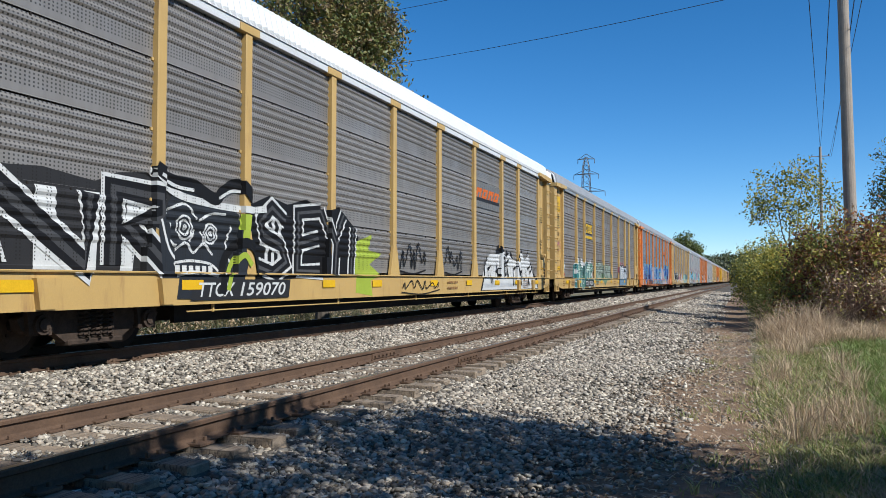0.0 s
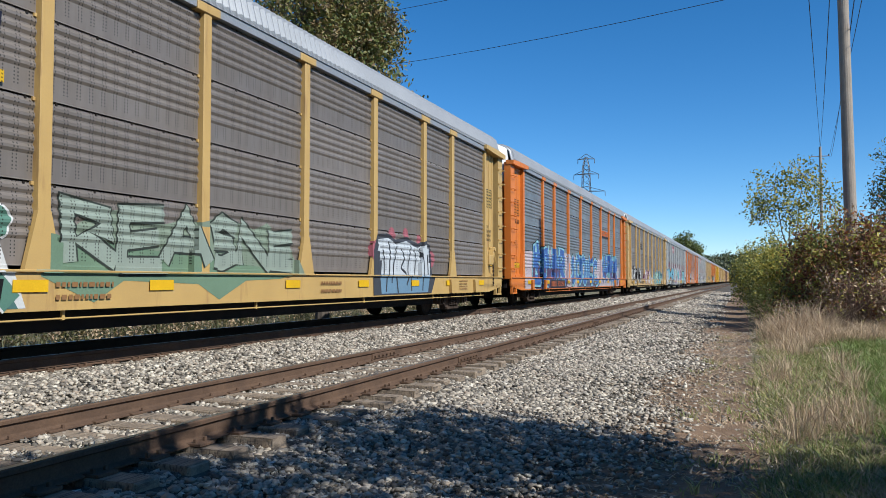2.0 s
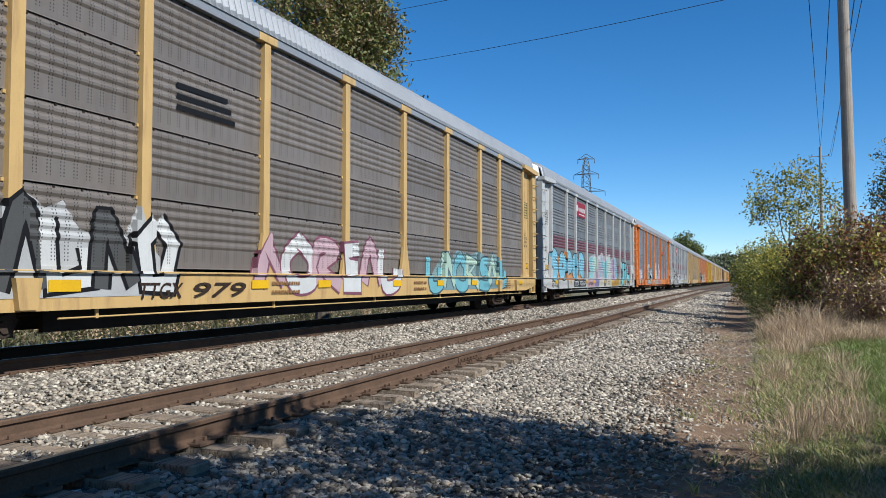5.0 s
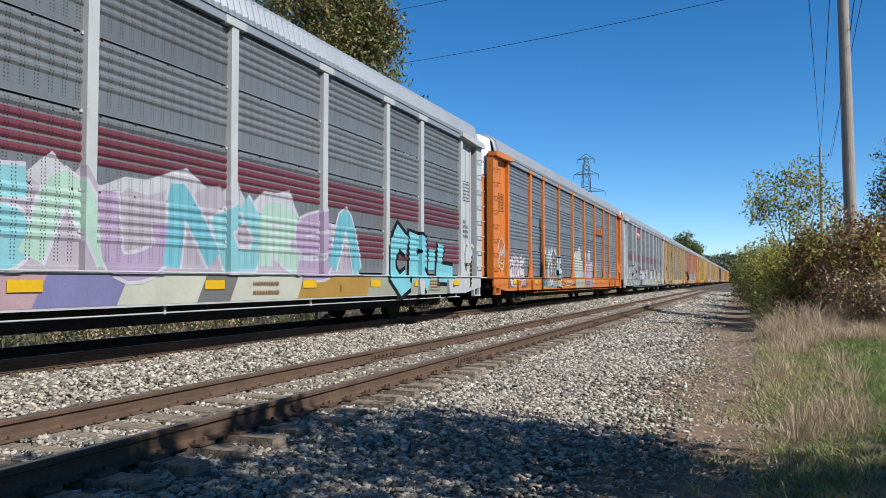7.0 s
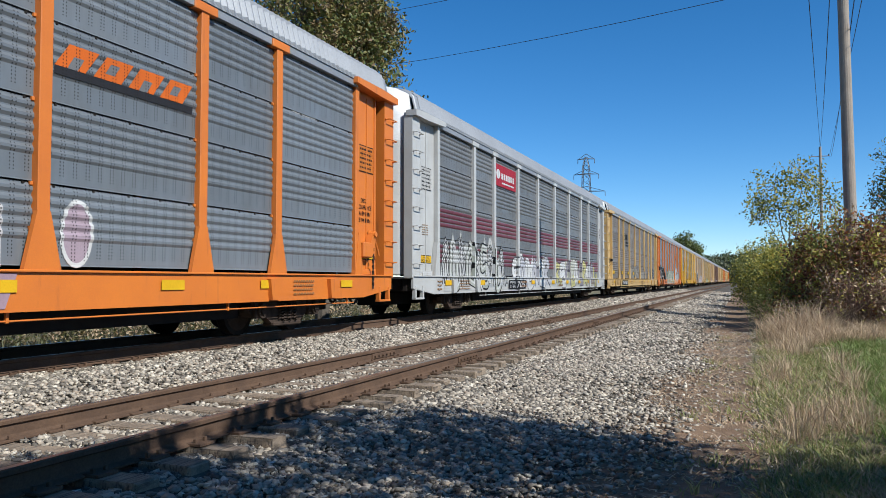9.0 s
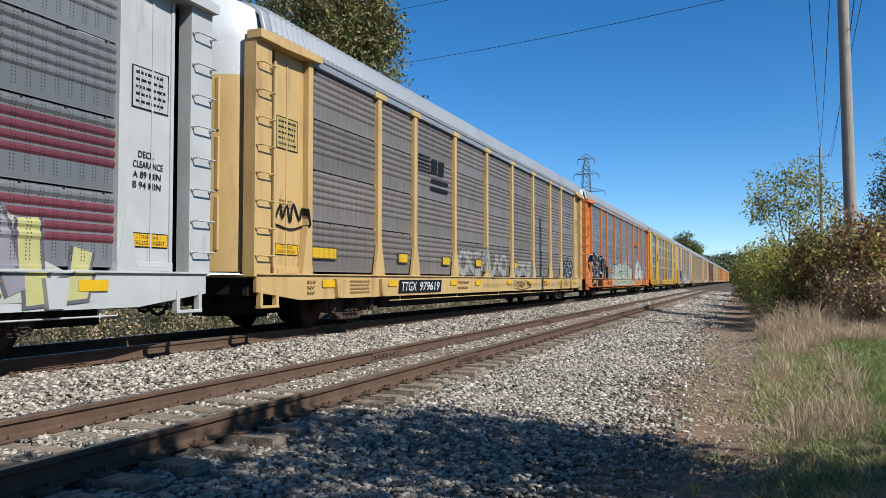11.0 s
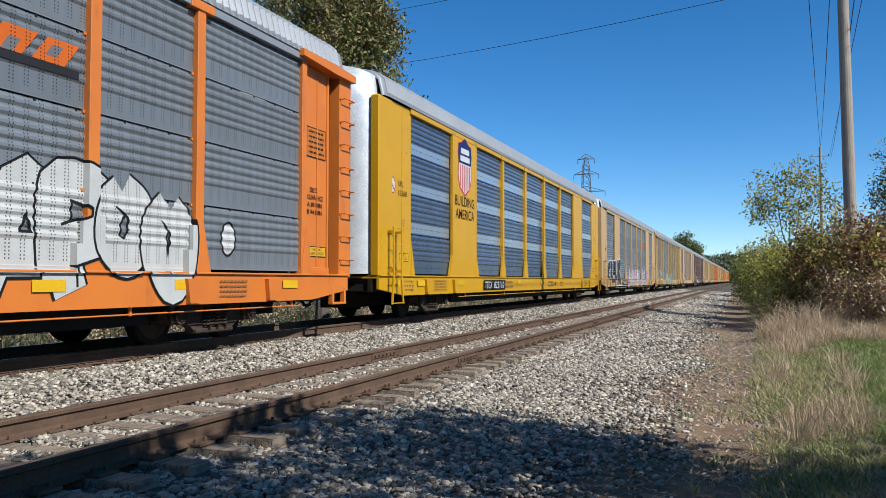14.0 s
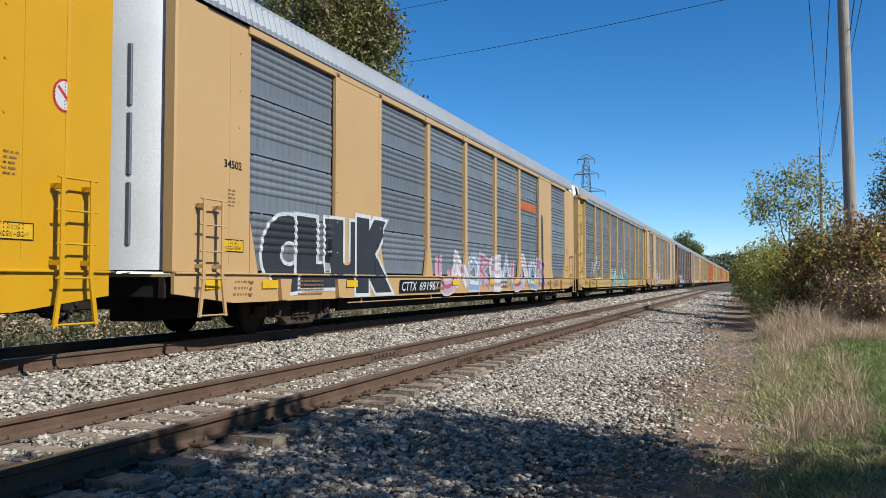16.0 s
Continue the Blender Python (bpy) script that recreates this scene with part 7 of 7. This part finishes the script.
# ---------------------------------------------------------------- poles, wires, tower
def make_pole(label, foot, top, r, arm):
    pole = tagged(new("utility_pole"), label, "utility pole", "poles along the line")
    pole.location = foot
    d = Vector(top) - Vector(foot)
    g = Geo()
    g.tube((0, 0, -0.5), d * 0.5, r, r * 0.86, 18, caps=False)
    g.tube(d * 0.5, d, r * 0.86, r * 0.72, 18)
    part("shaft", g.mesh("shaft", [POLE_WOOD], False), pole, "weathered wooden shaft")
    if arm:
        a = Geo()
        a.box(d.x - arm, d.x + arm, d.y - 0.04, d.y + 0.04, d.z - 0.98, d.z - 0.91, 0, 0.01)
        part("crossarm", a.mesh("crossarm", [POLE_WOOD]), pole)
        for x in (-arm * 0.9, arm * 0.9):
            b = Geo()
            b.tube((d.x + x, d.y, d.z - 0.9), (d.x + x, d.y, d.z - 0.72), 0.05, 0.03, 8)
            part("insulator", b.mesh("insulator", [WIRE]), pole)
    return pole


make_pole("tall weathered wooden utility pole in the bushes", (3.12, 27.3, -0.3), (2.90, 27.0, 13.2), 0.20, 0)
make_pole("distant wooden utility pole with a crossarm", (7.3, 87.8, 0), (7.26, 87.8, 14.6), 0.17, 0.85)


def make_wire(a, b, sag, r, label):
    cu = Geo()
    a, b = Vector(a), Vector(b)
    side = (b - a).cross(Vector((0, 0, 1))).normalized()
    for i in range(13):
        t = i / 12
        p = a.lerp(b, t) - Vector((0, 0, 4 * sag * t * (1 - t)))
        ring = len(cu.v)
        for j in range(5):
            q = 2 * math.pi * j / 5
            cu.v.append((p.x + r * math.cos(q) * side.x, p.y + r * math.cos(q) * side.y, p.z + r * math.sin(q)))
        if i:
            cu.f += [(ring - 5 + j, ring - 5 + (j + 1) % 5, ring + (j + 1) % 5, ring + j) for j in range(5)]
            cu.s += [0] * 5
    return tagged(new("overhead_wire", cu.mesh("wire", [WIRE])), label, "wire", "overhead wires")


for a, b, sag, r in (((-30.0, 44.2, 14.3), (14.0, 25.2, 11.7), 0.9, 0.013), ((-27.0, 42.5, 16.9), (4.0, 35.0, 16.2), 0.4, 0.013), ((-27.0, 42.5, 17.9), (4.0, 34.0, 17.6), 0.4, 0.013),
                     ((7.26, 87.8, 14.6), (1.4, 20.0, 9.2), 0.0, 0.014), ((7.26, 87.8, 14.5), (2.0, 20.0, 9.0), 0.6, 0.014), ((8.26, 88.2, 13.6), (2.6, 20.5, 8.6), 0.5, 0.014), ((8.1, 88.2, 13.5), (2.0, 12.0, 7.2), 0.0, 0.010)):
    make_wire(a, b, sag, r, "thin black overhead wire against the sky")


def make_tower(foot, h, label):
    """A lattice transmission tower."""
    tower = tagged(new("lattice_tower"), label, "transmission tower")
    tower.location = foot
    levels = [(0, 4.2), (h * 0.35, 2.6), (h * 0.6, 1.5), (h * 0.78, 1.1), (h * 0.92, 0.9), (h, 0.25)]
    for sx in (-1, 1):
        for sy in (-1, 1):
            g = Geo()
            for (z0, w0), (z1, w1) in zip(levels, levels[1:]):
                g.tube((sx * w0, sy * w0, z0), (sx * w1, sy * w1, z1), 0.10, seg=5)
            part("leg", g.mesh("leg", [STEEL]), tower)
    for (z0, w0), (z1, w1) in zip(levels, levels[1:]):
        g = Geo()
        n = 3
        for j in range(n):
            za, zb = z0 + (z1 - z0) * j / n, z0 + (z1 - z0) * (j + 1) / n
            wa, wb = w0 + (w1 - w0) * j / n, w0 + (w1 - w0) * (j + 1) / n
            for s in (-1, 1):
                g.tube((-wa, s * wa, za), (wb, s * wb, zb), 0.05, seg=4)
                g.tube((wa, s * wa, za), (-wb, s * wb, zb), 0.05, seg=4)
                g.tube((s * wa, -wa, za), (s * wb, wb, zb), 0.05, seg=4)
                g.tube((s * wa, wa, za), (s * wb, -wb, zb), 0.05, seg=4)
        part("bracing", g.mesh("bracing", [STEEL]), tower)
    for z, reach in ((h * 0.74, 5.4), (h * 0.87, 3.6), (h * 0.985, 2.4)):
        g = Geo()
        for s in (-1, 1):
            for sy in (-1, 1):
                g.tube((0, sy * 0.9, z), (s * reach, 0, z - 0.2), 0.10, seg=4)
            g.tube((0, 0, z + 1.4), (s * reach, 0, z - 0.2), 0.10, seg=4)
            g.tube((s * reach, 0, z - 0.2), (s * reach, 0, z - 1.5), 0.10, seg=5)
        part("crossarm", g.mesh("crossarm", [STEEL]), tower)
    return tower


make_tower((-42.5, 228.5, -1.5), 38.5, "distant steel lattice transmission tower")


def motions():
    for k, car in CARS:
        y = FIRST + PITCH * k + PLAY.get(k, 0.0)
        walk(car, [(t, pose(TRAIN_X, y - SPEED * t, TRAIN_Z)) for t in (0.0, 4.0, 8.0, 12.0, 16.0)])
        if 0 <= k <= 11:
            for wheels in [o for o in car.children_recursive if o.name.startswith("wheelset")]:
                at = wheels.location.copy()
                turns = [(i / FPS, pose(*at, math.degrees(SPEED * i / FPS / 0.42))) for i in range(16 * FPS + 1)]
                walk(wheels, turns)


motions()
